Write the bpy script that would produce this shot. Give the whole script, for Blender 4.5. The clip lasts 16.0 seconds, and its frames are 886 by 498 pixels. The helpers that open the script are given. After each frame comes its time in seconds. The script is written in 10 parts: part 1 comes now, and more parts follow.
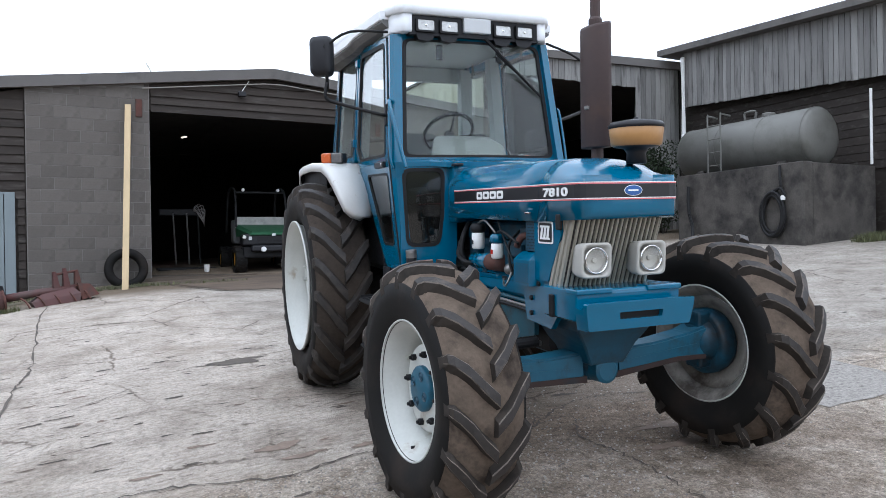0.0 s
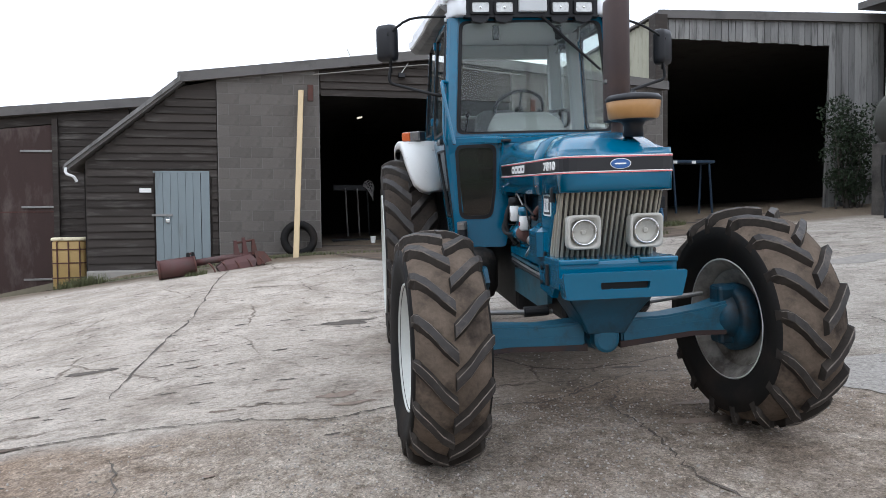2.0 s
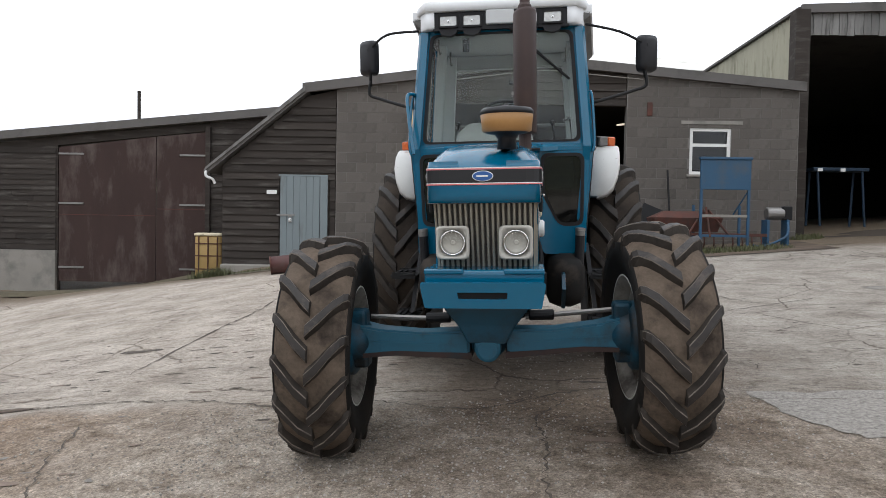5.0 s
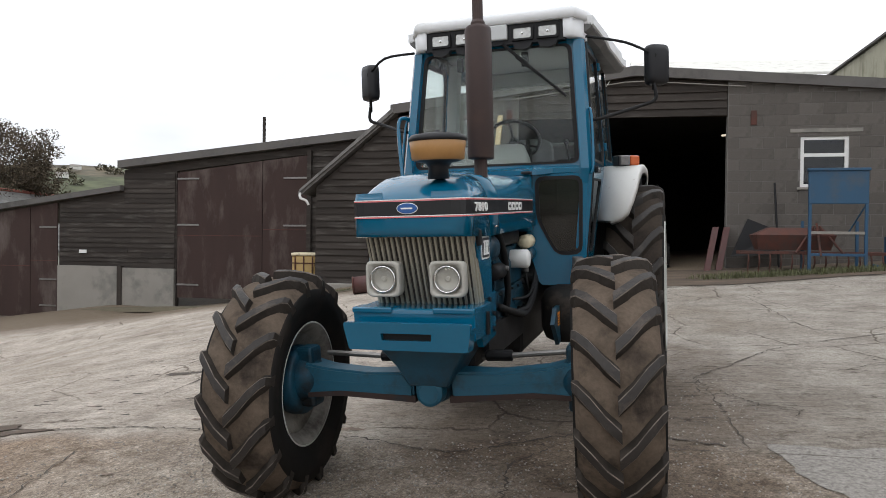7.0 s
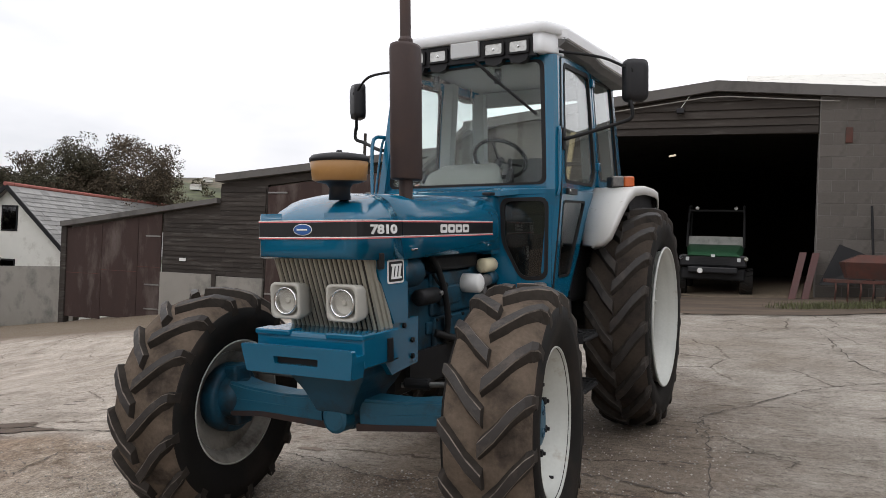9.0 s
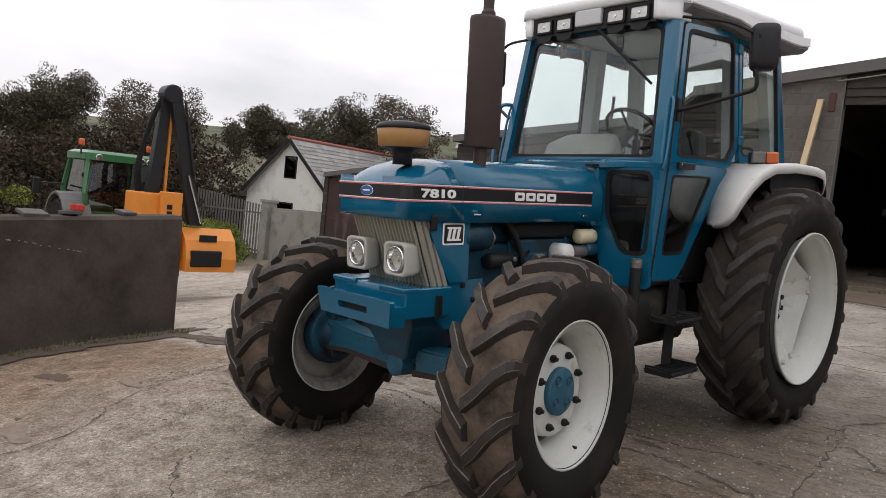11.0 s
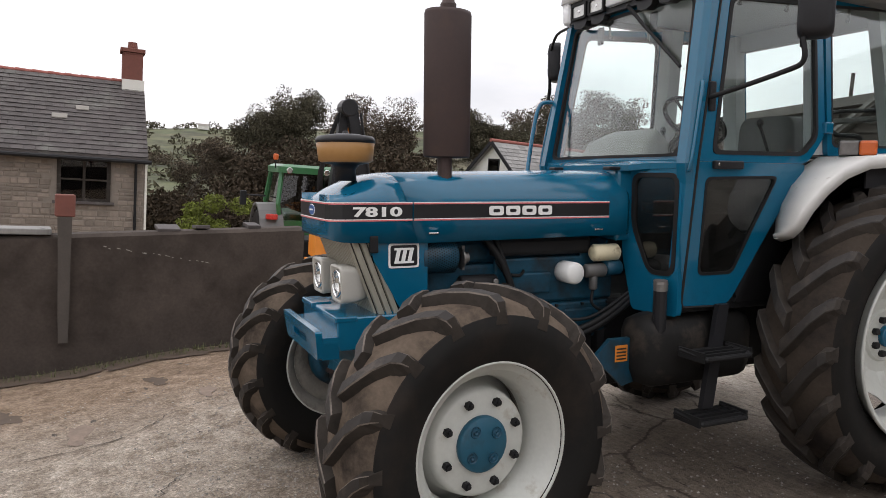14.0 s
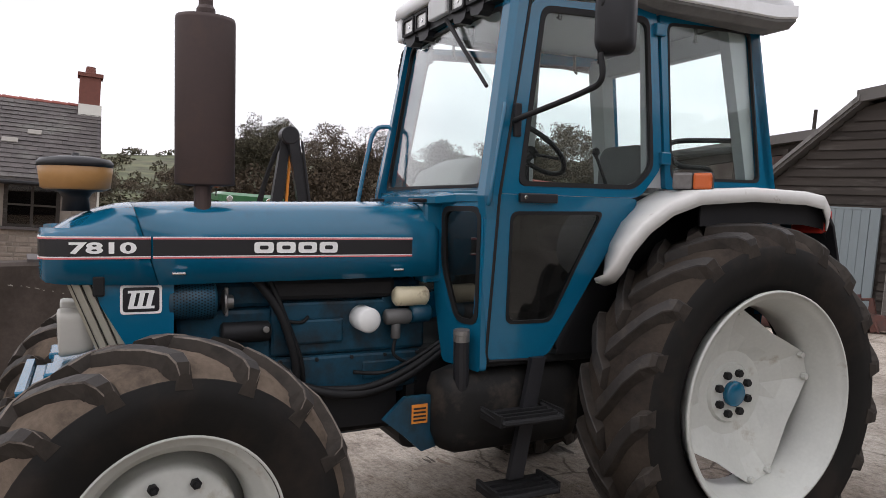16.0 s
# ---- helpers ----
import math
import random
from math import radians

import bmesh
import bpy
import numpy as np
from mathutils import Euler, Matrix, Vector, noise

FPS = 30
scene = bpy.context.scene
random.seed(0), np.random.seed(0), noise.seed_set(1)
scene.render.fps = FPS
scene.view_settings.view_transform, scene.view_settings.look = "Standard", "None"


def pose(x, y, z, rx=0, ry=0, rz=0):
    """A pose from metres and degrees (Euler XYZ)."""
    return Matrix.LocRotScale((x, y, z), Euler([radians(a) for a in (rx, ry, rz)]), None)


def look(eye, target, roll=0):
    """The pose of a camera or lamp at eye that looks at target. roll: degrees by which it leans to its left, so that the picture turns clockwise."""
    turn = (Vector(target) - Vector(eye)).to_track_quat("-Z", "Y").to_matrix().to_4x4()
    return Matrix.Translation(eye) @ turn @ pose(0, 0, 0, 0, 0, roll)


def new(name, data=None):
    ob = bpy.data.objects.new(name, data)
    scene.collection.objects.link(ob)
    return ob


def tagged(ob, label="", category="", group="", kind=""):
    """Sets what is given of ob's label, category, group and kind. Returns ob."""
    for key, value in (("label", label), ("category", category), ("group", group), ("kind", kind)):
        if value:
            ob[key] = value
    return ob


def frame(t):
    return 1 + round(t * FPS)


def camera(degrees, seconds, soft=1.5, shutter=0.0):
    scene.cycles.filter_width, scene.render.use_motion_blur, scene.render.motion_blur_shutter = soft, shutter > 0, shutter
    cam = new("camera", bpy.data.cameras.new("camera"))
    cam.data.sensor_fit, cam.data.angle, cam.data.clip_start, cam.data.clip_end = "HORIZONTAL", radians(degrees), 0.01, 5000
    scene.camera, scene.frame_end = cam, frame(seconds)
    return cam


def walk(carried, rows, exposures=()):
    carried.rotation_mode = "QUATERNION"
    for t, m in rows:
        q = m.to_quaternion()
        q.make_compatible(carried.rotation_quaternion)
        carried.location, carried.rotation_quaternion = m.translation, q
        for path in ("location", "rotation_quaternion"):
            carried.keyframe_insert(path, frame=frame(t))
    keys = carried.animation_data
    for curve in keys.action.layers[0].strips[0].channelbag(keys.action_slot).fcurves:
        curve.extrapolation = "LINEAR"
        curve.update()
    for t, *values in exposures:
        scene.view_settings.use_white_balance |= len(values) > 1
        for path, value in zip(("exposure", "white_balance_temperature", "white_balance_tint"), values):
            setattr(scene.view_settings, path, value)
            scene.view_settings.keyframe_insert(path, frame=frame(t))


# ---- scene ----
cam = camera(63.41, 16.0, soft=0.55)
PATH = [
    (0, (-0.097, 0.267, 1.280), (0.825, 2.041, 1.277), -0.97),
    (0.5, (0.032, 0.014, 1.267), (0.849, 1.839, 1.292), -1.08),
    (1, (0.239, -0.116, 1.248), (1.009, 1.730, 1.262), -0.92),
    (1.5, (0.473, -0.188, 1.264), (1.115, 1.706, 1.254), -1.53),
    (2, (0.714, -0.342, 1.251), (1.124, 1.614, 1.184), -0.56),
    (2.5, (0.952, -0.452, 1.251), (1.284, 1.519, 1.205), -0.89),
    (3, (1.186, -0.540, 1.227), (1.436, 1.444, 1.175), -0.31),
    (3.5, (1.417, -0.559, 1.268), (1.636, 1.429, 1.253), 0.97),
    (4, (1.708, -0.692, 1.257), (1.734, 1.307, 1.215), 1.28),
    (4.5, (1.954, -0.705, 1.282), (1.941, 1.294, 1.223), -0.39),
    (4.7, (2.041, -0.681, 1.280), (2.015, 1.318, 1.220), 0.28),
    (6.8, (3.017, -0.404, 1.362), (2.636, 1.559, 1.343), 0.41),
    (7, (3.093, -0.291, 1.390), (2.670, 1.663, 1.368), 0.69),
    (7.5, (3.308, -0.197, 1.406), (2.845, 1.749, 1.426), 0.55),
    (8, (3.577, -0.165, 1.437), (3.010, 1.752, 1.415), 2.60),
    (8.5, (3.782, -0.088, 1.436), (3.089, 1.788, 1.413), 1.59),
    (9, (3.975, 0.099, 1.452), (3.254, 1.965, 1.466), 2.22),
    (9.5, (4.235, 0.162, 1.467), (3.313, 1.935, 1.536), 3.14),
    (9.7, (4.345, 0.166, 1.486), (3.303, 1.873, 1.493), 4.87),
    (11.8, (5.099, 0.656, 1.602), (3.735, 2.112, 1.468), 4.52),
    (12, (5.147, 0.710, 1.626), (3.798, 2.181, 1.494), 3.17),
    (12.5, (5.219, 0.904, 1.625), (3.818, 2.325, 1.489), 5.39),
    (13, (5.256, 1.140, 1.659), (3.797, 2.498, 1.494), 4.96),
    (13.5, (5.337, 1.409, 1.661), (3.761, 2.624, 1.464), 4.25),
    (14, (5.398, 1.657, 1.722), (3.693, 2.684, 1.525), 4.00),
    (14.5, (5.345, 1.918, 1.748), (3.682, 3.005, 1.519), 4.89),
    (15, (5.330, 2.142, 1.775), (3.739, 3.343, 1.611), 4.47),
    (15.5, (5.418, 2.396, 1.803), (3.753, 3.499, 1.681), 5.91),
    (16, (5.466, 2.673, 1.800), (3.777, 3.738, 1.690), 4.71),
]
walk(cam, [(t, look(eye, target, roll)) for t, eye, target, roll in PATH],
     exposures=[(0.0, 0.4, 5650, 11), (3.5, 0.12, 6080, 11), (7.0, -0.1, 6370, 11), (9.5, -0.18, 6550, 14), (12.0, -0.24, 6620, 15), (13.5, -0.06, 6600, 15), (14.5, -0.02, 6600, 16), (15.0, 0.13, 6550, 17), (15.4, -0.04, 6520, 17), (16.0, -0.03, 6500, 17)])

# ---- world and light ----
world = bpy.data.worlds.new("overcast_sky")
scene.world = world
world.use_nodes = True
wn, wl = world.node_tree.nodes, world.node_tree.links
wn.clear()
w_out = wn.new("ShaderNodeOutputWorld")
w_bg = wn.new("ShaderNodeBackground")
w_sky = wn.new("ShaderNodeTexSky")
w_sky.sky_type, w_sky.sun_disc = "NISHITA", False
w_sky.sun_elevation, w_sky.sun_rotation = radians(48), radians(200)
w_co = wn.new("ShaderNodeTexCoord")
w_map = wn.new("ShaderNodeMapping")
w_map.inputs["Scale"].default_value = (1.0, 1.0, 3.2)
w_noise = wn.new("ShaderNodeTexNoise")
w_noise.inputs["Scale"].default_value = 2.3
w_noise.inputs["Detail"].default_value = 6.0
w_noise.inputs["Roughness"].default_value = 0.52
w_ramp = wn.new("ShaderNodeValToRGB")
w_ramp.color_ramp.elements[0].position, w_ramp.color_ramp.elements[0].color = 0.30, (8.0, 8.3, 8.6, 1)
w_ramp.color_ramp.elements[1].position, w_ramp.color_ramp.elements[1].color = 0.56, (10.8, 10.9, 11.0, 1)
w_mix = wn.new("ShaderNodeMixRGB")
w_mix.inputs[0].default_value = 0.93
wl.new(w_co.outputs["Generated"], w_map.inputs[0])
wl.new(w_map.outputs[0], w_noise.inputs["Vector"])
wl.new(w_noise.outputs[0], w_ramp.inputs[0])
wl.new(w_sky.outputs[0], w_mix.inputs[1])
wl.new(w_ramp.outputs[0], w_mix.inputs[2])
# an overcast sky is brighter overhead than at the horizon
w_sep = wn.new("ShaderNodeSeparateXYZ")
w_up = wn.new("ShaderNodeMapRange")
w_up.inputs[1].default_value, w_up.inputs[2].default_value = 0.0, 1.0
w_up.inputs[3].default_value, w_up.inputs[4].default_value = 1.03, 1.9
w_grad = wn.new("ShaderNodeMixRGB")
w_grad.blend_type = "MULTIPLY"
w_grad.inputs[0].default_value = 1.0
wl.new(w_co.outputs["Generated"], w_sep.inputs[0])
wl.new(w_sep.outputs["Z"], w_up.inputs[0])
wl.new(w_mix.outputs[0], w_grad.inputs[1])
wl.new(w_up.outputs[0], w_grad.inputs[2])
wl.new(w_grad.outputs[0], w_bg.inputs[0])
w_bg.inputs[1].default_value = 0.102
wl.new(w_bg.outputs[0], w_out.inputs[0])

sun_data = bpy.data.lights.new("sun", "SUN")
sun_data.energy, sun_data.angle, sun_data.color = 0.35, radians(25), (1.0, 0.97, 0.92)
sun = new("sun", sun_data)
sun.matrix_world = look((0, 0, 30), (0 + 30 * math.sin(radians(20)), 0 + 26 * math.cos(radians(20)), 0))


# ---- materials ----
def mat(name, colour, rough=0.6, metal=0.0, var=0.12, scale=6.0, fine=60.0, bump=0.1, bump_dist=0.004,
        stain=None, stain_amt=0.0, stain_scale=1.5, coat=0.0, island=0.0, stretch=(1, 1, 1), spec=0.5):
    """A surface with broad and fine variation in colour, gloss and relief."""
    m = bpy.data.materials.new(name)
    m.use_nodes = True
    n, l = m.node_tree.nodes, m.node_tree.links
    b = n["Principled BSDF"]
    co = n.new("ShaderNodeTexCoord")
    mp = n.new("ShaderNodeMapping")
    mp.inputs["Scale"].default_value = stretch
    l.new(co.outputs["Object"], mp.inputs[0])
    n1 = n.new("ShaderNodeTexNoise")
    n1.inputs["Scale"].default_value, n1.inputs["Detail"].default_value = scale, 5
    n2 = n.new("ShaderNodeTexNoise")
    n2.inputs["Scale"].default_value, n2.inputs["Detail"].default_value = fine, 3
    l.new(mp.outputs[0], n1.inputs["Vector"])
    l.new(mp.outputs[0], n2.inputs["Vector"])
    add = n.new("ShaderNodeMath")
    add.operation = "MULTIPLY_ADD"
    l.new(n2.outputs[0], add.inputs[0])
    add.inputs[1].default_value = 0.5
    l.new(n1.outputs[0], add.inputs[2])
    mr = n.new("ShaderNodeMapRange")
    mr.inputs[1].default_value, mr.inputs[2].default_value = 0.35, 1.15
    mr.inputs[3].default_value, mr.inputs[4].default_value = 1 - var, 1 + var
    l.new(add.outputs[0], mr.inputs[0])
    hsv = n.new("ShaderNodeHueSaturation")
    hsv.inputs["Color"].default_value = (*colour, 1)
    value = mr.outputs[0]
    if island:
        oi = n.new("ShaderNodeObjectInfo")
        gi = n.new("ShaderNodeNewGeometry")
        s = n.new("ShaderNodeMath")
        s.operation = "ADD"
        l.new(oi.outputs["Random"], s.inputs[0])
        l.new(gi.outputs["Random Per Island"], s.inputs[1])
        fr = n.new("ShaderNodeMath")
        fr.operation = "FRACT"
        l.new(s.outputs[0], fr.inputs[0])
        m2 = n.new("ShaderNodeMapRange")
        m2.inputs[3].default_value, m2.inputs[4].default_value = 1 - island, 1 + island
        l.new(fr.outputs[0], m2.inputs[0])
        mul = n.new("ShaderNodeMath")
        mul.operation = "MULTIPLY"
        l.new(mr.outputs[0], mul.inputs[0])
        l.new(m2.outputs[0], mul.inputs[1])
        value = mul.outputs[0]
    l.new(value, hsv.inputs["Value"])
    colour_out = hsv.outputs[0]
    if stain:
        n3 = n.new("ShaderNodeTexNoise")
        n3.inputs["Scale"].default_value, n3.inputs["Detail"].default_value = stain_scale, 7
        n3.inputs["Roughness"].default_value = 0.65
        l.new(mp.outputs[0], n3.inputs["Vector"])
        r3 = n.new("ShaderNodeMapRange")
        r3.inputs[1].default_value, r3.inputs[2].default_value = 0.62 - 0.3 * stain_amt, 0.78 - 0.2 * stain_amt
        l.new(n3.outputs[0], r3.inputs[0])
        mx = n.new("ShaderNodeMixRGB")
        mx.inputs[2].default_value = (*stain, 1)
        l.new(r3.outputs[0], mx.inputs[0])
        l.new(colour_out, mx.inputs[1])
        colour_out = mx.outputs[0]
    l.new(colour_out, b.inputs["Base Color"])
    b.inputs["Metallic"].default_value = metal
    b.inputs["Specular IOR Level"].default_value = spec
    rr = n.new("ShaderNodeMapRange")
    rr.inputs[1].default_value, rr.inputs[2].default_value = 0.3, 1.2
    rr.inputs[3].default_value, rr.inputs[4].default_value = max(0.02, rough - 0.08), min(1, rough + 0.1)
    l.new(add.outputs[0], rr.inputs[0])
    l.new(rr.outputs[0], b.inputs["Roughness"])
    if coat:
        b.inputs["Coat Weight"].default_value = coat
        b.inputs["Coat Roughness"].default_value = 0.06
    if bump:
        bp = n.new("ShaderNodeBump")
        bp.inputs["Strength"].default_value, bp.inputs["Distance"].default_value = bump, bump_dist
        l.new(add.outputs[0], bp.inputs["Height"])
        l.new(bp.outputs[0], b.inputs["Normal"])
    return m


def glass_mat(name, tint=(0.92, 0.96, 0.95), rough=0.02, see=0.9, gloss=0.05, dust=0.0):
    """Thin pane: mostly see-through, a film of dust, and mirror gloss that grows at grazing view."""
    m = bpy.data.materials.new(name)
    m.use_nodes = True
    n, l = m.node_tree.nodes, m.node_tree.links
    n.clear()
    out = n.new("ShaderNodeOutputMaterial")
    tr = n.new("ShaderNodeBsdfTransparent")
    tr.inputs[0].default_value = (*[c * see for c in tint], 1)
    gl = n.new("ShaderNodeBsdfGlossy")
    gl.inputs["Roughness"].default_value = rough
    lw = n.new("ShaderNodeLayerWeight")
    lw.inputs[0].default_value = 0.5
    pw = n.new("ShaderNodeMath")
    pw.operation = "POWER"
    pw.inputs[1].default_value = 2.8
    l.new(lw.outputs["Facing"], pw.inputs[0])
    fr = n.new("ShaderNodeMapRange")
    fr.inputs[3].default_value, fr.inputs[4].default_value = gloss, 0.8
    l.new(pw.outputs[0], fr.inputs[0])
    body = tr.outputs[0]
    if dust:
        df = n.new("ShaderNodeBsdfDiffuse")
        df.inputs[0].default_value = (0.62, 0.63, 0.6, 1)
        tl = n.new("ShaderNodeBsdfTranslucent")
        tl.inputs[0].default_value = (0.62, 0.63, 0.6, 1)
        film = n.new("ShaderNodeMixShader")
        l.new(df.outputs[0], film.inputs[1])
        l.new(tl.outputs[0], film.inputs[2])
        co = n.new("ShaderNodeTexCoord")
        nz = n.new("ShaderNodeTexNoise")
        nz.inputs["Scale"].default_value, nz.inputs["Detail"].default_value = 3.0, 6
        l.new(co.outputs["Object"], nz.inputs["Vector"])
        dr = n.new("ShaderNodeMapRange")
        dr.inputs[1].default_value, dr.inputs[2].default_value = 0.3, 0.7
        dr.inputs[3].default_value, dr.inputs[4].default_value = dust * 0.5, dust * 1.5
        l.new(nz.outputs[0], dr.inputs[0])
        dm = n.new("ShaderNodeMixShader")
        l.new(dr.outputs[0], dm.inputs[0])
        l.new(body, dm.inputs[1])
        l.new(film.outputs[0], dm.inputs[2])
        body = dm.outputs[0]
    mx = n.new("ShaderNodeMixShader")
    l.new(fr.outputs[0], mx.inputs[0])
    l.new(body, mx.inputs[1])
    l.new(gl.outputs[0], mx.inputs[2])
    l.new(mx.outputs[0], out.inputs[0])
    return m


BLUE = mat("blue_paint", (0.001, 0.098, 0.182), 0.17, var=0.08, scale=3, fine=30, bump=0.02, coat=0.3, stain=(0.004, 0.065, 0.12), stain_amt=0.1, stain_scale=3)
BLUE_DULL = mat("dull_blue_paint", (0.0015, 0.051, 0.0915), 0.42, var=0.2, scale=7, bump=0.1, stain=(0.0045, 0.0165, 0.0255), stain_amt=0.5, stain_scale=4)
WHITE = mat("white_paint", (0.58, 0.575, 0.555), 0.4, var=0.06, scale=4, bump=0.03, stain=(0.16, 0.085, 0.055), stain_amt=-0.05, stain_scale=16)
ROOFW = mat("white_roof_paint", (0.74, 0.75, 0.76), 0.5, var=0.05, scale=3, bump=0.05, stain=(0.5, 0.49, 0.46), stain_amt=0.25)
RIM = mat("white_rim_paint", (0.4808, 0.4896, 0.4546), 0.42, var=0.12, scale=5, bump=0.04, stain=(0.2929, 0.2439, 0.1792), stain_amt=0.03, stain_scale=6)
# grime plus the shade inside the wheel, both in the colour
RIMDARK = mat("grimy_shaded_inner_rim", (0.24, 0.225, 0.2), 0.7, var=0.3, scale=6, bump=0.15, stain=(0.06, 0.05, 0.042), stain_amt=0.55, stain_scale=5)
GREYP = mat("pale_grey_panel", (0.52, 0.53, 0.53), 0.5, var=0.05, bump=0.03)
BLACK = mat("black_rubber_trim", (0.011, 0.011, 0.0115), 0.6, var=0.2, bump=0.05, spec=0.25)
BLACKP = mat("black_plastic", (0.014, 0.014, 0.016), 0.42, var=0.2, bump=0.06, spec=0.3)
TANKP = mat("dusty_black_tank", (0.012, 0.0115, 0.011), 0.6, var=0.3, bump=0.1, stain=(0.05, 0.04, 0.032), stain_amt=0.3, stain_scale=5, spec=0.15)
DECAL = mat("black_decal", (0.01, 0.01, 0.012), 0.35, var=0.1, bump=0)
PINK = mat("red_pinstripe", (0.62, 0.16, 0.17), 0.4, var=0.05, bump=0)
LETTER = mat("white_letter", (0.8, 0.8, 0.78), 0.4, var=0.04, bump=0)
OVALB = mat("blue_emblem", (0.03, 0.1, 0.3), 0.3, var=0.05, bump=0)
CHROME = mat("chrome", (0.7, 0.7, 0.7), 0.15, 1.0, var=0.05, bump=0)
STEEL = mat("worn_steel", (0.24, 0.23, 0.22), 0.45, 0.8, var=0.25, bump=0.1)
LUGSIDE = mat("dusty_lug_flank", (0.034, 0.028, 0.023), 0.8, var=0.4, scale=9, fine=50, bump=0.4, bump_dist=0.006, stain=(0.018, 0.015, 0.013), stain_amt=0.5, stain_scale=7, spec=0.2)
TYRE = mat("road_worn_lug_face", (0.026, 0.022, 0.0195), 0.58, var=0.4, scale=12, fine=70, bump=0.45, bump_dist=0.006, stain=(0.085, 0.066, 0.053), stain_amt=0.22, stain_scale=8, spec=0.35)
TYRER = mat("worn_dark_lug_face", (0.022, 0.019, 0.017), 0.6, var=0.4, scale=10, fine=70, bump=0.45, bump_dist=0.006, stain=(0.05, 0.04, 0.033), stain_amt=0.4, stain_scale=8, spec=0.35)
MUD = mat("dry_mud_rubber", (0.108, 0.083, 0.063), 0.92, var=0.45, scale=8, fine=60, bump=0.6, bump_dist=0.01, stain=(0.03, 0.024, 0.02), stain_amt=0.38, stain_scale=5, spec=0.1)
MUDR = mat("dark_mud_rubber", (0.048, 0.038, 0.03), 0.9, var=0.4, scale=7, fine=60, bump=0.5, bump_dist=0.008, stain=(0.018, 0.015, 0.014), stain_amt=0.5, stain_scale=3.5, spec=0.1)
# scuffed edge, paled further as a painted glint of sky
LUGEDGE = mat("scuffed_skylit_lug_edge", (0.15, 0.125, 0.105), 0.7, var=0.4, scale=14, fine=70, bump=0.4, stain=(0.035, 0.029, 0.025), stain_amt=0.6, stain_scale=12, spec=0.25)
AXLERUST = mat("rusty_oily_iron", (0.03, 0.016, 0.013), 0.75, 0.1, var=0.4, scale=12, bump=0.3, stain=(0.012, 0.02, 0.026), stain_amt=0.4, stain_scale=8)
HUBBLUE = mat("dull_hub_blue", (0.005, 0.075, 0.125), 0.5, var=0.15, scale=8, bump=0.08, stain=(0.01, 0.04, 0.06), stain_amt=0.3, stain_scale=9)
# white roof underside, greyed in the colour for the shade it lies in
SOFFIT = mat("shaded_grey_roof_underside", (0.13, 0.127, 0.122), 0.7, var=0.2, scale=5, bump=0.1, stain=(0.06, 0.058, 0.055), stain_amt=0.4, stain_scale=4)
TEAL = mat("worn_teal_blue", (0.0072, 0.066, 0.096), 0.45, var=0.2, scale=8, bump=0.1, stain=(0.021, 0.024, 0.024), stain_amt=0.4, stain_scale=6)
TYREW = mat("tyre_sidewall_rubber", (0.0102, 0.00952, 0.00884), 0.7, var=0.3, scale=5, fine=50, bump=0.15, stain=(0.02312, 0.01768, 0.01428), stain_amt=0.4, stain_scale=3, spec=0.14)
MUFFLER = mat("rusty_muffler", (0.055, 0.036, 0.033), 0.6, 0.3, var=0.2, scale=4, bump=0.08, stain=(0.075, 0.045, 0.035), stain_amt=0.5, stain_scale=3)
AMBER = mat("amber_bowl", (0.36, 0.19, 0.065), 0.35, var=0.12, bump=0.05)
GRILLE = mat("grille_slat", (0.36, 0.338, 0.279), 0.42, 0.35, var=0.12, bump=0.05)
GRILLEB = mat("grille_back", (0.03, 0.026, 0.022), 0.8, var=0.2)
ENGINE = mat("oily_engine", (0.004, 0.05, 0.086), 0.5, 0.1, var=0.4, scale=9, bump=0.3, stain=(0.01, 0.01, 0.01), stain_amt=0.6, stain_scale=5, spec=0.35)
DARK = mat("dark_metal", (0.014, 0.014, 0.015), 0.55, 0.3, var=0.3, bump=0.15, spec=0.3)
LAMPW = mat("lamp_housing", (0.4, 0.385, 0.345), 0.42, var=0.06, bump=0.03, stain=(0.262, 0.225, 0.165), stain_amt=0.1)
REFLECT = mat("lamp_reflector", (0.66, 0.66, 0.65), 0.1, 1.0, var=0.06, bump=0.15)
WORKLENS = mat("ribbed_lamp_glass", (0.5, 0.5, 0.48), 0.16, 0.6, var=0.35, scale=30, fine=90, bump=0.5)
ORANGE = mat("orange_lens", (0.5, 0.1, 0.02), 0.25, var=0.06, bump=0.02)
REDL = mat("red_lens", (0.45, 0.03, 0.02), 0.25, var=0.06, bump=0.02)
SMOKED = mat("smoked_clear_lens", (0.13, 0.12, 0.115), 0.2, var=0.3, scale=20, bump=0.2)
SEAT = mat("grey_seat_fabric", (0.1, 0.1, 0.1), 0.85, var=0.2, bump=0.2)
LINING = mat("grey_cab_lining", (0.4, 0.42, 0.42), 0.8, var=0.1, bump=0.1)
DASH = mat("grey_dash_plastic", (0.18, 0.18, 0.17), 0.6, var=0.1, bump=0.05)
GLASS = glass_mat("cab_glass", (0.96, 0.995, 0.985), see=1.0, gloss=0.02, dust=0.004)
GLASSD = glass_mat("tinted_glass", (0.85, 0.92, 0.88), see=0.3, gloss=0.05, dust=0.012)
LENS = glass_mat("lamp_lens", (0.98, 0.98, 0.97), rough=0.02, see=1.0, gloss=0.03)
HOUSEGLASS = glass_mat("house_glass", (0.6, 0.65, 0.7), see=0.5)
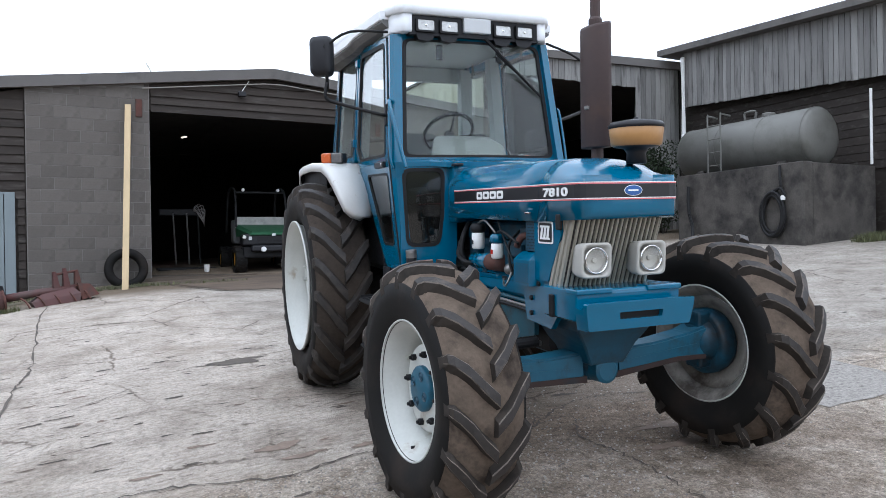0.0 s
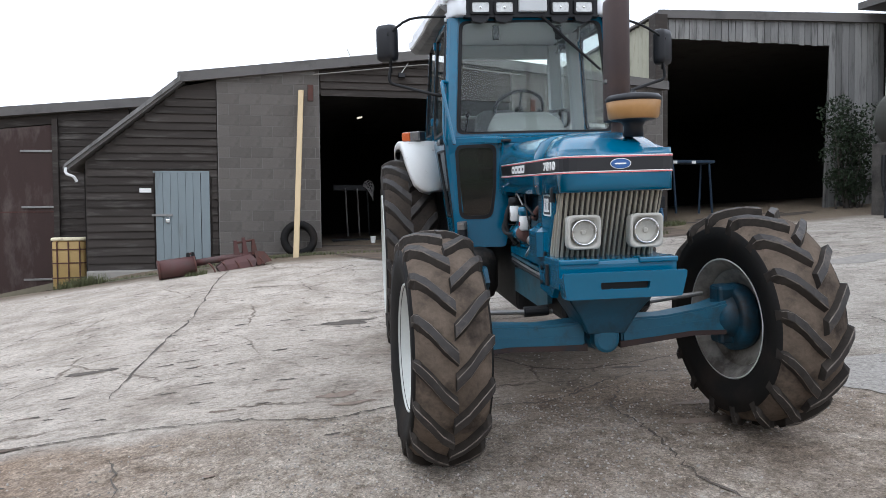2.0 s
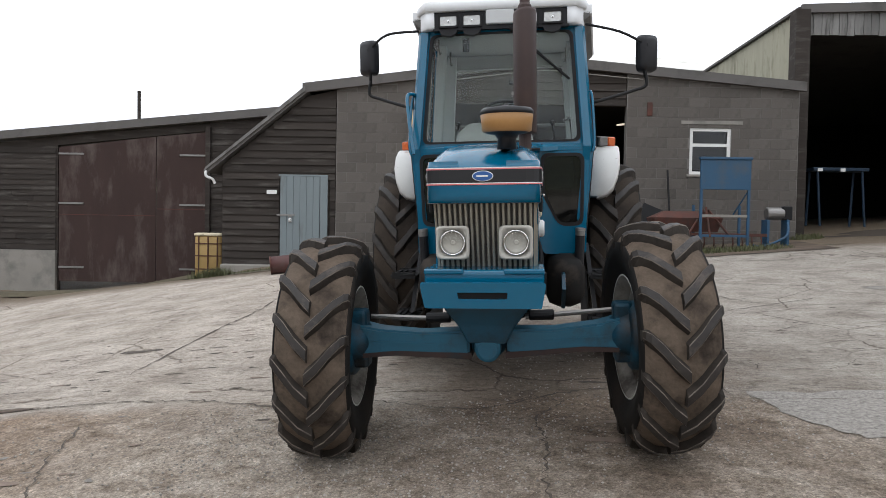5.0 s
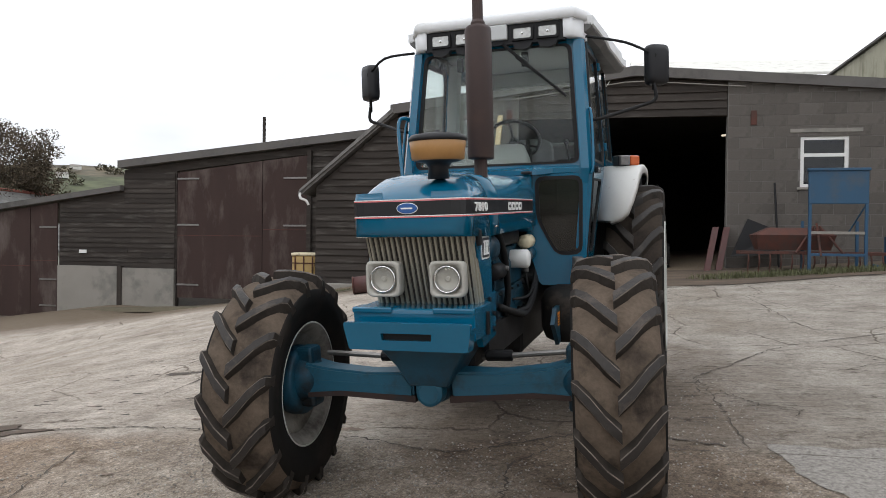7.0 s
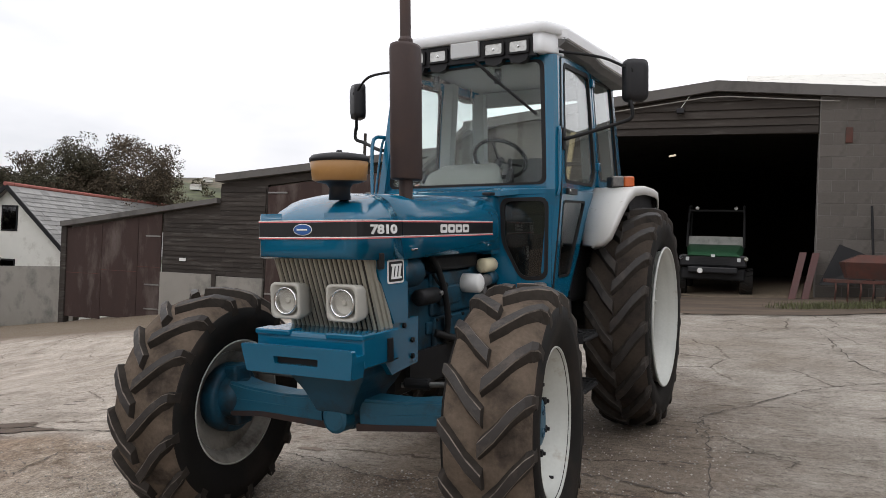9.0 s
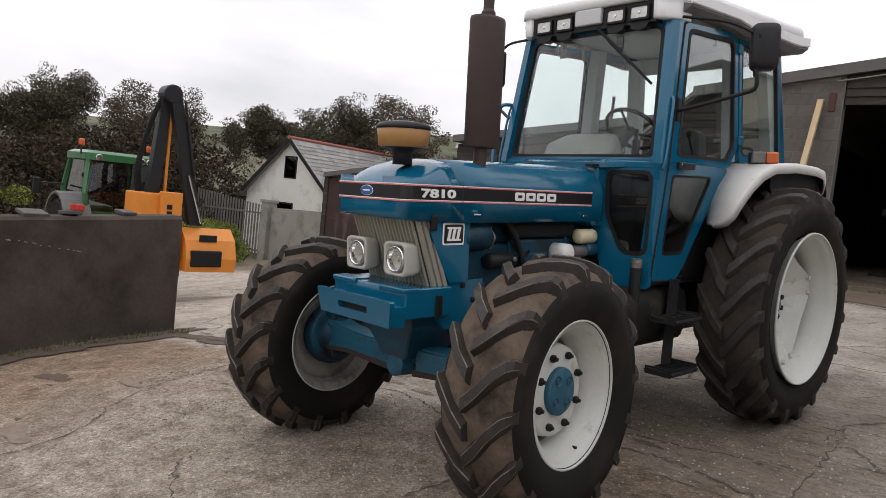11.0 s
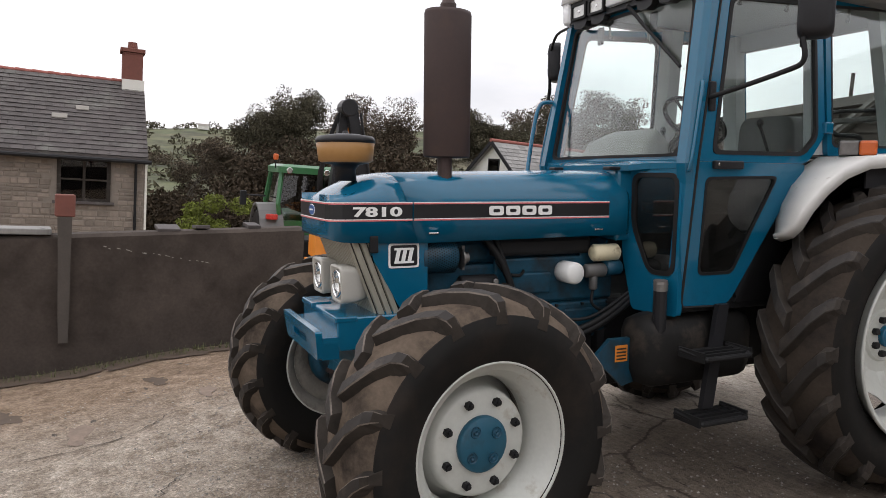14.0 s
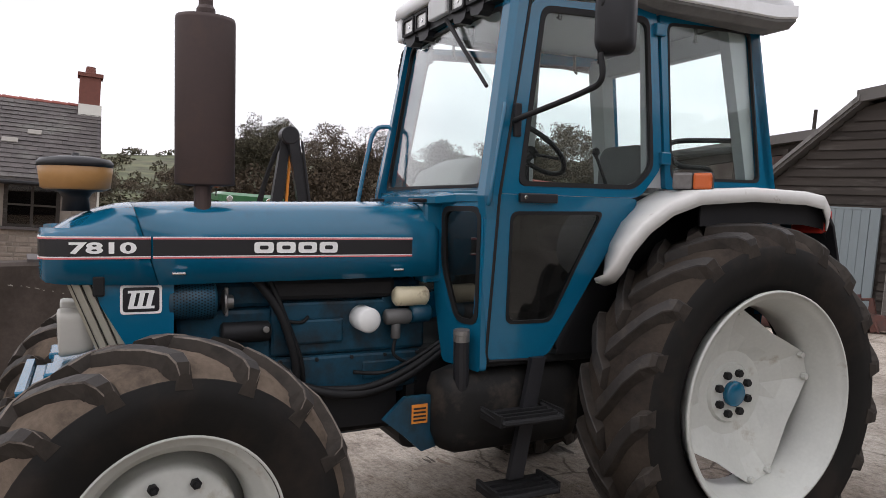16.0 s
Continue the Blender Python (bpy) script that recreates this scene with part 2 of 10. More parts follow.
WEATHER = mat("weathered_dark_boards", (0.0387, 0.03231, 0.02796), 0.8, var=0.28, scale=3, fine=40, bump=0.3, island=0.22, stretch=(0.6, 2, 4), stain=(0.0861, 0.07749, 0.06954), stain_amt=0.3, stain_scale=2, spec=0.2)
GREYBOARD = mat("silvered_vertical_boards", (0.19, 0.185, 0.176), 0.85, var=0.25, scale=3, fine=40, bump=0.3, island=0.3, stretch=(4, 4, 0.5), stain=(0.0493, 0.0465, 0.0422), stain_amt=0.35, stain_scale=1.5)
SHEDBOARD = mat("pale_silvered_boards", (0.26, 0.255, 0.245), 0.85, var=0.25, scale=3, fine=40, bump=0.3, island=0.3, stretch=(4, 4, 0.5), stain=(0.09, 0.086, 0.08), stain_amt=0.35, stain_scale=1.5)
BLOCK = mat("concrete_block", (0.1135, 0.1023, 0.09202), 0.9, var=0.26, scale=2.6, fine=45, bump=0.5, bump_dist=0.008, island=0.13, stain=(0.06708, 0.0602, 0.05332), stain_amt=0.42, stain_scale=2.2, spec=0.2)
MORTAR = mat("mortar", (0.164, 0.154, 0.143), 0.95, var=0.12, scale=3, fine=60, bump=0.3)
ROOFEDGE = mat("grey_roof_edge", (0.112, 0.104, 0.0976), 0.85, var=0.18, scale=2, bump=0.2, stain=(0.064, 0.06, 0.056), stain_amt=0.35)
RUSTDOOR = mat("rusty_sheet_door", (0.052, 0.033, 0.029), 0.75, 0.2, var=0.25, scale=1.5, bump=0.12, stretch=(1.5, 1.5, 0.5), stain=(0.118, 0.094, 0.084), stain_amt=0.42, stain_scale=1.3, spec=0.25)
RUST = mat("rusty_steel", (0.085, 0.031, 0.022), 0.8, 0.1, var=0.3, scale=8, bump=0.3, stain=(0.05, 0.035, 0.03), stain_amt=0.5, stain_scale=5)
DOORP = mat("pale_blue_door_paint", (0.1684, 0.2006, 0.2116), 0.6, var=0.1, scale=3, bump=0.1, stretch=(3, 3, 0.6), stain=(0.115, 0.1288, 0.1288), stain_amt=0.3)
TIMBER = mat("fresh_timber", (0.5, 0.38, 0.22), 0.7, var=0.14, scale=4, bump=0.15, stretch=(4, 4, 0.6))
CONCWALL = mat("dark_stained_render", (0.07582, 0.06936, 0.06213), 0.9, var=0.45, scale=3.5, fine=30, bump=0.35, bump_dist=0.008, stain=(0.02456, 0.02312, 0.02235), stain_amt=0.55, stain_scale=1.6, spec=0.2)
PALEREND = mat("pale_render", (0.255, 0.238, 0.212), 0.9, var=0.15, scale=1.5, bump=0.25, stain=(0.136, 0.132, 0.119), stain_amt=0.4, stain_scale=1.2)
WHITEWALL = mat("white_wall", (0.66, 0.65, 0.6), 0.85, var=0.07, scale=2, bump=0.15, stain=(0.45, 0.43, 0.38), stain_amt=0.25)
STONE = mat("granite_stone", (0.2068, 0.1725, 0.1426), 0.9, var=0.25, scale=9, bump=0.5, island=0.25)
SLATE = mat("grey_slate", (0.06396, 0.05412, 0.05166), 0.7, var=0.15, scale=4, bump=0.2, island=0.2, stain=(0.1148, 0.1107, 0.0984), stain_amt=0.3)
SLATEL = mat("pale_slate", (0.24, 0.235, 0.225), 0.75, var=0.15, scale=4, bump=0.2, island=0.2)
REDTILE = mat("red_ridge_tile", (0.3, 0.1, 0.08), 0.8, var=0.15, bump=0.15)
BRICK = mat("red_brick", (0.162, 0.06, 0.045), 0.85, var=0.2, scale=12, bump=0.3)
GALV = mat("galvanised_tank", (0.14, 0.138, 0.125), 0.55, 0.35, var=0.2, scale=2, bump=0.1, stain=(0.1, 0.1, 0.085), stain_amt=0.5, stain_scale=1.5)
CORR = mat("yellowed_sheet", (0.4, 0.385, 0.3), 0.7, 0.1, var=0.18, scale=2, bump=0.1, stretch=(3, 3, 0.5), stain=(0.2, 0.2, 0.14), stain_amt=0.4)
PVC = mat("white_plastic", (0.7, 0.7, 0.68), 0.45, var=0.05, bump=0.02)
MACHBLUE = mat("machine_blue", (0.016, 0.066, 0.13), 0.5, var=0.15, scale=4, bump=0.08, stain=(0.06, 0.07, 0.08), stain_amt=0.3)
CRATE = mat("yellow_plastic_crate", (0.4, 0.27, 0.1), 0.6, var=0.12, bump=0.08)
GREEN = mat("green_machine_paint", (0.025, 0.13, 0.045), 0.4, var=0.1, bump=0.03, coat=0.3)
# buggy green, darkened in the colour for the dim workshop
UVGREEN = mat("shaded_green_plastic", (0.012, 0.062, 0.026), 0.55, var=0.15, bump=0.04)
FLAIL = mat("orange_machine_paint", (0.6336, 0.22, 0.0264), 0.45, var=0.1, bump=0.05)
YELLOW = mat("yellow_machine_paint", (0.75, 0.4, 0.02), 0.4, var=0.08, bump=0.03)
MAROON = mat("maroon_paint", (0.07, 0.022, 0.019), 0.6, var=0.2, bump=0.1, stain=(0.05, 0.035, 0.03), stain_amt=0.4)
CREAMF = mat("cream_filter", (0.62, 0.55, 0.38), 0.5, var=0.12, bump=0.05, stain=(0.2, 0.14, 0.08), stain_amt=0.2, stain_scale=12)
LEAF = mat("shrub_leaf", (0.13, 0.155, 0.03), 0.6, var=0.3, island=0.45, bump=0, spec=0.15)
LEAFD = mat("tree_leaf", (0.0713, 0.0644, 0.0414), 0.7, var=0.3, island=0.5, bump=0, spec=0.15)
LEAFB = mat("autumn_leaf", (0.092, 0.072, 0.05), 0.7, var=0.3, island=0.5, bump=0, spec=0.15)
BARK = mat("bark", (0.075, 0.064, 0.055), 0.9, var=0.25, bump=0.4)
THICK = mat("thicket_leaf", (0.0493, 0.0374, 0.0255), 0.9, var=0.3, scale=0.3, island=0.5, bump=0, spec=0.1)
YARDWALL = mat("brown_stained_render", (0.06358, 0.05125, 0.04335), 0.9, var=0.4, scale=2.2, fine=35, bump=0.35, bump_dist=0.008, stain=(0.03102, 0.02388, 0.01946), stain_amt=0.5, stain_scale=1.3, spec=0.2)
FENDER = mat("dark_grey_fender", (0.1, 0.097, 0.094), 0.5, var=0.12, bump=0.04)
LIMEM = mat("rubble_lime_mortar", (0.2, 0.172, 0.145), 0.95, var=0.25, scale=5, fine=50, bump=0.3)
GRASS = mat("grass_blade", (0.09, 0.095, 0.04), 0.7, var=0.3, island=0.4, bump=0)
# earth brown, lowered to carry the shade inside the buildings
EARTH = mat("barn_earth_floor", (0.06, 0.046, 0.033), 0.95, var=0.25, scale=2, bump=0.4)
# near black: the shade indoors is put into the wall colour
INSIDE = mat("shade_black_inner_wall", (0.02, 0.018, 0.017), 0.95, var=0.2, spec=0.1)
# dusty screen, its grey also lowered for the shade indoors
DUSTGLASS = mat("dusty_plastic_screen", (0.22, 0.22, 0.2), 0.4, var=0.3, scale=5, bump=0.05, stain=(0.1, 0.11, 0.09), stain_amt=0.5, stain_scale=3)
CURTAIN = mat("curtain", (0.5, 0.48, 0.44), 0.9, var=0.1, bump=0.1)


def ground_mat():
    """Worn concrete with cracks between slabs, dirt patches; grass and heath beyond the yard."""
    m = bpy.data.materials.new("worn_yard_concrete")
    m.use_nodes = True
    n, l = m.node_tree.nodes, m.node_tree.links
    b = n["Principled BSDF"]
    co = n.new("ShaderNodeTexCoord")

    def noise_tex(scale, detail=5, rough=0.55):
        t = n.new("ShaderNodeTexNoise")
        t.inputs["Scale"].default_value, t.inputs["Detail"].default_value, t.inputs["Roughness"].default_value = scale, detail, rough
        l.new(co.outputs["Object"], t.inputs["Vector"])
        return t

    def ramp(src, stops):
        r = n.new("ShaderNodeValToRGB")
        e = r.color_ramp.elements
        while len(e) < len(stops):
            e.new(0.5)
        for k, (p, c) in enumerate(stops):
            e[k].position, e[k].color = p, (*c, 1)
        l.new(src, r.inputs[0])
        return r

    def mix(fac, a, c, mode="MIX"):
        x = n.new("ShaderNodeMixRGB")
        x.blend_type = mode
        if isinstance(fac, float):
            x.inputs[0].default_value = fac
        else:
            l.new(fac, x.inputs[0])
        if isinstance(a, tuple):
            x.inputs[1].default_value = (*a, 1)
        else:
            l.new(a, x.inputs[1])
        if isinstance(c, tuple):
            x.inputs[2].default_value = (*c, 1)
        else:
            l.new(c, x.inputs[2])
        return x.outputs[0]

    def stretched(scale, sx, sy, detail=4, rough=0.6):
        mp = n.new("ShaderNodeMapping")
        mp.inputs["Scale"].default_value = (sx, sy, 1)
        l.new(co.outputs["Object"], mp.inputs[0])
        t = noise_tex(scale, detail, rough)
        l.new(mp.outputs[0], t.inputs["Vector"])
        return t

    big = noise_tex(0.35, 6, 0.6)
    mid = noise_tex(1.7, 8, 0.68)
    blot = noise_tex(6.5, 6, 0.7)
    fine = noise_tex(28, 5, 0.75)
    grit = noise_tex(120, 3, 0.7)
    base = ramp(mid.outputs[0], [(0.3, (0.2, 0.18, 0.155)), (0.48, (0.315, 0.293, 0.262)), (0.7, (0.42, 0.4, 0.365))])
    dirt = ramp(big.outputs[0], [(0.54, (0, 0, 0)), (0.72, (0.85, 0.85, 0.85))])
    c = mix(dirt.outputs[0], base.outputs[0], (0.215, 0.186, 0.15))
    # scabbed pits and drag marks, longer across the slope than along it
    pits = ramp(stretched(5.0, 0.8, 2.6, 6, 0.72).outputs[0], [(0.33, (0.26, 0.23, 0.2)), (0.405, (1, 1, 1))])
    c = mix(0.85, c, pits.outputs[0], "MULTIPLY")
    # brushed streaks and small scabs
    streak = ramp(stretched(16.0, 0.35, 2.2, 5, 0.7).outputs[0], [(0.34, (0.62, 0.59, 0.56)), (0.5, (1, 1, 1)), (0.66, (1.12, 1.12, 1.11))])
    c = mix(0.6, c, streak.outputs[0], "MULTIPLY")
    scab = ramp(stretched(13.0, 0.7, 1.8, 3, 0.6).outputs[0], [(0.27, (0.3, 0.26, 0.22)), (0.315, (1, 1, 1))])
    c = mix(0.9, c, scab.outputs[0], "MULTIPLY")
    # crazed hairline cracks, here and there
    warp = n.new("ShaderNodeMixRGB")
    warp.blend_type = "LINEAR_LIGHT"
    warp.inputs[0].default_value = 0.09
    l.new(co.outputs["Object"], warp.inputs[1])
    l.new(noise_tex(3.0, 6, 0.7).outputs["Color"], warp.inputs[2])
    craze = n.new("ShaderNodeTexVoronoi")
    craze.feature = "DISTANCE_TO_EDGE"
    craze.inputs["Scale"].default_value = 0.85
    l.new(warp.outputs[0], craze.inputs["Vector"])
    hair = ramp(craze.outputs["Distance"], [(0.004, (0.3, 0.27, 0.24)), (0.012, (1, 1, 1))])
    some = ramp(noise_tex(0.6, 4, 0.6).outputs[0], [(0.46, (0, 0, 0)), (0.56, (0.85, 0.85, 0.85))])
    c = mix(some.outputs[0], c, mix(1.0, c, hair.outputs[0], "MULTIPLY"))
    pale = ramp(stretched(2.2, 1.6, 0.7, 7, 0.75).outputs[0], [(0.6, (0, 0, 0)), (0.72, (0.55, 0.55, 0.55))])
    c = mix(pale.outputs[0], c, (0.5, 0.485, 0.455))
    sep = n.new("ShaderNodeSeparateXYZ")
    l.new(co.outputs["Object"], sep.inputs[0])
    # the slab on the lean-to side is a paler, washed concrete
    slab_x = n.new("ShaderNodeMath")
    slab_x.operation = "MULTIPLY_ADD"
    slab_x.inputs[1].default_value = 0.8
    l.new(noise_tex(0.9, 6, 0.65).outputs[0], slab_x.inputs[0])
    l.new(sep.outputs["X"], slab_x.inputs[2])
    washed = n.new("ShaderNodeMapRange")
    washed.inputs[1].default_value, washed.inputs[2].default_value = 2.7, 1.7
    l.new(slab_x.outputs[0], washed.inputs[0])
    c = mix(washed.outputs[0], c, mix(1.0, c, (1.28, 1.25, 1.23), "MULTIPLY"))
    # dirty earth-brown apron near the low wall and the lane
    wob = n.new("ShaderNodeMath")
    wob.operation = "MULTIPLY_ADD"
    wob.inputs[1].default_value = 0.9
    l.new(noise_tex(0.8, 6, 0.65).outputs[0], wob.inputs[0])
    l.new(sep.outputs["Y"], wob.inputs[2])
    apron = n.new("ShaderNodeMapRange")
    apron.inputs[1].default_value, apron.inputs[2].default_value = 4.72, 4.5
    l.new(wob.outputs[0], apron.inputs[0])
    worn = ramp(blot.outputs[0], [(0.32, (0.17, 0.138, 0.108)), (0.45, (0.3, 0.264, 0.222)), (0.6, (0.4, 0.362, 0.317)), (0.74, (0.54, 0.507, 0.462))])
    brown = ramp(noise_tex(0.75, 6, 0.7).outputs[0], [(0.48, (0, 0, 0)), (0.66, (0.7, 0.7, 0.7))])
    worn = mix(brown.outputs[0], worn.outputs[0], mix(blot.outputs[0], base.outputs[0], (0.11, 0.073, 0.047)))
    agg = n.new("ShaderNodeTexVoronoi")
    agg.inputs["Scale"].default_value = 85
    l.new(co.outputs["Object"], agg.inputs["Vector"])
    stones = ramp(agg.outputs["Color"], [(0.1, (0.42, 0.39, 0.36)), (0.5, (0.92, 0.91, 0.89)), (0.82, (1.35, 1.32, 1.28)), (0.95, (2.1, 2.05, 2.0))])
    worn = mix(0.55, worn, stones.outputs[0], "MULTIPLY")
    west = n.new("ShaderNodeMapRange")
    west.inputs[1].default_value, west.inputs[2].default_value = 1.5, -0.2
    wx = n.new("ShaderNodeMath")
    wx.operation = "MULTIPLY_ADD"
    wx.inputs[1].default_value = 1.6
    l.new(noise_tex(0.5, 5, 0.6).outputs[0], wx.inputs[0])
    l.new(sep.outputs["X"], wx.inputs[2])
    l.new(wx.outputs[0], west.inputs[0])
    earth = mix(1.0, worn, (0.8, 0.69, 0.6), "MULTIPLY")
    worn = mix(west.outputs[0], worn, earth)
    c = mix(apron.outputs[0], c, worn)
    f = ramp(fine.outputs[0], [(0.3, (0.5, 0.49, 0.48)), (0.5, (0.98, 0.98, 0.98)), (0.7, (1.22, 1.22, 1.22))])
    c = mix(0.9, c, f.outputs[0], "MULTIPLY")
    g = ramp(grit.outputs[0], [(0.3, (0.5, 0.48, 0.46)), (0.5, (1.0, 1.0, 1.0)), (0.72, (1.3, 1.3, 1.3))])
    c = mix(0.8, c, g.outputs[0], "MULTIPLY")
    near = n.new("ShaderNodeMapRange")
    near.inputs[1].default_value, near.inputs[2].default_value = 13.6, 14.5
    l.new(wob.outputs[0], near.inputs[0])
    c = mix(near.outputs[0], c, mix(blot.outputs[0], (0.1, 0.078, 0.055), (0.2, 0.165, 0.125)))
    # brown dirt where machines stand, with the tractor's shade multiplied into the colour
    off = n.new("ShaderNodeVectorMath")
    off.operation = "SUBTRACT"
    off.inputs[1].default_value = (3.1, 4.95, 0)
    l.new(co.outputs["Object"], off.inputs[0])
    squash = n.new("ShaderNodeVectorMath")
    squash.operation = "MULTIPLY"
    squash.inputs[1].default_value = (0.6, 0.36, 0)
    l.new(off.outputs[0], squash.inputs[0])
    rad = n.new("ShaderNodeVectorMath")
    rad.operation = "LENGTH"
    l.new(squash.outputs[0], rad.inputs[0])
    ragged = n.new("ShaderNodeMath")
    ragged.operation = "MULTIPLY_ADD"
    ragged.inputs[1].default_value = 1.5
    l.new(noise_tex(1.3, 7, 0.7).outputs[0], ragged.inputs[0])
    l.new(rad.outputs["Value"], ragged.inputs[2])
    dingy = n.new("ShaderNodeMapRange")
    dingy.inputs[1].default_value, dingy.inputs[2].default_value = 1.85, 1.3
    dingy.inputs[4].default_value = 0.9
    l.new(ragged.outputs[0], dingy.inputs[0])
    c = mix(dingy.outputs[0], c, mix(1.0, c, (0.5, 0.44, 0.39), "MULTIPLY"))
    # country beyond the yard
    ln = n.new("ShaderNodeVectorMath")
    ln.operation = "LENGTH"
    l.new(co.outputs["Object"], ln.inputs[0])
    far = n.new("ShaderNodeMapRange")
    far.inputs[1].default_value, far.inputs[2].default_value = 30, 36
    l.new(ln.outputs["Value"], far.inputs[0])
    fields = n.new("ShaderNodeTexVoronoi")
    fields.inputs["Scale"].default_value = 0.012
    l.new(co.outputs["Object"], fields.inputs["Vector"])
    fc = ramp(fields.outputs["Color"], [(0.2, (0.075, 0.085, 0.045)), (0.5, (0.1, 0.115, 0.06)), (0.8, (0.12, 0.105, 0.07))])
    fm = mix(1.0, fc.outputs[0], ramp(noise_tex(0.04, 6).outputs[0], [(0.4, (0.45, 0.45, 0.45)), (0.6, (1, 1, 1))]).outputs[0], "MULTIPLY")
    c = mix(far.outputs[0], c, fm)
    c = mix(1.0, c, (1.14, 1.1, 1.06), "MULTIPLY")
    l.new(c, b.inputs["Base Color"])
    b.inputs["Specular IOR Level"].default_value = 0.25
    rr = n.new("ShaderNodeMapRange")
    rr.inputs[3].default_value, rr.inputs[4].default_value = 0.65, 0.95
    l.new(mid.outputs[0], rr.inputs[0])
    l.new(rr.outputs[0], b.inputs["Roughness"])
    bp = n.new("ShaderNodeBump")
    bp.inputs["Strength"].default_value, bp.inputs["Distance"].default_value = 0.85, 0.02
    hh = n.new("ShaderNodeMath")
    hh.operation = "ADD"
    l.new(fine.outputs[0], hh.inputs[0])
    l.new(grit.outputs[0], hh.inputs[1])
    l.new(hh.outputs[0], bp.inputs["Height"])
    l.new(bp.outputs[0], b.inputs["Normal"])
    return m


GROUND = ground_mat()


# ---- building helpers ----
def part(name, bm, material, parent=None, label="", smooth=False, kind=""):
    """Links a bmesh as one mesh object, under a thing or a part."""
    bmesh.ops.recalc_face_normals(bm, faces=bm.faces)
    me = bpy.data.meshes.new(name)
    bm.to_mesh(me)
    bm.free()
    me.materials.append(material)
    if smooth:
        me.shade_auto_smooth(angle=radians(38)) if hasattr(me, "shade_auto_smooth") else [setattr(p, "use_smooth", True) for p in me.polygons]
    ob = new(name, me)
    if parent is not None:
        ob.parent = parent
    return tagged(ob, label, kind=kind)


def thing(name, label, category, m=None, group="", kind=""):
    ob = new(name)
    if m is not None:
        ob.matrix_world = m
    return tagged(ob, label, category, group, kind)


def box(bm, x0, x1, y0, y1, z0, z1, bev=0.0, m=None):
    mm = Matrix.LocRotScale(((x0 + x1) / 2, (y0 + y1) / 2, (z0 + z1) / 2), None, (abs(x1 - x0), abs(y1 - y0), abs(z1 - z0)))
    r = bmesh.ops.create_cube(bm, size=1, matrix=mm)
    vs = r["verts"]
    if bev:
        es = {e for v in vs for e in v.link_edges}
        out = bmesh.ops.bevel(bm, geom=list(es), offset=bev, segments=2, affect="EDGES", profile=0.5)
        vs = list({v for f in out["faces"] for v in f.verts} | {v for v in vs if v.is_valid})
    if m is not None:
        bmesh.ops.transform(bm, matrix=m, verts=vs)
    return bm


def B():
    return bmesh.new()


def loft(bm, loops, caps=True, closed=True):
    """Skin over a row of vertex loops of the same length."""
    rows = [[bm.verts.new(p) for p in lp] for lp in loops]
    n = len(rows[0])
    for a, b in zip(rows, rows[1:]):
        for i in range(n if closed else n - 1):
            j = (i + 1) % n
            try:
                bm.faces.new((a[i], a[j], b[j], b[i]))
            except ValueError:
                pass
    if caps:
        bm.faces.new(rows[0][::-1])
        bm.faces.new(rows[-1])
    return bm


def prism(bm, pts, axis, a, b):
    """A polygon in the plane across an axis, drawn out from a to b."""
    def put(p, h):
        return {"x": (h, p[0], p[1]), "y": (p[0], h, p[1]), "z": (p[0], p[1], h)}[axis]
    return loft(bm, [[put(p, a) for p in pts], [put(p, b) for p in pts]])


def lathe(bm, prof, segs=32, axis="x", c=(0, 0, 0), start=0.0, closed=False):
    """Turns a profile of (radius, height) round an axis through c."""
    rings = []
    for k in range(segs):
        a = start + 2 * math.pi * k / segs
        ring = []
        for r, h in prof:
            u, v = r * math.cos(a), r * math.sin(a)
            p = {"x": (h, u, v), "y": (u, h, v), "z": (u, v, h)}[axis]
            ring.append(bm.verts.new((p[0] + c[0], p[1] + c[1], p[2] + c[2])))
        rings.append(ring)
    n = len(prof)
    for k in range(segs):
        a, b = rings[k], rings[(k + 1) % segs]
        for i in range(n if closed else n - 1):
            j = (i + 1) % n
            bm.faces.new((a[i], b[i], b[j], a[j]))
    return bm


def cyl(bm, c, r, h0, h1, axis="z", segs=20, bev=0.0):
    """A closed round bar from h0 to h1 along an axis, with softened rims."""
    s = 1 if h1 > h0 else -1
    p = [(0.0005, h0), (max(r - bev, 0.001), h0), (r, h0 + s * bev), (r, h1 - s * bev), (max(r - bev, 0.001), h1), (0.0005, h1)]
    return lathe(bm, p, segs, axis, c)


def tube(bm, pts, r, segs=8):
    """A round bar along a line of points."""
    pts = [Vector(p) for p in pts]
    loops = []
    up = Vector((0.13, 0.31, 0.94))
    for i, p in enumerate(pts):
        d = ((pts[min(i + 1, len(pts) - 1)] - p).normalized() + (p - pts[max(i - 1, 0)]).normalized())
        d.normalize()
        u = d.cross(up).normalized()
        v = d.cross(u)
        rr = r[i] if isinstance(r, (list, tuple)) else r
        loops.append([p + rr * (math.cos(t) * u + math.sin(t) * v) for t in [2 * math.pi * k / segs for k in range(segs)]])
    return loft(bm, loops)


def smooth_line(pts, n=6):
    """Points along a soft curve through the given ones."""
    P = [Vector(p) for p in pts]
    out = []
    for i in range(len(P) - 1):
        a, b, c, d = P[max(i - 1, 0)], P[i], P[i + 1], P[min(i + 2, len(P) - 1)]
        for k in range(n):
            t = k / n
            out.append(0.5 * ((2 * b) + (c - a) * t + (2 * a - 5 * b + 4 * c - d) * t * t + (3 * b - a - 3 * c + d) * t ** 3))
    return out + [P[-1]]


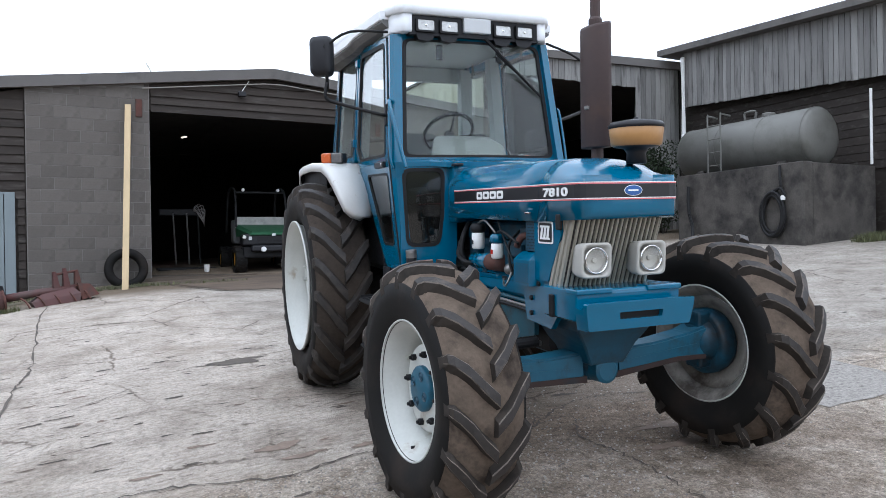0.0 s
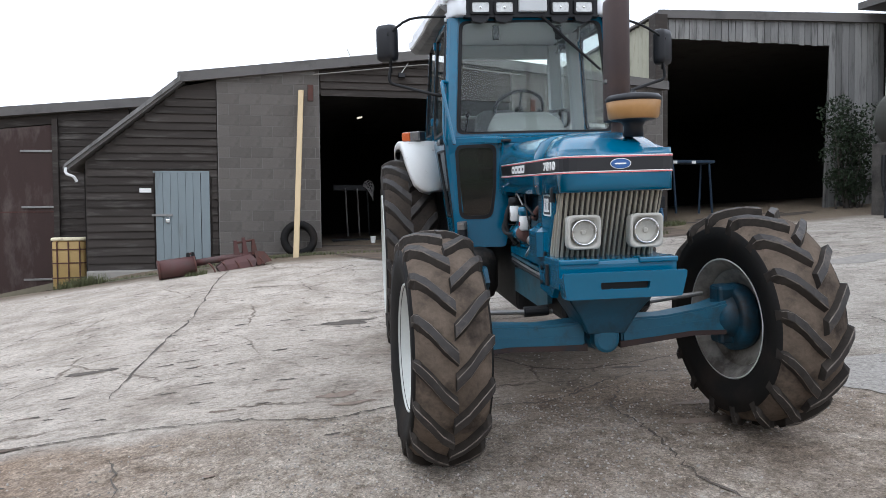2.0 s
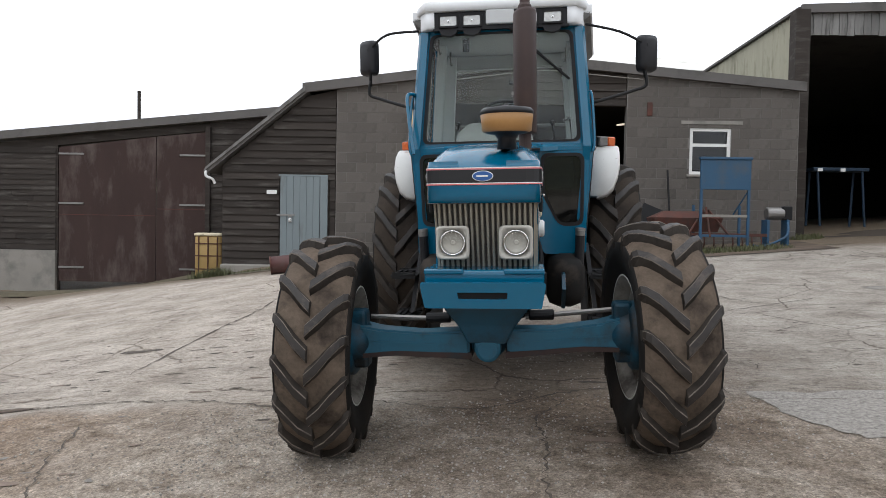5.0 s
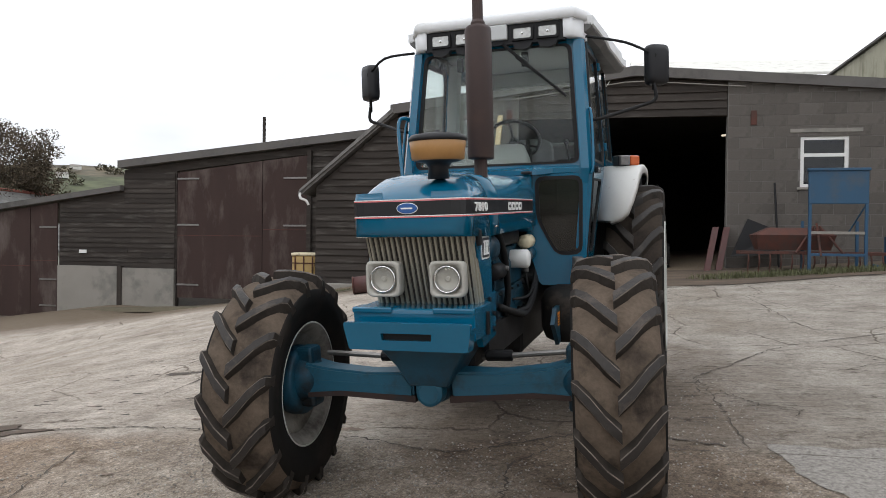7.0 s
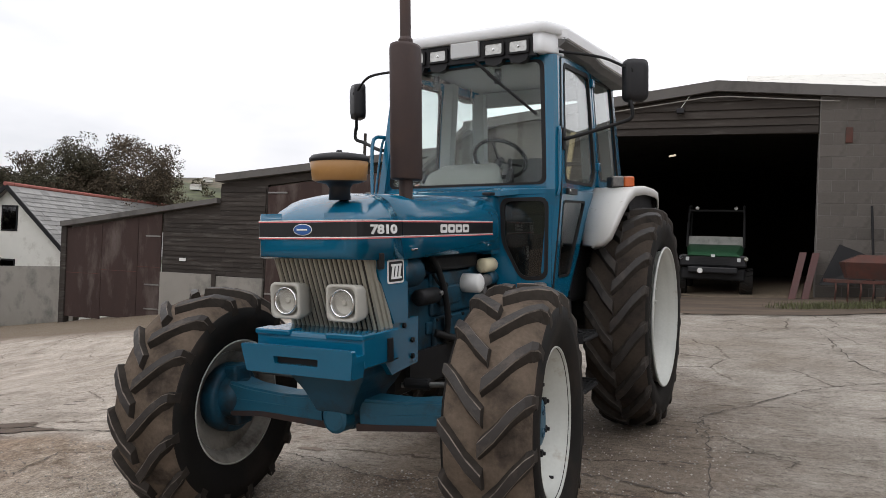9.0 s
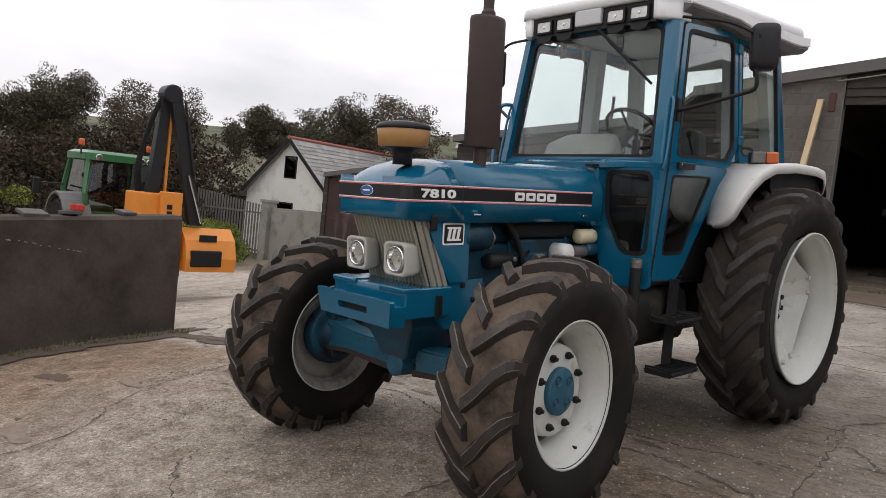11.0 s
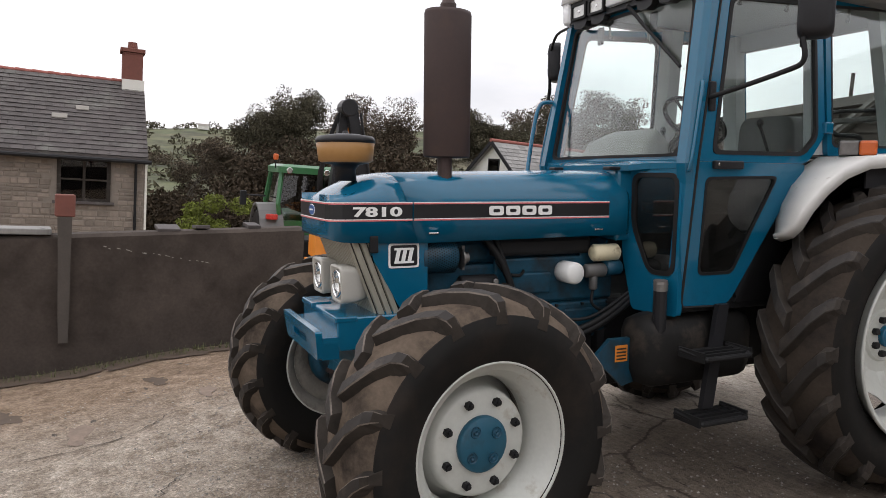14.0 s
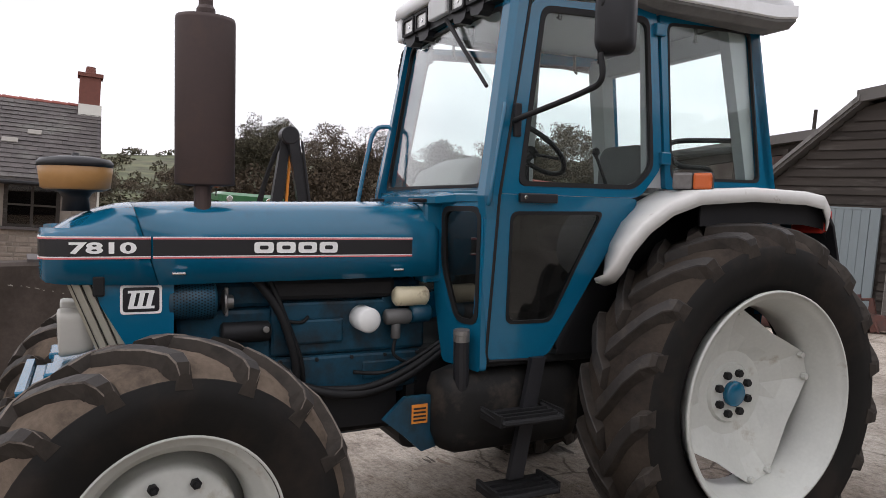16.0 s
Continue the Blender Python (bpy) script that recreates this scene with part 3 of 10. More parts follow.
def rounded(poly, radii, n=5):
    """A polygon with rounded corners, the same count of points at each."""
    out = []
    m = len(poly)
    if not isinstance(radii, (list, tuple)):
        radii = [radii] * m
    for i, p in enumerate(poly):
        p, a, c = Vector(p), Vector(poly[i - 1]), Vector(poly[(i + 1) % m])
        ua, uc = (a - p), (c - p)
        r = min(radii[i], 0.49 * ua.length, 0.49 * uc.length)
        s, e = p + ua.normalized() * r, p + uc.normalized() * r
        for k in range(n):
            t = k / (n - 1)
            out.append((1 - t) ** 2 * s + 2 * t * (1 - t) * p + t * t * e)
    return out


def ring_panel(bm, outer, inner, place, thick):
    """A sheet with an opening; place(u, v, depth) sets its points in space."""
    f = [[bm.verts.new(place(p[0], p[1], d)) for p in lp] for lp, d in ((outer, 0), (inner, 0), (inner, thick), (outer, thick))]
    n = len(outer)
    for a, b in ((0, 1), (1, 2), (2, 3), (3, 0)):
        for i in range(n):
            j = (i + 1) % n
            bm.faces.new((f[a][i], f[a][j], f[b][j], f[b][i]))
    return bm


def sheet(bm, outline, place, thick):
    """A filled sheet of that outline."""
    a = [bm.verts.new(place(p[0], p[1], 0)) for p in outline]
    b = [bm.verts.new(place(p[0], p[1], thick)) for p in outline]
    bm.faces.new(a)
    bm.faces.new(b[::-1])
    n = len(a)
    for i in range(n):
        j = (i + 1) % n
        bm.faces.new((a[i], a[j], b[j], b[i]))
    return bm


def softplus(v, w):
    return w * math.log1p(math.exp(max(-40.0, min(40.0, v / w)))) if v / w < 40 else v


def ground_z(x, y):
    """Height of the yard: it climbs to the barns and falls away past the low wall."""
    yy = min(y, 19.0)
    z = 0.085 + 0.054 * (yy - 3.19) + 0.03 * (x - 2.36)
    z -= 0.1 * softplus(0.3 - x, 0.6)
    z += 0.045 * softplus(x - 5.0, 0.8)
    dip = max(0.0, min(1.0, (3.5 - y) / 1.8))
    z -= 0.11 * dip * dip * (3 - 2 * dip) * max(0.0, min(1.0, (3.2 - x) / 2.0))
    return z

_ground_yard = ground_z


def ease(v):
    v = max(0.0, min(1.0, v))
    return v * v * (3 - 2 * v)


def terrain(x, y):
    """Yard level close by; lane, valley and hills further out."""
    z = _ground_yard(max(-26.0, min(20.0, x)), max(-9.0, y))
    z -= 0.35 * ease((-x - 3) / 5) * ease((15 - y) / 5)
    z -= 0.34 * ease((-x - 2.6) / 1.4) * ease((11.5 + x) / 3) * ease((y - 14.2) / 1.8)
    r = math.hypot(x, y - 5)
    if r > 34:
        az = math.degrees(math.atan2(-x, y))
        el = 5.0 - 0.07 * max(0.0, min(44.0, az - 42)) if az > 0 else 1.5
        top = r * math.tan(radians(el)) + 1.4
        low = -3.5 - 9 * ease((r - 34) / 120)
        k = ease((r - 260) / 520)
        bump = 1.0 + 0.02 * math.sin(az * 0.5) + 0.015 * math.sin(az * 1.3 + 1)
        far = low * (1 - k) + min(top, 800 * math.tan(radians(el))) * bump * k
        z = z * (1 - ease((r - 34) / 30)) + far * ease((r - 34) / 30)
    return z


def build_ground():
    def line(lo, hi, step, reach):
        v = list(np.arange(lo, hi + 1e-6, step))
        a, b, s = lo, hi, step
        while b < reach:
            s *= 1.22
            a -= s
            b += s
            v.insert(0, a)
            v.append(b)
        return v
    xs, ys = line(-12, 18, 0.4, 1500), line(-6, 20, 0.4, 1500)
    verts = [(x, y, terrain(x, y)) for y in ys for x in xs]
    n = len(xs)
    faces = [(j * n + i, j * n + i + 1, (j + 1) * n + i + 1, (j + 1) * n + i) for j in range(len(ys) - 1) for i in range(n - 1)]
    me = bpy.data.meshes.new("ground")
    me.from_pydata(verts, [], faces)
    me.shade_smooth()
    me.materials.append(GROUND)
    return tagged(new("ground", me), "worn cracked concrete farmyard running out to fields and hills", "ground", kind="structure")


build_ground()
FY = 15.5


def wall(name, bm, material, label, parent=None):
    return tagged(part(name, bm, material, parent), label, "wall", kind="structure")


def roof_line(x):
    """Underside of the workshop's front roof edge."""
    return 4.27 + (x + 1.52) * 0.124 if x < 3.8 else 4.93 - (x - 3.8) * 0.087


def slab(bm, pts, y0, y1):
    return prism(bm, pts, "y", y0, y1)


# workshop: block walls, opening and boards
bm = B()
slab(bm, [(-0.8, 0.2), (1.33, 0.2), (1.33, roof_line(1.33)), (-0.8, roof_line(-0.8))], FY, FY + 0.22)
wall_block_left = wall("wall_block_left", bm, MORTAR, "grey concrete block wall of the workshop")
bm = B()
xr, xe, wx0, wx1, wz0, wz1 = 5.68, 9.45, 7.08, 7.98, 2.57, 3.6
slab(bm, [(xr, 0.4), (wx0, 0.4), (wx0, roof_line(wx0)), (xr, roof_line(xr))], FY, FY + 0.22)
slab(bm, [(wx1, 0.4), (xe, 0.4), (xe, roof_line(xe)), (wx1, roof_line(wx1))], FY, FY + 0.22)
slab(bm, [(wx0, 0.4), (wx1, 0.4), (wx1, wz0), (wx0, wz0)], FY, FY + 0.22)
slab(bm, [(wx0, wz1), (wx1, wz1), (wx1, roof_line(wx1)), (wx0, roof_line(wx0))], FY, FY + 0.22)
wall_block_right = wall("wall_block_right", bm, MORTAR, "grey concrete block wall beside the open doorway")

bm = B()
slab(bm, [(1.33, 4.12), (5.68, 4.06), (5.68, roof_line(5.68)), (3.8, 4.93), (1.33, roof_line(1.33))], FY + 0.06, FY + 0.16)
wall_header = wall("wall_header", bm, WEATHER, "dark weathered boarding over the workshop opening")

bm = B()
slab(bm, [(-3.42, 0.1), (-0.8, 0.1), (-0.8, roof_line(-0.8)), (-1.5, 4.2), (-3.42, 2.62)], FY + 0.08, FY + 0.2)
wall_leanto = wall("wall_leanto", bm, WEATHER, "dark weathered boarded lean-to wall")

# roof of the workshop
bm = B()
slab(bm, [(-1.56, 4.26), (3.8, 4.93), (9.55, 4.42), (9.55, 4.62), (3.8, 5.14), (-1.56, 4.47)], FY - 0.12, FY - 0.02)
tagged(part("trim_workshop_roof", bm, ROOFEDGE), "grey sheet roof edge of the workshop", "trim", kind="structure")
bm = B()
slab(bm, [(-1.5, 4.36), (3.8, 5.03), (9.5, 4.52), (9.5, 4.58), (3.8, 5.09), (-1.5, 4.42)], FY - 0.02, FY + 14)
tagged(part("roof_workshop", bm, ROOFEDGE), "grey corrugated sheet roof of the workshop", "roof", kind="structure")
bm = B()
slab(bm, [(-3.7, 2.44), (-1.44, 4.28), (-1.44, 4.40), (-3.76, 2.55)], FY - 0.1, FY + 3.4)
tagged(part("roof_leanto", bm, ROOFEDGE), "sloping lean-to roof with a pale verge board", "roof", kind="structure")
# unseen inner walls, their colour standing in for indoor shade
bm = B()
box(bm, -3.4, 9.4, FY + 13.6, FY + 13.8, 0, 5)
wall("wall_workshop_back", bm, INSIDE, "unseen back wall of the workshop, coloured near black for shade")
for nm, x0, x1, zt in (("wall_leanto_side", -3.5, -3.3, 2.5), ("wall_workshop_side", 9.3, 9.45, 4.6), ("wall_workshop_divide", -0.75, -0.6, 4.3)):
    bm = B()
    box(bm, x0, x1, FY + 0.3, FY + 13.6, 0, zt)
    wall(nm, bm, INSIDE, "unseen side wall of the workshop, coloured near black for shade")
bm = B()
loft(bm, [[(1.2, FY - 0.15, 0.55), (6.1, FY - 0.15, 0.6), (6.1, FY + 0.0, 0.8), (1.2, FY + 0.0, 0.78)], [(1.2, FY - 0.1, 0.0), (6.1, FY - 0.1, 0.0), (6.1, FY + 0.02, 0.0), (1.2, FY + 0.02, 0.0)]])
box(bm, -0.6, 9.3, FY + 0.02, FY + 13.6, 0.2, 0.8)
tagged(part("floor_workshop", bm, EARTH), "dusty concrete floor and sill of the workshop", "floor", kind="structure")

# brown-doored shed behind
SY = 18.7
bm = B()
slab(bm, [(-10.8, -1.2), (-9.05, -1.2), (-9.05, 3.6), (-10.8, 3.4)], SY, SY + 0.12)
slab(bm, [(-13.05, -1.4), (-10.8, -1.4), (-10.8, 2.8), (-13.05, 2.45)], SY, SY + 0.12)
slab(bm, [(-4.9, -0.8), (-3.2, -0.6), (-3.2, 4.2), (-4.9, 4.0)], SY, SY + 0.12)
slab(bm, [(-9.05, 3.36), (-4.9, 3.8), (-4.9, 4.0), (-9.05, 3.6)], SY, SY + 0.12)
wall_shed = wall("wall_shed", bm, WEATHER, "dark weathered boarded shed wall")
bm = B()
slab(bm, [(-10.9, 3.45), (-2.4, 4.28), (-2.4, 4.5), (-10.9, 3.67)], SY - 0.2, SY + 9)
tagged(part("roof_shed", bm, ROOFEDGE), "grey sheet roof of the boarded shed", "roof", kind="structure")
bm = B()
slab(bm, [(-17.4, 1.9), (-10.8, 2.78), (-10.8, 2.94), (-17.4, 2.08)], SY - 0.2, SY + 6)
tagged(part("roof_low_shed", bm, ROOFEDGE), "sloping sheet roof of the low shed", "roof", kind="structure")
bm = B()
box(bm, -13.03, -10.95, SY - 0.1, SY + 0.0, -1.4, 0.52)
box(bm, -10.8, -9.08, SY - 0.1, SY + 0.0, -1.4, 0.48)
wall("wall_shed_plinth", bm, PALEREND, "pale rendered plinth under the shed boarding")

# tall barn
BY = 16.5
bm = B()
slab(bm, [(9.9, 5.95), (16.6, 5.95), (16.6, 6.7), (9.9, 6.5)], BY, BY + 0.1)
slab(bm, [(14.75, 0.9), (16.6, 0.9), (16.6, 6.0), (14.95, 6.0)], BY, BY + 0.1)
wall_barn = wall("wall_barn", bm, GREYBOARD, "silvered vertical boards over the barn opening")
bm = B()
slab(bm, [(9.85, 6.42), (16.7, 6.62), (16.7, 6.86), (9.85, 6.62)], BY - 0.12, BY - 0.01)
tagged(part("trim_barn_roof", bm, ROOFEDGE), "grey roof edge of the tall barn", "trim", kind="structure")
bm = B()
slab(bm, [(9.8, 6.52), (24, 6.9), (24, 6.96), (9.8, 6.58)], BY - 0.01, BY + 20)
tagged(part("roof_barn", bm, ROOFEDGE), "sheet roof of the tall barn", "roof", kind="structure")
# unseen barn walls, shade painted in as near black
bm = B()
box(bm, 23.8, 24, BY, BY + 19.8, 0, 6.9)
wall("wall_barn_east", bm, INSIDE, "unseen side wall of the barn, coloured near black for shade")
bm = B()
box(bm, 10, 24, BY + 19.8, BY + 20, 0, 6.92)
wall("wall_barn_back", bm, INSIDE, "unseen back wall of the barn, coloured near black for shade")
# unseen closing wall, added to block daylight from the barn inside
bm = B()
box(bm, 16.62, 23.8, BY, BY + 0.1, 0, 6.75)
wall("wall_barn_front", bm, INSIDE, "unseen barn front added to keep daylight out")
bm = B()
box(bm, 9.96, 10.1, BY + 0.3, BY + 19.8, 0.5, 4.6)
wall("wall_barn_west", bm, INSIDE, "unseen side wall of the barn, coloured near black for shade")
bm = B()
box(bm, 9.62, 9.95, BY - 0.35, BY + 0.02, 0.8, 6.45, 0.02)
tagged(part("barn_post", bm, WEATHER), "dark concrete and steel corner post of the barn", "post", kind="structure")

# shed with the tank
RX = 16.2
bm = B()
prism(bm, [(15.95, 5.35), (9.8, 5.0), (9.8, 6.62), (15.95, 6.98)], "x", RX, RX + 0.08)
wall_tank_shed = wall("wall_tank_shed", bm, SHEDBOARD, "silvered vertical boards of the tank shed")
bm = B()
prism(bm, [(16.4, 0.8), (9.8, 0.8), (9.8, 5.1), (16.4, 5.4)], "x", RX + 0.35, RX + 0.5)
wall("wall_tank_shed_back", bm, WEATHER, "dark horizontal boards behind the tank")
bm = B()
prism(bm, [(16.6, 6.98), (2.0, 6.2), (2.0, 6.36), (16.6, 7.16)], "x", RX - 0.35, RX + 8)
tagged(part("roof_tank_shed", bm, ROOFEDGE), "corrugated roof of the tank shed", "roof", kind="structure")
bm = B()
prism(bm, [(9.8, 0.6), (2.0, 0.4), (2.0, 6.25), (9.8, 6.6)], "x", RX - 0.02, RX + 0.12)
wall("wall_tank_shed_end", bm, SHEDBOARD, "weathered boarded end of the tank shed")
bm = B()
box(bm, 13.7, 14.0, 10.2, 13.75, 0.5, 3.0, 0.02)
box(bm, 14.0, 16.2, 10.2, 10.5, 0.5, 2.98, 0.02)
box(bm, 14.0, 16.2, 10.5, 13.72, 0.5, 2.9)
wall("wall_tank_base", bm, CONCWALL, "dark stained concrete retaining wall under the tank")

# low yard wall
bm = B()
loft(bm, [[(-2.68, 4.6, -0.9), (-2.98, 4.6, -0.9), (-2.98, 4.6, 0.99), (-2.93, 4.6, 1.025), (-2.73, 4.6, 1.025), (-2.68, 4.6, 0.99)],
          [(-2.72, 0.5, -0.9), (-3.02, 0.5, -0.9), (-3.02, 0.5, 0.77), (-2.97, 0.5, 0.8), (-2.77, 0.5, 0.8), (-2.72, 0.5, 0.77)],
          [(-2.8, -6, -0.9), (-3.1, -6, -0.9), (-3.1, -6, 0.53), (-3.05, -6, 0.56), (-2.85, -6, 0.56), (-2.8, -6, 0.53)]])
wall_low = wall("wall_low_yard", bm, YARDWALL, "low dark stained rendered yard wall")

# ---- the blue tractor ----
tractor = thing("tractor", "blue and white farm tractor with glazed cab, parked on concrete", "tractor",
                pose(2.319, 3.191, 0.086, 3.07, -1.44, -5.78))


def half_section(w, ztop, zbot, y, skew=0.0):
    pts = [(w, zbot), (w, 1.47), (w, 1.505), (w * 0.975, 1.54), (w * 0.87, ztop - 0.045), (w * 0.72, ztop - 0.018), (w * 0.4, ztop - 0.004), (0, ztop)]
    pts = pts + [(-x, z) for x, z in pts[-2::-1]]
    return [(x, y + skew * (ztop - z), z) for x, z in pts]


bm = B()
loft(bm, [half_section(0.12, 1.455, 1.385, -0.279), half_section(0.21, 1.472, 1.372, -0.277), half_section(0.248, 1.5, 1.352, -0.269), half_section(0.268, 1.522, 1.341, -0.253), half_section(0.279, 1.546, 1.335, -0.222), half_section(0.2825, 1.574, 1.332, -0.178),
          half_section(0.283, 1.61, 1.33, -0.1), half_section(0.285, 1.63, 1.325, -0.03, 0.15), half_section(0.285, 1.64, 1.322, 0.035, 0.29)])
nose = part("bonnet_nose", bm, BLUE, tractor, smooth=True)
bm = B()
loft(bm, [half_section(0.285, 1.64, 1.322, 0.039, 0.29), half_section(0.286, 1.648, 1.325, 0.3, 0.1), half_section(0.288, 1.66, 1.33, 0.8), half_section(0.292, 1.672, 1.335, 1.27), half_section(0.29, 1.668, 1.335, 1.3), half_section(0.28, 1.655, 1.34, 1.325)])
bonnet = part("bonnet", bm, BLUE, tractor, smooth=True)

NOSE_LINE = [(0.2885, 0.1), (0.2865, -0.1), (0.2855, -0.178), (0.2815, -0.223), (0.27, -0.2555), (0.249, -0.272), (0.211, -0.28), (0.1, -0.282)]


def strip(bm, line, z0, z1, off):
    """An upright band along a line seen from above."""
    rows = []
    P = [Vector((x, y)) for x, y in line]
    for i, p in enumerate(P):
        d = (P[min(i + 1, len(P) - 1)] - P[max(i - 1, 0)]).normalized()
        nrm = Vector((d.y, -d.x))
        if nrm.dot(p - Vector((0, 0.6))) < 0:
            nrm = -nrm
        q = p + nrm * off
        k = p - nrm * 0.004
        rows.append([(q.x, q.y, z0), (q.x, q.y, z1), (k.x, k.y, z1), (k.x, k.y, z0)])
    return loft(bm, rows)


full_nose = NOSE_LINE + [(-x, y) for x, y in NOSE_LINE[::-1]]
for nm, z0, z1, m_, off in (("stripe_band", 1.435, 1.498, DECAL, 0.001), ("pinstripe", 1.499, 1.5045, PINK, 0.0018), ("pinstripe", 1.425, 1.4305, PINK, 0.0018), ("white_pinstripe", 1.505, 1.509, LETTER, 0.0016), ("white_pinstripe", 1.431, 1.4348, LETTER, 0.0016)):
    bm = B()
    strip(bm, full_nose, z0, z1, off)
    part(nm, bm, m_, nose)
    for s in (1, -1):
        bm = B()
        strip(bm, [(s * 0.2865, 0.108), (s * 0.288, 0.5), (s * 0.2925, 1.185)], z0, z1, off)
        part(nm, bm, m_, bonnet)


def lettering(name, text, width, height, material, parent, m, depth=0.002):
    """Raised bold text in the built-in face, turned into a mesh of that width and height."""
    size = height / 0.72
    cu = bpy.data.curves.new(name, "FONT")
    cu.body, cu.size, cu.extrude, cu.align_x, cu.align_y, cu.resolution_u = text, size, depth, "CENTER", "CENTER", 3
    cu.offset = size * 0.034
    tmp = bpy.data.objects.new(name, cu)
    me = bpy.data.meshes.new_from_object(tmp)
    bpy.data.objects.remove(tmp)
    me.materials.clear()
    me.materials.append(material)
    xs, ys = [v.co.x for v in me.vertices], [v.co.y for v in me.vertices]
    me.transform(Matrix.Translation((-(min(xs) + max(xs)) / 2, -(min(ys) + max(ys)) / 2, 0)))
    me.transform(m @ Matrix.Diagonal((width / (max(xs) - min(xs)), height / (max(ys) - min(ys)), 1, 1)))
    ob = new(name, me)
    ob.parent = parent
    return ob


def side_frame(s, x, y, z):
    """Upright plane facing out of one flank; text runs the way a reader there sees it."""
    return Matrix.Translation((x, y, z)) @ Matrix(((0, 0, s, 0), (s, 0, 0, 0), (0, 1, 0, 0), (0, 0, 0, 1)))


for s in (1, -1):
    lettering("model_number", "7810", 0.228, 0.044, LETTER, nose, side_frame(s, s * 0.2905, -0.064, 1.4665))
    # plain white blocks where the maker's name stands
    for k in range(4):
        bm = B()
        y0 = 0.488 + k * 0.0905
        sheet(bm, rounded([(y0, 1.4445), (y0 + 0.0785, 1.4445), (y0 + 0.0785, 1.4895), (y0, 1.4895)], 0.012, 3), lambda u, v, d, s=s: (s * (0.2925 + d), u, v), 0.002)
        blk = part("name_block", bm, LETTER, bonnet, "plain white block on the black band")
        bm = B()
        sheet(bm, rounded([(y0 + 0.022, 1.459), (y0 + 0.057, 1.459), (y0 + 0.057, 1.475), (y0 + 0.022, 1.475)], 0.006, 3), lambda u, v, d, s=s: (s * (0.2942 + d), u, v), 0.0012)
        part("block_slot", bm, DECAL, blk)
    for y in (0.2, 1.12):
        bm = B()
        box(bm, s * 0.29, s * 0.304, y - 0.025, y + 0.025, 1.362, 1.372, 0.003)
        part("bonnet_catch", bm, CHROME, bonnet, "small chrome catch")

bm = B()
lathe(bm, [(0.0005, -0.2835), (0.05, -0.2835), (0.055, -0.2815), (0.055, -0.276)], 32, "y")
bmesh.ops.transform(bm, matrix=Matrix.Translation((0.002, 0, 1.467)) @ Matrix.Diagonal((1.0, 1, 0.5, 1)), verts=bm.verts)
em = part("emblem", bm, LETTER, nose, "pale rim of an oval emblem")
bm = B()
lathe(bm, [(0.0005, -0.2855), (0.047, -0.2855), (0.048, -0.2836)], 32, "y")
bmesh.ops.transform(bm, matrix=Matrix.Translation((0.002, 0, 1.467)) @ Matrix.Diagonal((1.0, 1, 0.48, 1)), verts=bm.verts)
part("emblem_field", bm, OVALB, em, "blue oval field")
bm = B()
box(bm, -0.028, 0.028, -0.2868, -0.285, 1.4635, 1.4705, 0.0006)
part("emblem_mark", bm, LETTER, em, "plain pale mark")

# side panels with badges
for s in (1, -1):
    bm = B()
    prism(bm, [(-0.1, 1.335), (-0.075, 1.25), (0.055, 1.02), (0.185, 1.02), (0.185, 1.335)], "x", s * 0.22, s * 0.268)
    pan = part("side_panel", bm, BLUE, tractor)
    for nm, a, b, m_, off in (("badge", 0.0, 0.0, LETTER, 0.0), ("badge_field", 0.009, 0.009, DECAL, 0.0015)):
        bm = B()
        sheet(bm, rounded([(-0.007 + a, 1.212 + b), (0.141 - a, 1.212 + b), (0.141 - a, 1.324 - b), (-0.007 + a, 1.324 - b)], 0.012, 3), lambda u, v, d, s=s, off=off: (s * (0.269 + off + d), u, v), 0.0025)
        part(nm, bm, m_, pan)
    for k in (-1, 0, 1):
        bm = B()
        c = 0.067 + k * 0.031
        lean = 0.008 * s
        prism(bm, [(c - 0.009 - s * 0.006, 1.24), (c + 0.009 - s * 0.006, 1.24), (c + 0.009 + s * 0.006, 1.296), (c - 0.009 + s * 0.006, 1.296)], "x", s * 0.2725, s * 0.2752)
        part("numeral_bar", bm, LETTER, pan)
    for zz in (1.238, 1.298):
        bm = B()
        box(bm, s * 0.2725, s * 0.2756, 0.067 - 0.047, 0.067 + 0.047, zz - 0.005, zz + 0.005)
        part("numeral_serif", bm, LETTER, pan)
    bm = B()
    box(bm, s * 0.27, s * 0.29, -0.1, -0.06, 1.285, 1.36, 0.006)
    part("rubber_latch", bm, BLACK, tractor)

# grille
bm = B()
loft(bm, [[(-0.245, -0.18, 1.34), (0.245, -0.18, 1.34), (0.245, -0.02, 1.34), (-0.245, -0.02, 1.34)], [(-0.238, -0.05, 1.0), (0.238, -0.05, 1.0), (0.238, 0.09, 1.0), (-0.238, 0.09, 1.0)]])
grille = part("grille", bm, GRILLEB, tractor, "dark grille back with pale upright slats")


def slat(x0, x1, y_top, y_bot):
    bm = B()
    loft(bm, [[(x0, y_top, 1.338), (x0 + 0.004, y_top - 0.012, 1.338), (x1 - 0.004, y_top - 0.012, 1.338), (x1, y_top, 1.338)],
              [(x0, y_bot, 1.0), (x0 + 0.004, y_bot - 0.012, 1.0), (x1 - 0.004, y_bot - 0.012, 1.0), (x1, y_bot, 1.0)]])
    return part("slat", bm, GRILLE, grille)


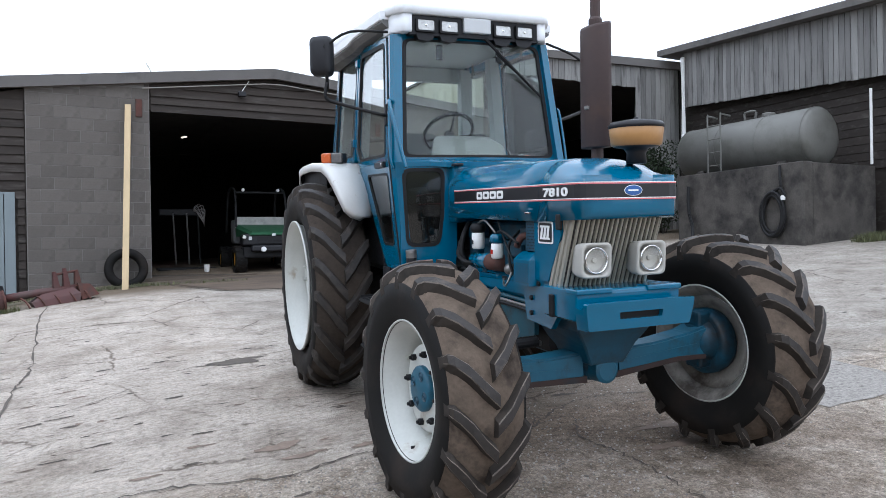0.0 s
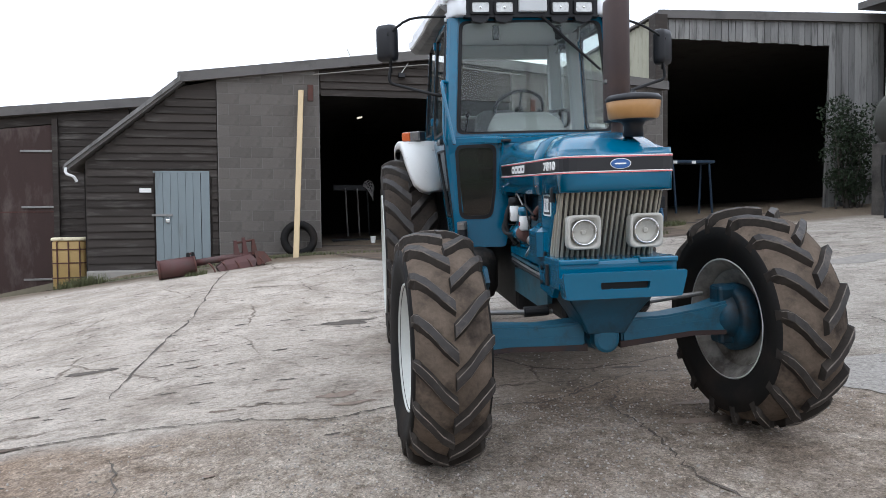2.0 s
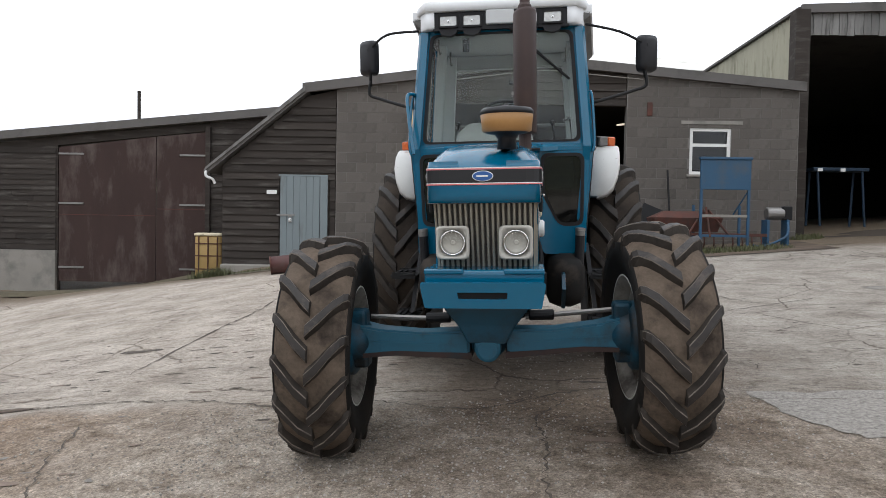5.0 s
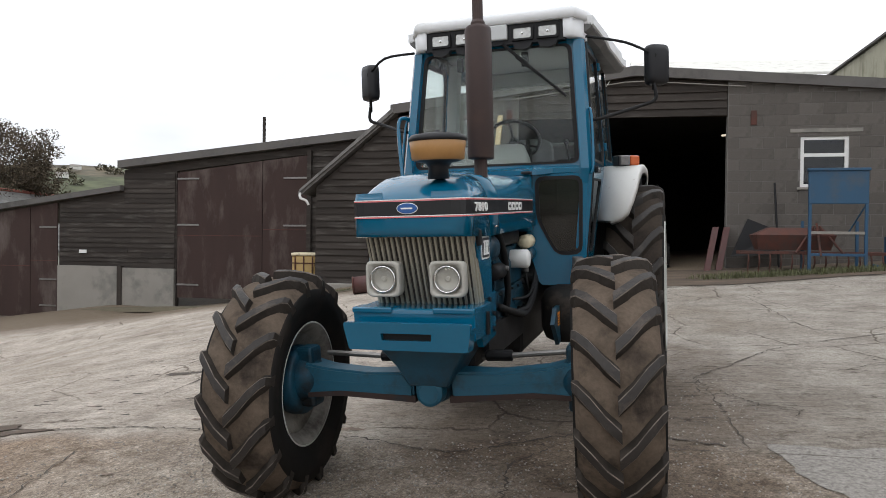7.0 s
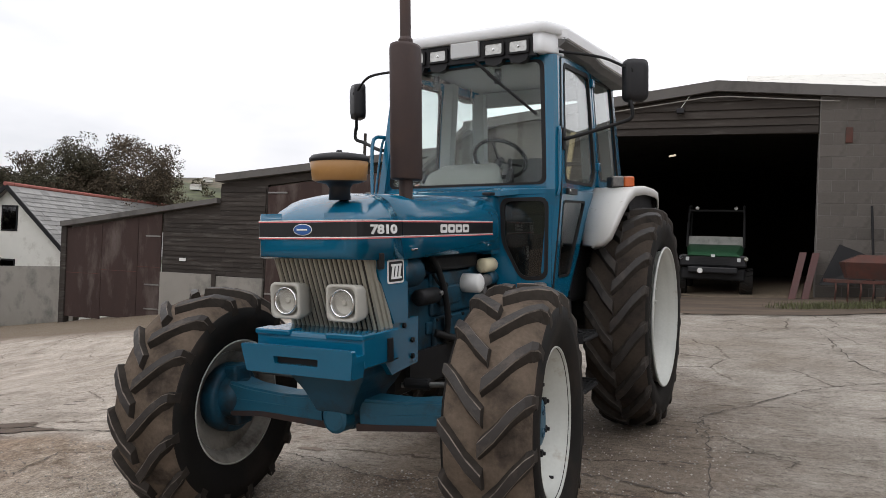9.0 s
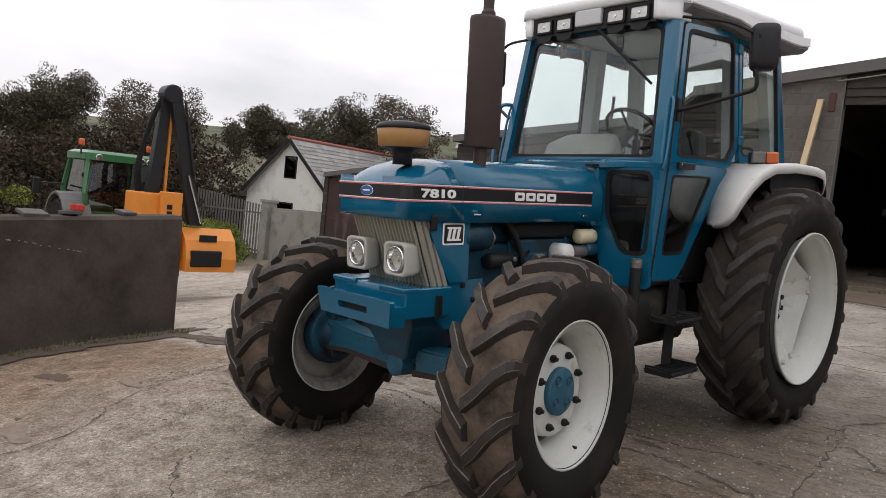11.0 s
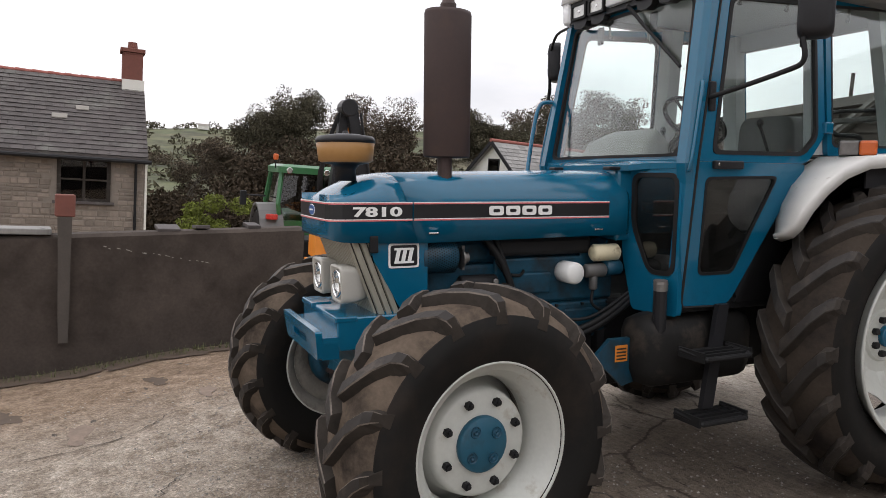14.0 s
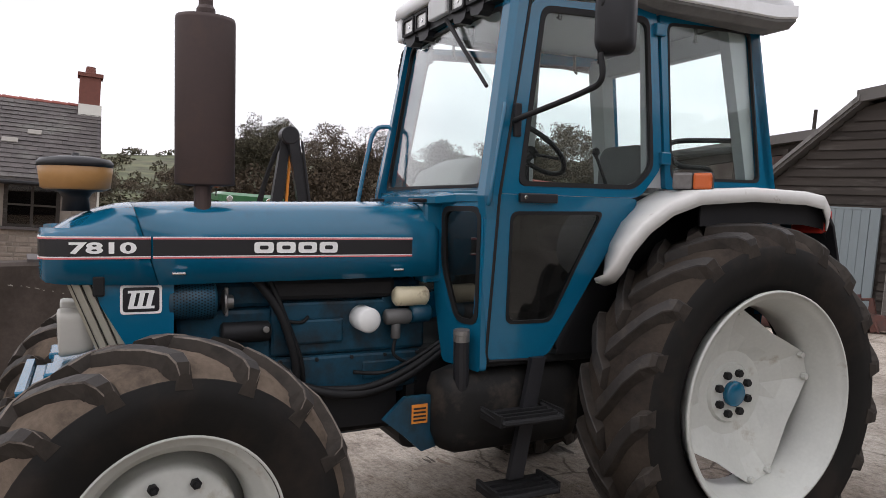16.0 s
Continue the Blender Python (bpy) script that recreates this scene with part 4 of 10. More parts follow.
for k in range(18):
    x = -0.2295 + k * 0.027
    slat(x - 0.0085, x + 0.0085, -0.178, -0.048)
for s in (1, -1):
    for k in range(3):
        bm = B()
        yt, yb = -0.175 + k * 0.034, -0.045 + k * 0.034
        x = s * (0.247 + 0.004 * k)
        loft(bm, [[(x, yt, 1.338), (x + s * 0.011, yt + 0.004, 1.338), (x + s * 0.011, yt + 0.026, 1.338), (x, yt + 0.03, 1.338)],
                  [(x - s * 0.004, yb, 1.0), (x + s * 0.009, yb + 0.004, 1.0), (x + s * 0.009, yb + 0.028, 1.0), (x - s * 0.004, yb + 0.032, 1.0)]])
        part("slat", bm, GRILLE, grille)

# headlamps
for s in (1, -1):
    cx, cz = s * 0.158, 1.139
    bm = B()
    rows = []
    for y, h, r in ((-0.1, 0.066, 0.02), (-0.15, 0.08, 0.026), (-0.205, 0.085, 0.03), (-0.217, 0.082, 0.03), (-0.217, 0.072, 0.03), (-0.208, 0.068, 0.045), (-0.19, 0.062, 0.05)):
        rows.append([(cx + p[0], y + 0.12 * (p[1] * -0.35), cz + p[1]) for p in rounded([(-h, -h), (h, -h), (h, h), (-h, h)], r, 5)])
    loft(bm, rows)
    lamp = part("headlamp", bm, LAMPW, tractor, "cream square headlamp housing with round lens", smooth=True)
    bm = B()
    lathe(bm, [(0.0005, -0.15), (0.012, -0.151), (0.025, -0.155), (0.038, -0.164), (0.048, -0.177), (0.055, -0.192), (0.058, -0.203)], 32, "y", (cx, -0.005, cz))
    part("reflector", bm, REFLECT, lamp, smooth=True)
    bm = B()
    lathe(bm, [(0.0005, -0.219), (0.03, -0.217), (0.05, -0.211), (0.059, -0.203)], 24, "y", (cx, -0.004, cz))
    part("lens", bm, LENS, lamp, smooth=True)
    bm = B()
    lathe(bm, [(0.056, -0.2), (0.0575, -0.212), (0.063, -0.212), (0.0645, -0.198)], 28, "y", (cx, -0.006, cz))
    part("lens_ring", bm, CHROME, lamp, smooth=True)
    bm = B()
    cyl(bm, (cx, 0, cz), 0.013, -0.198, -0.168, "y", 12, 0.003)
    part("bulb", bm, LAMPW, lamp)

# front frame and bumper tray
bm = B()
loft(bm, [[(-0.296, y0, z), (0.296, y0, z), (0.296, 0.05, z), (-0.296, 0.05, z)] for y0, z in ((-0.235, 0.86), (-0.249, 0.875), (-0.252, 0.99), (-0.245, 1.006))])
bmesh.ops.bevel(bm, geom=list(bm.edges), offset=0.006, segments=1, affect="EDGES")
frame_front = part("front_frame", bm, BLUE, tractor)
for s in (1, -1):
    bm = B()
    box(bm, s * 0.1, s * 0.299, -0.262, -0.16, 0.985, 1.012, 0.007)
    part("frame_shelf", bm, BLUE, frame_front)
bm = B()
loft(bm, [[(-0.225, -0.15, 0.86), (0.225, -0.15, 0.86), (0.21, 0.3, 0.86), (-0.21, 0.3, 0.86)], [(-0.215, -0.14, 0.79), (0.215, -0.14, 0.79), (0.2, 0.29, 0.79), (-0.2, 0.29, 0.79)], [(-0.15, -0.1, 0.7), (0.15, -0.1, 0.7), (0.15, 0.26, 0.7), (-0.15, 0.26, 0.7)], [(-0.1, -0.07, 0.6), (0.1, -0.07, 0.6), (0.1, 0.2, 0.6), (-0.1, 0.2, 0.6)]])
bmesh.ops.bevel(bm, geom=list(bm.edges), offset=0.008, segments=1, affect="EDGES")
part("axle_bolster", bm, BLUE_DULL, tractor)
bm = B()
ring_panel(bm, rounded([(-0.302, 0.955), (0.302, 0.955), (0.302, 0.93), (0.284, 0.828), (-0.284, 0.828), (-0.302, 0.93)], 0.006, 2), rounded([(-0.122, 0.907), (0.122, 0.907), (0.121, 0.9), (0.118, 0.874), (-0.118, 0.874), (-0.121, 0.9)], 0.004, 2), lambda u, v, d: (u, -0.352 + d + 0.12 * (0.955 - v), v), 0.03)
prism(bm, [(-0.283, 0.826), (0.283, 0.826), (0.296, 0.9), (0.296, 0.925), (-0.296, 0.925), (-0.296, 0.9)], "y", -0.315, -0.24)
part("bumper_tray", bm, BLUE, tractor)
# black sheet behind the tray slot paints in its shade
bm = B()
box(bm, -0.126, 0.126, -0.3175, -0.3155, 0.872, 0.912)
part("slot_shade", bm, BLACK, frame_front)
for s in (1, -1):
    bm = B()
    tail = [(0.31, 0.99), (1.1, 0.97), (1.1, 0.93), (0.33, 0.925)] if s < 0 else []
    prism(bm, [(-0.02, 1.015), (0.31, 1.03)] + tail + [(0.3, 0.8), (0.05, 0.78), (-0.02, 0.86)], "x", s * 0.225, s * 0.255)
    rail = part("frame_rail", bm, BLUE, tractor)
    bm = B()
    prism(bm, [(0.28, 0.84), (1.15, 0.82), (1.15, 0.66), (0.5, 0.66), (0.28, 0.71)], "x", s * 0.195, s * 0.222)
    part("sump_plate", bm, TEAL if s < 0 else DARK, tractor, "scuffed teal side plate" if s < 0 else "dark side plate")
    for z, r, mt in ((0.895, 0.011, TEAL), (0.868, 0.009, STEEL), (0.85, 0.012, DARK)) if s < 0 else ():
        bm = B()
        tube(bm, [(s * 0.232, 0.3, z - 0.01), (s * 0.24, 0.6, z), (s * 0.236, 1.15, z + 0.012)], r, 8)
        part("oil_pipe", bm, mt, tractor)
    for y, z in ((-0.03, 0.99), (-0.03, 0.92), (0.16, 1.0), (0.24, 0.92), (0.24, 0.84)):
        bm = B()
        cyl(bm, (0, y, z), 0.014, s * 0.254, s * 0.268, "x", 6, 0.002)
        part("bolt", bm, DARK, rail)
    bm = B()
    box(bm, s * 0.295, s * 0.309, -0.06, -0.02, 0.86, 0.97, 0.004)
    part("side_bracket", bm, DARK, frame_front)

# front axle
bm = B()
for s in (1, -1):
    loft(bm, [[(s * 0.1, 0.03 + 0.085 * c, 0.6 + 0.085 * d) for c, d in ((-1, -0.9), (1, -0.9), (1, 0.8), (-1, 0.8))],
              [(s * 0.35, 0.03 + 0.07 * c, 0.6 + 0.062 * d) for c, d in ((-1, -1), (1, -1), (1, 1), (-1, 1))],
              [(s * 0.58, 0.03 + 0.075 * c, 0.62 + 0.066 * d) for c, d in ((-1, -1), (1, -1), (1, 1), (-1, 1))],
              [(s * 0.7, 0.03 + 0.09 * c, 0.625 + 0.09 * d) for c, d in ((-1, -1), (1, -1), (1, 1), (-1, 1))]])
bmesh.ops.bevel(bm, geom=list(bm.edges), offset=0.012, segments=2, affect="EDGES")
axle = part("front_axle", bm, HUBBLUE, tractor, "blue cast front axle")
axle.matrix_local = Matrix.Translation((0, 0.045, -0.01)) @ Matrix.Translation((0, 0, 0.6)) @ pose(0, 0, 0, 0, -2.0, 1.0) @ Matrix.Translation((0, 0, -0.6))
bm = B()
lathe(bm, [(0.0005, -0.08), (0.05, -0.08), (0.085, -0.06), (0.1, -0.02), (0.11, 0.08), (0.08, 0.16), (0.05, 0.3), (0.0005, 0.3)], 20, "y", (0, 0.03, 0.6))
part("differential", bm, ENGINE, axle, smooth=True)
bm = B()
lathe(bm, [(0.0005, -0.115), (0.05, -0.115), (0.066, -0.105), (0.07, -0.03), (0.07, 0.02)], 24, "y", (0, 0.0, 0.575))
box(bm, -0.068, 0.068, -0.108, 0.0, 0.575, 0.67, 0.008)
part("pivot_boss", bm, HUBBLUE, axle, "rounded axle pivot boss", smooth=False)
for s in (1, -1):
    bm = B()
    loft(bm, [[(s * x, -0.055 + o, z), (s * x, -0.03, z), (s * x, -0.03, z + 0.014), (s * x, -0.055 + o, z + 0.01)] for x, z, o in ((0.11, 0.585, 0.0), (0.3, 0.592, 0.01), (0.5, 0.606, 0.008), (0.66, 0.615, 0.0))])
    part("axle_ridge", bm, HUBBLUE, axle)
    bm = B()
    loft(bm, [[(s * x, y, z0), (s * x, 0.1, z0), (s * x, 0.1, z1), (s * x, y, z1)] for x, y, z0, z1 in ((0.09, -0.06, 0.516, 0.55), (0.3, -0.047, 0.528, 0.556), (0.5, -0.047, 0.542, 0.568), (0.68, -0.062, 0.536, 0.56))])
    part("axle_rib", bm, AXLERUST, axle, "rust-stained lower rib")
for s in (1, -1):
    bm = B()
    tube(bm, [(s * 0.2, 0.2, 0.69), (s * 0.68, 0.2, 0.72)], 0.014, 8)
    tr_ = part("track_rod", bm, STEEL, axle)
    bm = B()
    cyl(bm, (0, 0.2, 0.7), 0.03, s * 0.22, s * 0.36, "x", 12, 0.006)
    part("rod_joint", bm, DARK, tr_)
    bm = B()
    lathe(bm, [(0.0005, s * 0.66), (0.08, s * 0.64), (0.11, s * 0.68), (0.125, s * 0.73), (0.125, s * 0.8), (0.1, s * 0.86), (0.0005, s * 0.86)], 22, "x", (0, 0.03, 0.62))
    part("hub_reduction", bm, ENGINE, axle, smooth=True)
    bm = B()
    lathe(bm, [(0.06, s * 0.735), (0.165, s * 0.735), (0.182, s * 0.75), (0.186, s * 0.8), (0.175, s * 0.84), (0.06, s * 0.85)], 28, "x", (0, 0.05, 0.605))
    part("hub_drum", bm, ENGINE, axle, "oily dark blue hub drum", smooth=True)
    bm = B()
    box(bm, s * 0.66, s * 0.76, -0.03, 0.09, 0.47, 0.79, 0.02)
    part("king_pin_housing", bm, ENGINE, axle)


def tyre_profile(R, W, rim_r):
    """Half cross-section of a carcass under the lugs, from bead to bead."""
    h = W / 2
    return [(rim_r, -h * 0.72), (rim_r + 0.03, -h * 0.86), (rim_r + (R - rim_r) * 0.4, -h * 1.0), (rim_r + (R - rim_r) * 0.65, -h * 0.99), (R - 0.105, -h * 0.94), (R - 0.07, -h * 0.8), (R - 0.046, -h * 0.4), (R - 0.04, 0),
            (R - 0.046, h * 0.4), (R - 0.07, h * 0.8), (R - 0.105, h * 0.94), (rim_r + (R - rim_r) * 0.65, h * 0.99), (rim_r + (R - rim_r) * 0.4, h * 1.0), (rim_r + 0.03, h * 0.86), (rim_r, h * 0.72)]


def build_wheel(name, R, W, rim_r, lugs, s, front):
    """A lugged tyre on a white rim, built round its own centre; s points outwards."""
    wheel = new(name)
    wheel.parent = tractor
    bm = B()
    lathe(bm, tyre_profile(R, W, rim_r), 72, "x")
    tyre = part("tyre", bm, TYREW, wheel, "black rubber carcass dusted with dry mud", smooth=True)
    tyre.data.materials.append(MUD if front else MUDR)
    for f in tyre.data.polygons:
        f.material_index = 1 if math.hypot(f.center.y, f.center.z) > R - 0.09 else 0
    rng = random.Random(int(R * 1000) + s)
    h = W / 2
    for side in (1, -1):
        for k in range(lugs):
            a0 = 2 * math.pi * (k + (0.5 if side > 0 else 0.0)) / lugs
            bm = B()
            rows = []
            wb, wt, ch = 0.108 * R / 0.62, 0.06 * R / 0.62, 0.005
            for u, back, top, drop in ((-0.03, 0.0, R, 0.0), (0.3, 0.11, R - 0.003, 0.0), (0.6, 0.24, R - 0.013, 0.0), (0.86, 0.335, R - 0.032, 0.0), (0.97, 0.365, R - 0.052, 0.0), (1.0, 0.375, R - 0.085, 0.0)):
                a = a0 - back * 0.9
                x = side * u * h
                base = R - 0.06 if u < 0.5 else (R - 0.08 if u < 0.9 else R - 0.135)
                if top - ch < base:
                    base = top - ch - 0.004
                j = rng.uniform(-0.004, 0.003)
                row = []
                slim = 1.0 if u < 0.7 else (0.9 if u < 0.9 else (0.78 if u < 0.99 else 0.6))
                for off, rad in ((-wb / 2, base), (-wt / 2, top + j - ch), (-wt / 2 + ch, top + j), (wt / 2 - ch, top + j), (wt / 2, top + j - ch), (wb / 2, base)):
                    aa = a + slim * off / R
                    row.append((x, -rad * math.sin(aa), rad * math.cos(aa)))
                rows.append(row)
            loft(bm, rows)
            lug = part("lug", bm, LUGSIDE, tyre)
            lug.data.materials.append(TYRE if front else TYRER)
            # pale chamfer colour paints the sky light along worn lug edges
            lug.data.materials.append(LUGEDGE)
            for f in lug.data.polygons:
                c_ = f.center
                out_ = Vector((0, c_.y, c_.z)).normalized()
                flat = Vector((0, f.normal.y, f.normal.z))
                lean = flat.normalized().dot(out_) if flat.length > 0.2 else 0.0
                if lean > 0.5:
                    f.material_index = 1 if lean > 0.93 or not front else 2
    if front:
        o = s * (h - 0.03)
        bm = B()
        prof = [(rim_r + 0.022, o), (rim_r + 0.024, o - s * 0.012), (rim_r - 0.002, o - s * 0.016), (rim_r - 0.01, o - s * 0.05), (rim_r - 0.035, o - s * 0.075), (rim_r - 0.05, -s * 0.02), (rim_r - 0.035, -s * (h - 0.1)), (rim_r - 0.008, -s * (h - 0.06)), (rim_r + 0.022, -s * (h - 0.03))]
        lathe(bm, prof + [(r - 0.009, x) for r, x in prof[::-1]], 56, "x", closed=True)
        rim = part("rim", bm, RIM, wheel, "white painted rim, inside coloured for dirt and shade", smooth=True)
        rim.data.materials.append(RIMDARK)
        # inner barrel faces take the dirty, shade-darkened colour
        for f in rim.data.polygons:
            if f.center.x * s < -0.03 and f.normal.dot(Vector((0, f.center.y, f.center.z))) < 0:
                f.material_index = 1
        bm = B()
        d = s * 0.048
        lathe(bm, [(0.0005, d + s * 0.012), (0.19, d + s * 0.012), (0.205, d + s * 0.005), (0.212, d - s * 0.03), (0.225, d - s * 0.1), (rim_r - 0.045, d - s * 0.125), (rim_r - 0.045, d - s * 0.137), (0.2, d - s * 0.1), (0.0005, d - s * 0.02)], 48, "x")
        disc = part("wheel_disc", bm, RIM, wheel, smooth=True)
        disc.data.materials.append(RIMDARK)
        for f in disc.data.polygons:
            if f.normal.x * s < -0.2:
                f.material_index = 1
        bm = B()
        cyl(bm, (0, 0, 0), 0.108, d, d + s * 0.04, "x", 32, 0.008)
        cap = part("hub_cap", bm, HUBBLUE, wheel, "round blue hub cap", smooth=True)
        for k in range(4):
            bm = B()
            a = k * math.pi / 2 + 0.5
            lathe(bm, [(0.0005, d + s * 0.041), (0.008, d + s * 0.045), (0.011, d + s * 0.041), (0.018, d + s * 0.041), (0.021, d + s * 0.045), (0.024, d + s * 0.038)], 16, "x", (0, 0.068 * math.cos(a), 0.068 * math.sin(a)))
            part("plug", bm, BLUE_DULL, cap)
        for k in range(8):
            a = 2 * math.pi * (k + 0.3) / 8
            bm = B()
            cyl(bm, (0, 0.165 * math.cos(a), 0.165 * math.sin(a)), 0.017, d + s * 0.01, d + s * 0.034, "x", 6, 0.003)
            cyl(bm, (0, 0.165 * math.cos(a), 0.165 * math.sin(a)), 0.009, d + s * 0.03, d + s * 0.045, "x", 8, 0.002)
            part("wheel_nut", bm, DARK, wheel)
    else:
        o = s * (h + 0.006)
        bm = B()
        prof = [(rim_r + 0.02, o), (rim_r + 0.022, o - s * 0.014), (rim_r - 0.004, o - s * 0.018), (rim_r - 0.01, o - s * 0.06), (rim_r - 0.03, o - s * 0.085), (rim_r - 0.04, o - s * 0.12), (rim_r - 0.056, o - s * 0.15), (rim_r - 0.056, -s * 0.06), (rim_r - 0.02, -s * (h - 0.14)), (rim_r + 0.02, -s * (h - 0.1))]
        lathe(bm, prof + [(r - 0.01, x) for r, x in prof[::-1]], 64, "x", closed=True)
        rim = part("rim", bm, RIM, wheel, "wide white painted rim", smooth=True)
        bm = B()
        d = -s * 0.052
        pts = []
        for k in range(4):
            for aa, rr in ((-9, rim_r - 0.065), (9, rim_r - 0.065), (27, rim_r - 0.135), (45, rim_r - 0.16), (63, rim_r - 0.135)):
                a = radians(90 * k + aa + 13)
                pts.append((rr * math.cos(a), rr * math.sin(a)))
        n = len(pts)
        def ringp(f, x):
            return [(x, f * u, f * v) for u, v in pts]
        def circ(r, x):
            return [(x, r * u / math.hypot(u, v), r * v / math.hypot(u, v)) for u, v in pts]
        loft(bm, [ringp(1, d + s * 0.098), ringp(1, d + s * 0.11), ringp(0.75, d + s * 0.06), circ(0.2, d + s * 0.022), circ(0.145, d + s * 0.02), circ(0.135, d + s * 0.034), circ(0.04, d + s * 0.036)], caps=False)
        disc = part("wheel_disc", bm, RIM, wheel, "four-cornered white wheel centre")
        for k in range(4):
            for aa in (-8, 8):
                a = radians(90 * k + aa + 13)
                r_ = rim_r - 0.085
                bm = B()
                cyl(bm, (0, r_ * math.cos(a), r_ * math.sin(a)), 0.016, d + s * 0.1, d + s * 0.125, "x", 6, 0.002)
                part("rim_bolt", bm, RIM, wheel)
            a = radians(90 * k + 13)
            bm = B()
            box(bm, -0.03, 0.03, -0.055, 0.055, rim_r - 0.085, rim_r - 0.045, 0.004, Matrix.Rotation(a - math.pi / 2, 4, "X"))
            part("rim_lug", bm, RIM, rim)
        bm = B()
        cyl(bm, (0, 0, 0), 0.06, d + s * 0.03, d + s * 0.065, "x", 24, 0.006)
        part("hub_cap", bm, BLUE, wheel, "small blue hub cap", smooth=True)
        for k in range(8):
            a = 2 * math.pi * (k + 0.5) / 8
            bm = B()
            cyl(bm, (0, 0.098 * math.cos(a), 0.098 * math.sin(a)), 0.019, d + s * 0.03, d + s * 0.06, "x", 6, 0.003)
            part("wheel_nut", bm, DARK, wheel)
    bm = B()
    cyl(bm, (0, 0.06, -(rim_r - 0.03)), 0.007, s * (h - 0.12), s * (h - 0.07), "x", 8, 0.001)
    part("valve", bm, BLACK, wheel)
    return wheel


for s in (1, -1):
    w = build_wheel("front_wheel", 0.61, 0.375, 0.309, 16, s, True)
    w.matrix_local = pose(s * 0.877, 0.087 + 0.022 * s, 0.586 + 0.033 * s, 7 * s, -1.3 * s, 5.0 + s)
    w = build_wheel("rear_wheel", 0.812, 0.418, 0.489, 19, s, False)
    w.matrix_local = pose(s * 0.862, 2.6, 0.806, 4 * s, 0, 0)

# air cleaner and exhaust
bm = B()
lathe(bm, [(0.0005, 1.6), (0.05, 1.6), (0.046, 1.65), (0.06, 1.672), (0.1, 1.679), (0.115, 1.686)], 28, "z", (0.114, -0.156, 0))
ac = part("air_precleaner", bm, BLACKP, tractor, "black stem and base of the air precleaner", smooth=True)
bm = B()
lathe(bm, [(0.108, 1.682), (0.122, 1.689), (0.131, 1.768), (0.127, 1.773)], 32, "z", (0.114, -0.156, 0))
part("amber_bowl", bm, AMBER, ac, "amber tinted bowl", smooth=True)
bm = B()
lathe(bm, [(0.118, 1.765), (0.134, 1.77), (0.135, 1.785), (0.122, 1.799), (0.06, 1.809), (0.015, 1.811), (0.012, 1.823), (0.0005, 1.825)], 32, "z", (0.114, -0.156, 0))
part("lid", bm, BLACKP, ac, "dusty black lid", smooth=True)

bm = B()
rows = []
for z, f in ((1.71, 0.5), (1.715, 0.97), (1.72, 1.0), (2.362, 1.0), (2.377, 0.97), (2.384, 0.3)):
    rows.append([(0.196 + 0.064 * f * math.cos(a), 0.31 + 0.117 * f * math.sin(a), z + (0.008 * math.cos(a) if z > 2 else 0)) for a in [2 * math.pi * k / 32 for k in range(32)]])
loft(bm, rows)
mu = part("muffler", bm, MUFFLER, tractor, "oval dark rusty exhaust silencer", smooth=True)
bm = B()
tube(bm, [(0.196, 0.3, 1.58), (0.196, 0.3, 1.72)], 0.034, 16)
part("down_pipe", bm, MUFFLER, mu)
bm = B()
tube(bm, [(0.196, 0.31, 2.37), (0.196, 0.31, 2.41), (0.196, 0.31, 2.425), (0.196, 0.31, 2.98)], [0.037, 0.037, 0.028, 0.028], 16)
part("tail_pipe", bm, MUFFLER, mu)
bm = B()
box(bm, 0.12, 0.137, 0.28, 0.31, 1.92, 1.94, 0.002)
part("clamp", bm, STEEL, mu)

# engine and driveline
bm = B()
box(bm, -0.17, 0.17, 0.2, 1.25, 0.78, 1.2, 0.02)
box(bm, -0.14, 0.14, 0.15, 1.3, 1.2, 1.31, 0.02)
engine = part("engine_block", bm, ENGINE, tractor, "oily dark blue engine block")
bm = B()
box(bm, -0.2, 0.2, 1.2, 2.9, 0.5, 1.0, 0.05)
lathe(bm, [(0.0005, -0.72), (0.12, -0.72), (0.15, -0.5), (0.2, -0.2), (0.2, 0.2), (0.15, 0.5), (0.12, 0.72), (0.0005, 0.72)], 20, "x", (0, 2.74, 0.8))
part("gearbox", bm, DARK, tractor, "dark gearbox and rear axle housing")
bm = B()
box(bm, -0.15, 0.15, 0.2, 1.2, 0.6, 0.8, 0.05)
part("sump", bm, DARK, tractor)
bm = B()
tube(bm, [(0, 0.3, 0.6), (0, 1.4, 0.62)], 0.05, 12)
part("drive_shaft_cover", bm, BLUE_DULL, tractor)
bm = B()
box(bm, 0.15, 0.215, 0.56, 1.14, 1.235, 1.325, 0.02)
part("exhaust_manifold", bm, DARK, engine)
rng = random.Random(5)
for k in range(14):
    bm = B()
    y0 = rng.uniform(0.25, 1.1)
    z0 = rng.uniform(0.75, 1.22)
    l_ = rng.uniform(0.05, 0.16)
    box(bm, 0.165, rng.uniform(0.176, 0.19), y0, y0 + l_, z0, z0 + rng.uniform(0.04, 0.13), 0.01)
    part("engine_casting", bm, ENGINE, engine)
for k in range(14):
    bm = B()
    y0 = rng.uniform(0.25, 1.05)
    z0 = rng.uniform(0.8, 1.22)
    box(bm, -0.165, -rng.uniform(0.19, 0.235), y0, y0 + rng.uniform(0.05, 0.16), z0, z0 + rng.uniform(0.04, 0.13), 0.01)
    part("engine_casting", bm, ENGINE, engine)
bm = B()
cyl(bm, (0, 0.985, 1.146), 0.056, 0.17, 0.305, "x", 24, 0.012)
part("oil_filter", bm, PVC, engine, "clean white oil filter", smooth=True)
bm = B()
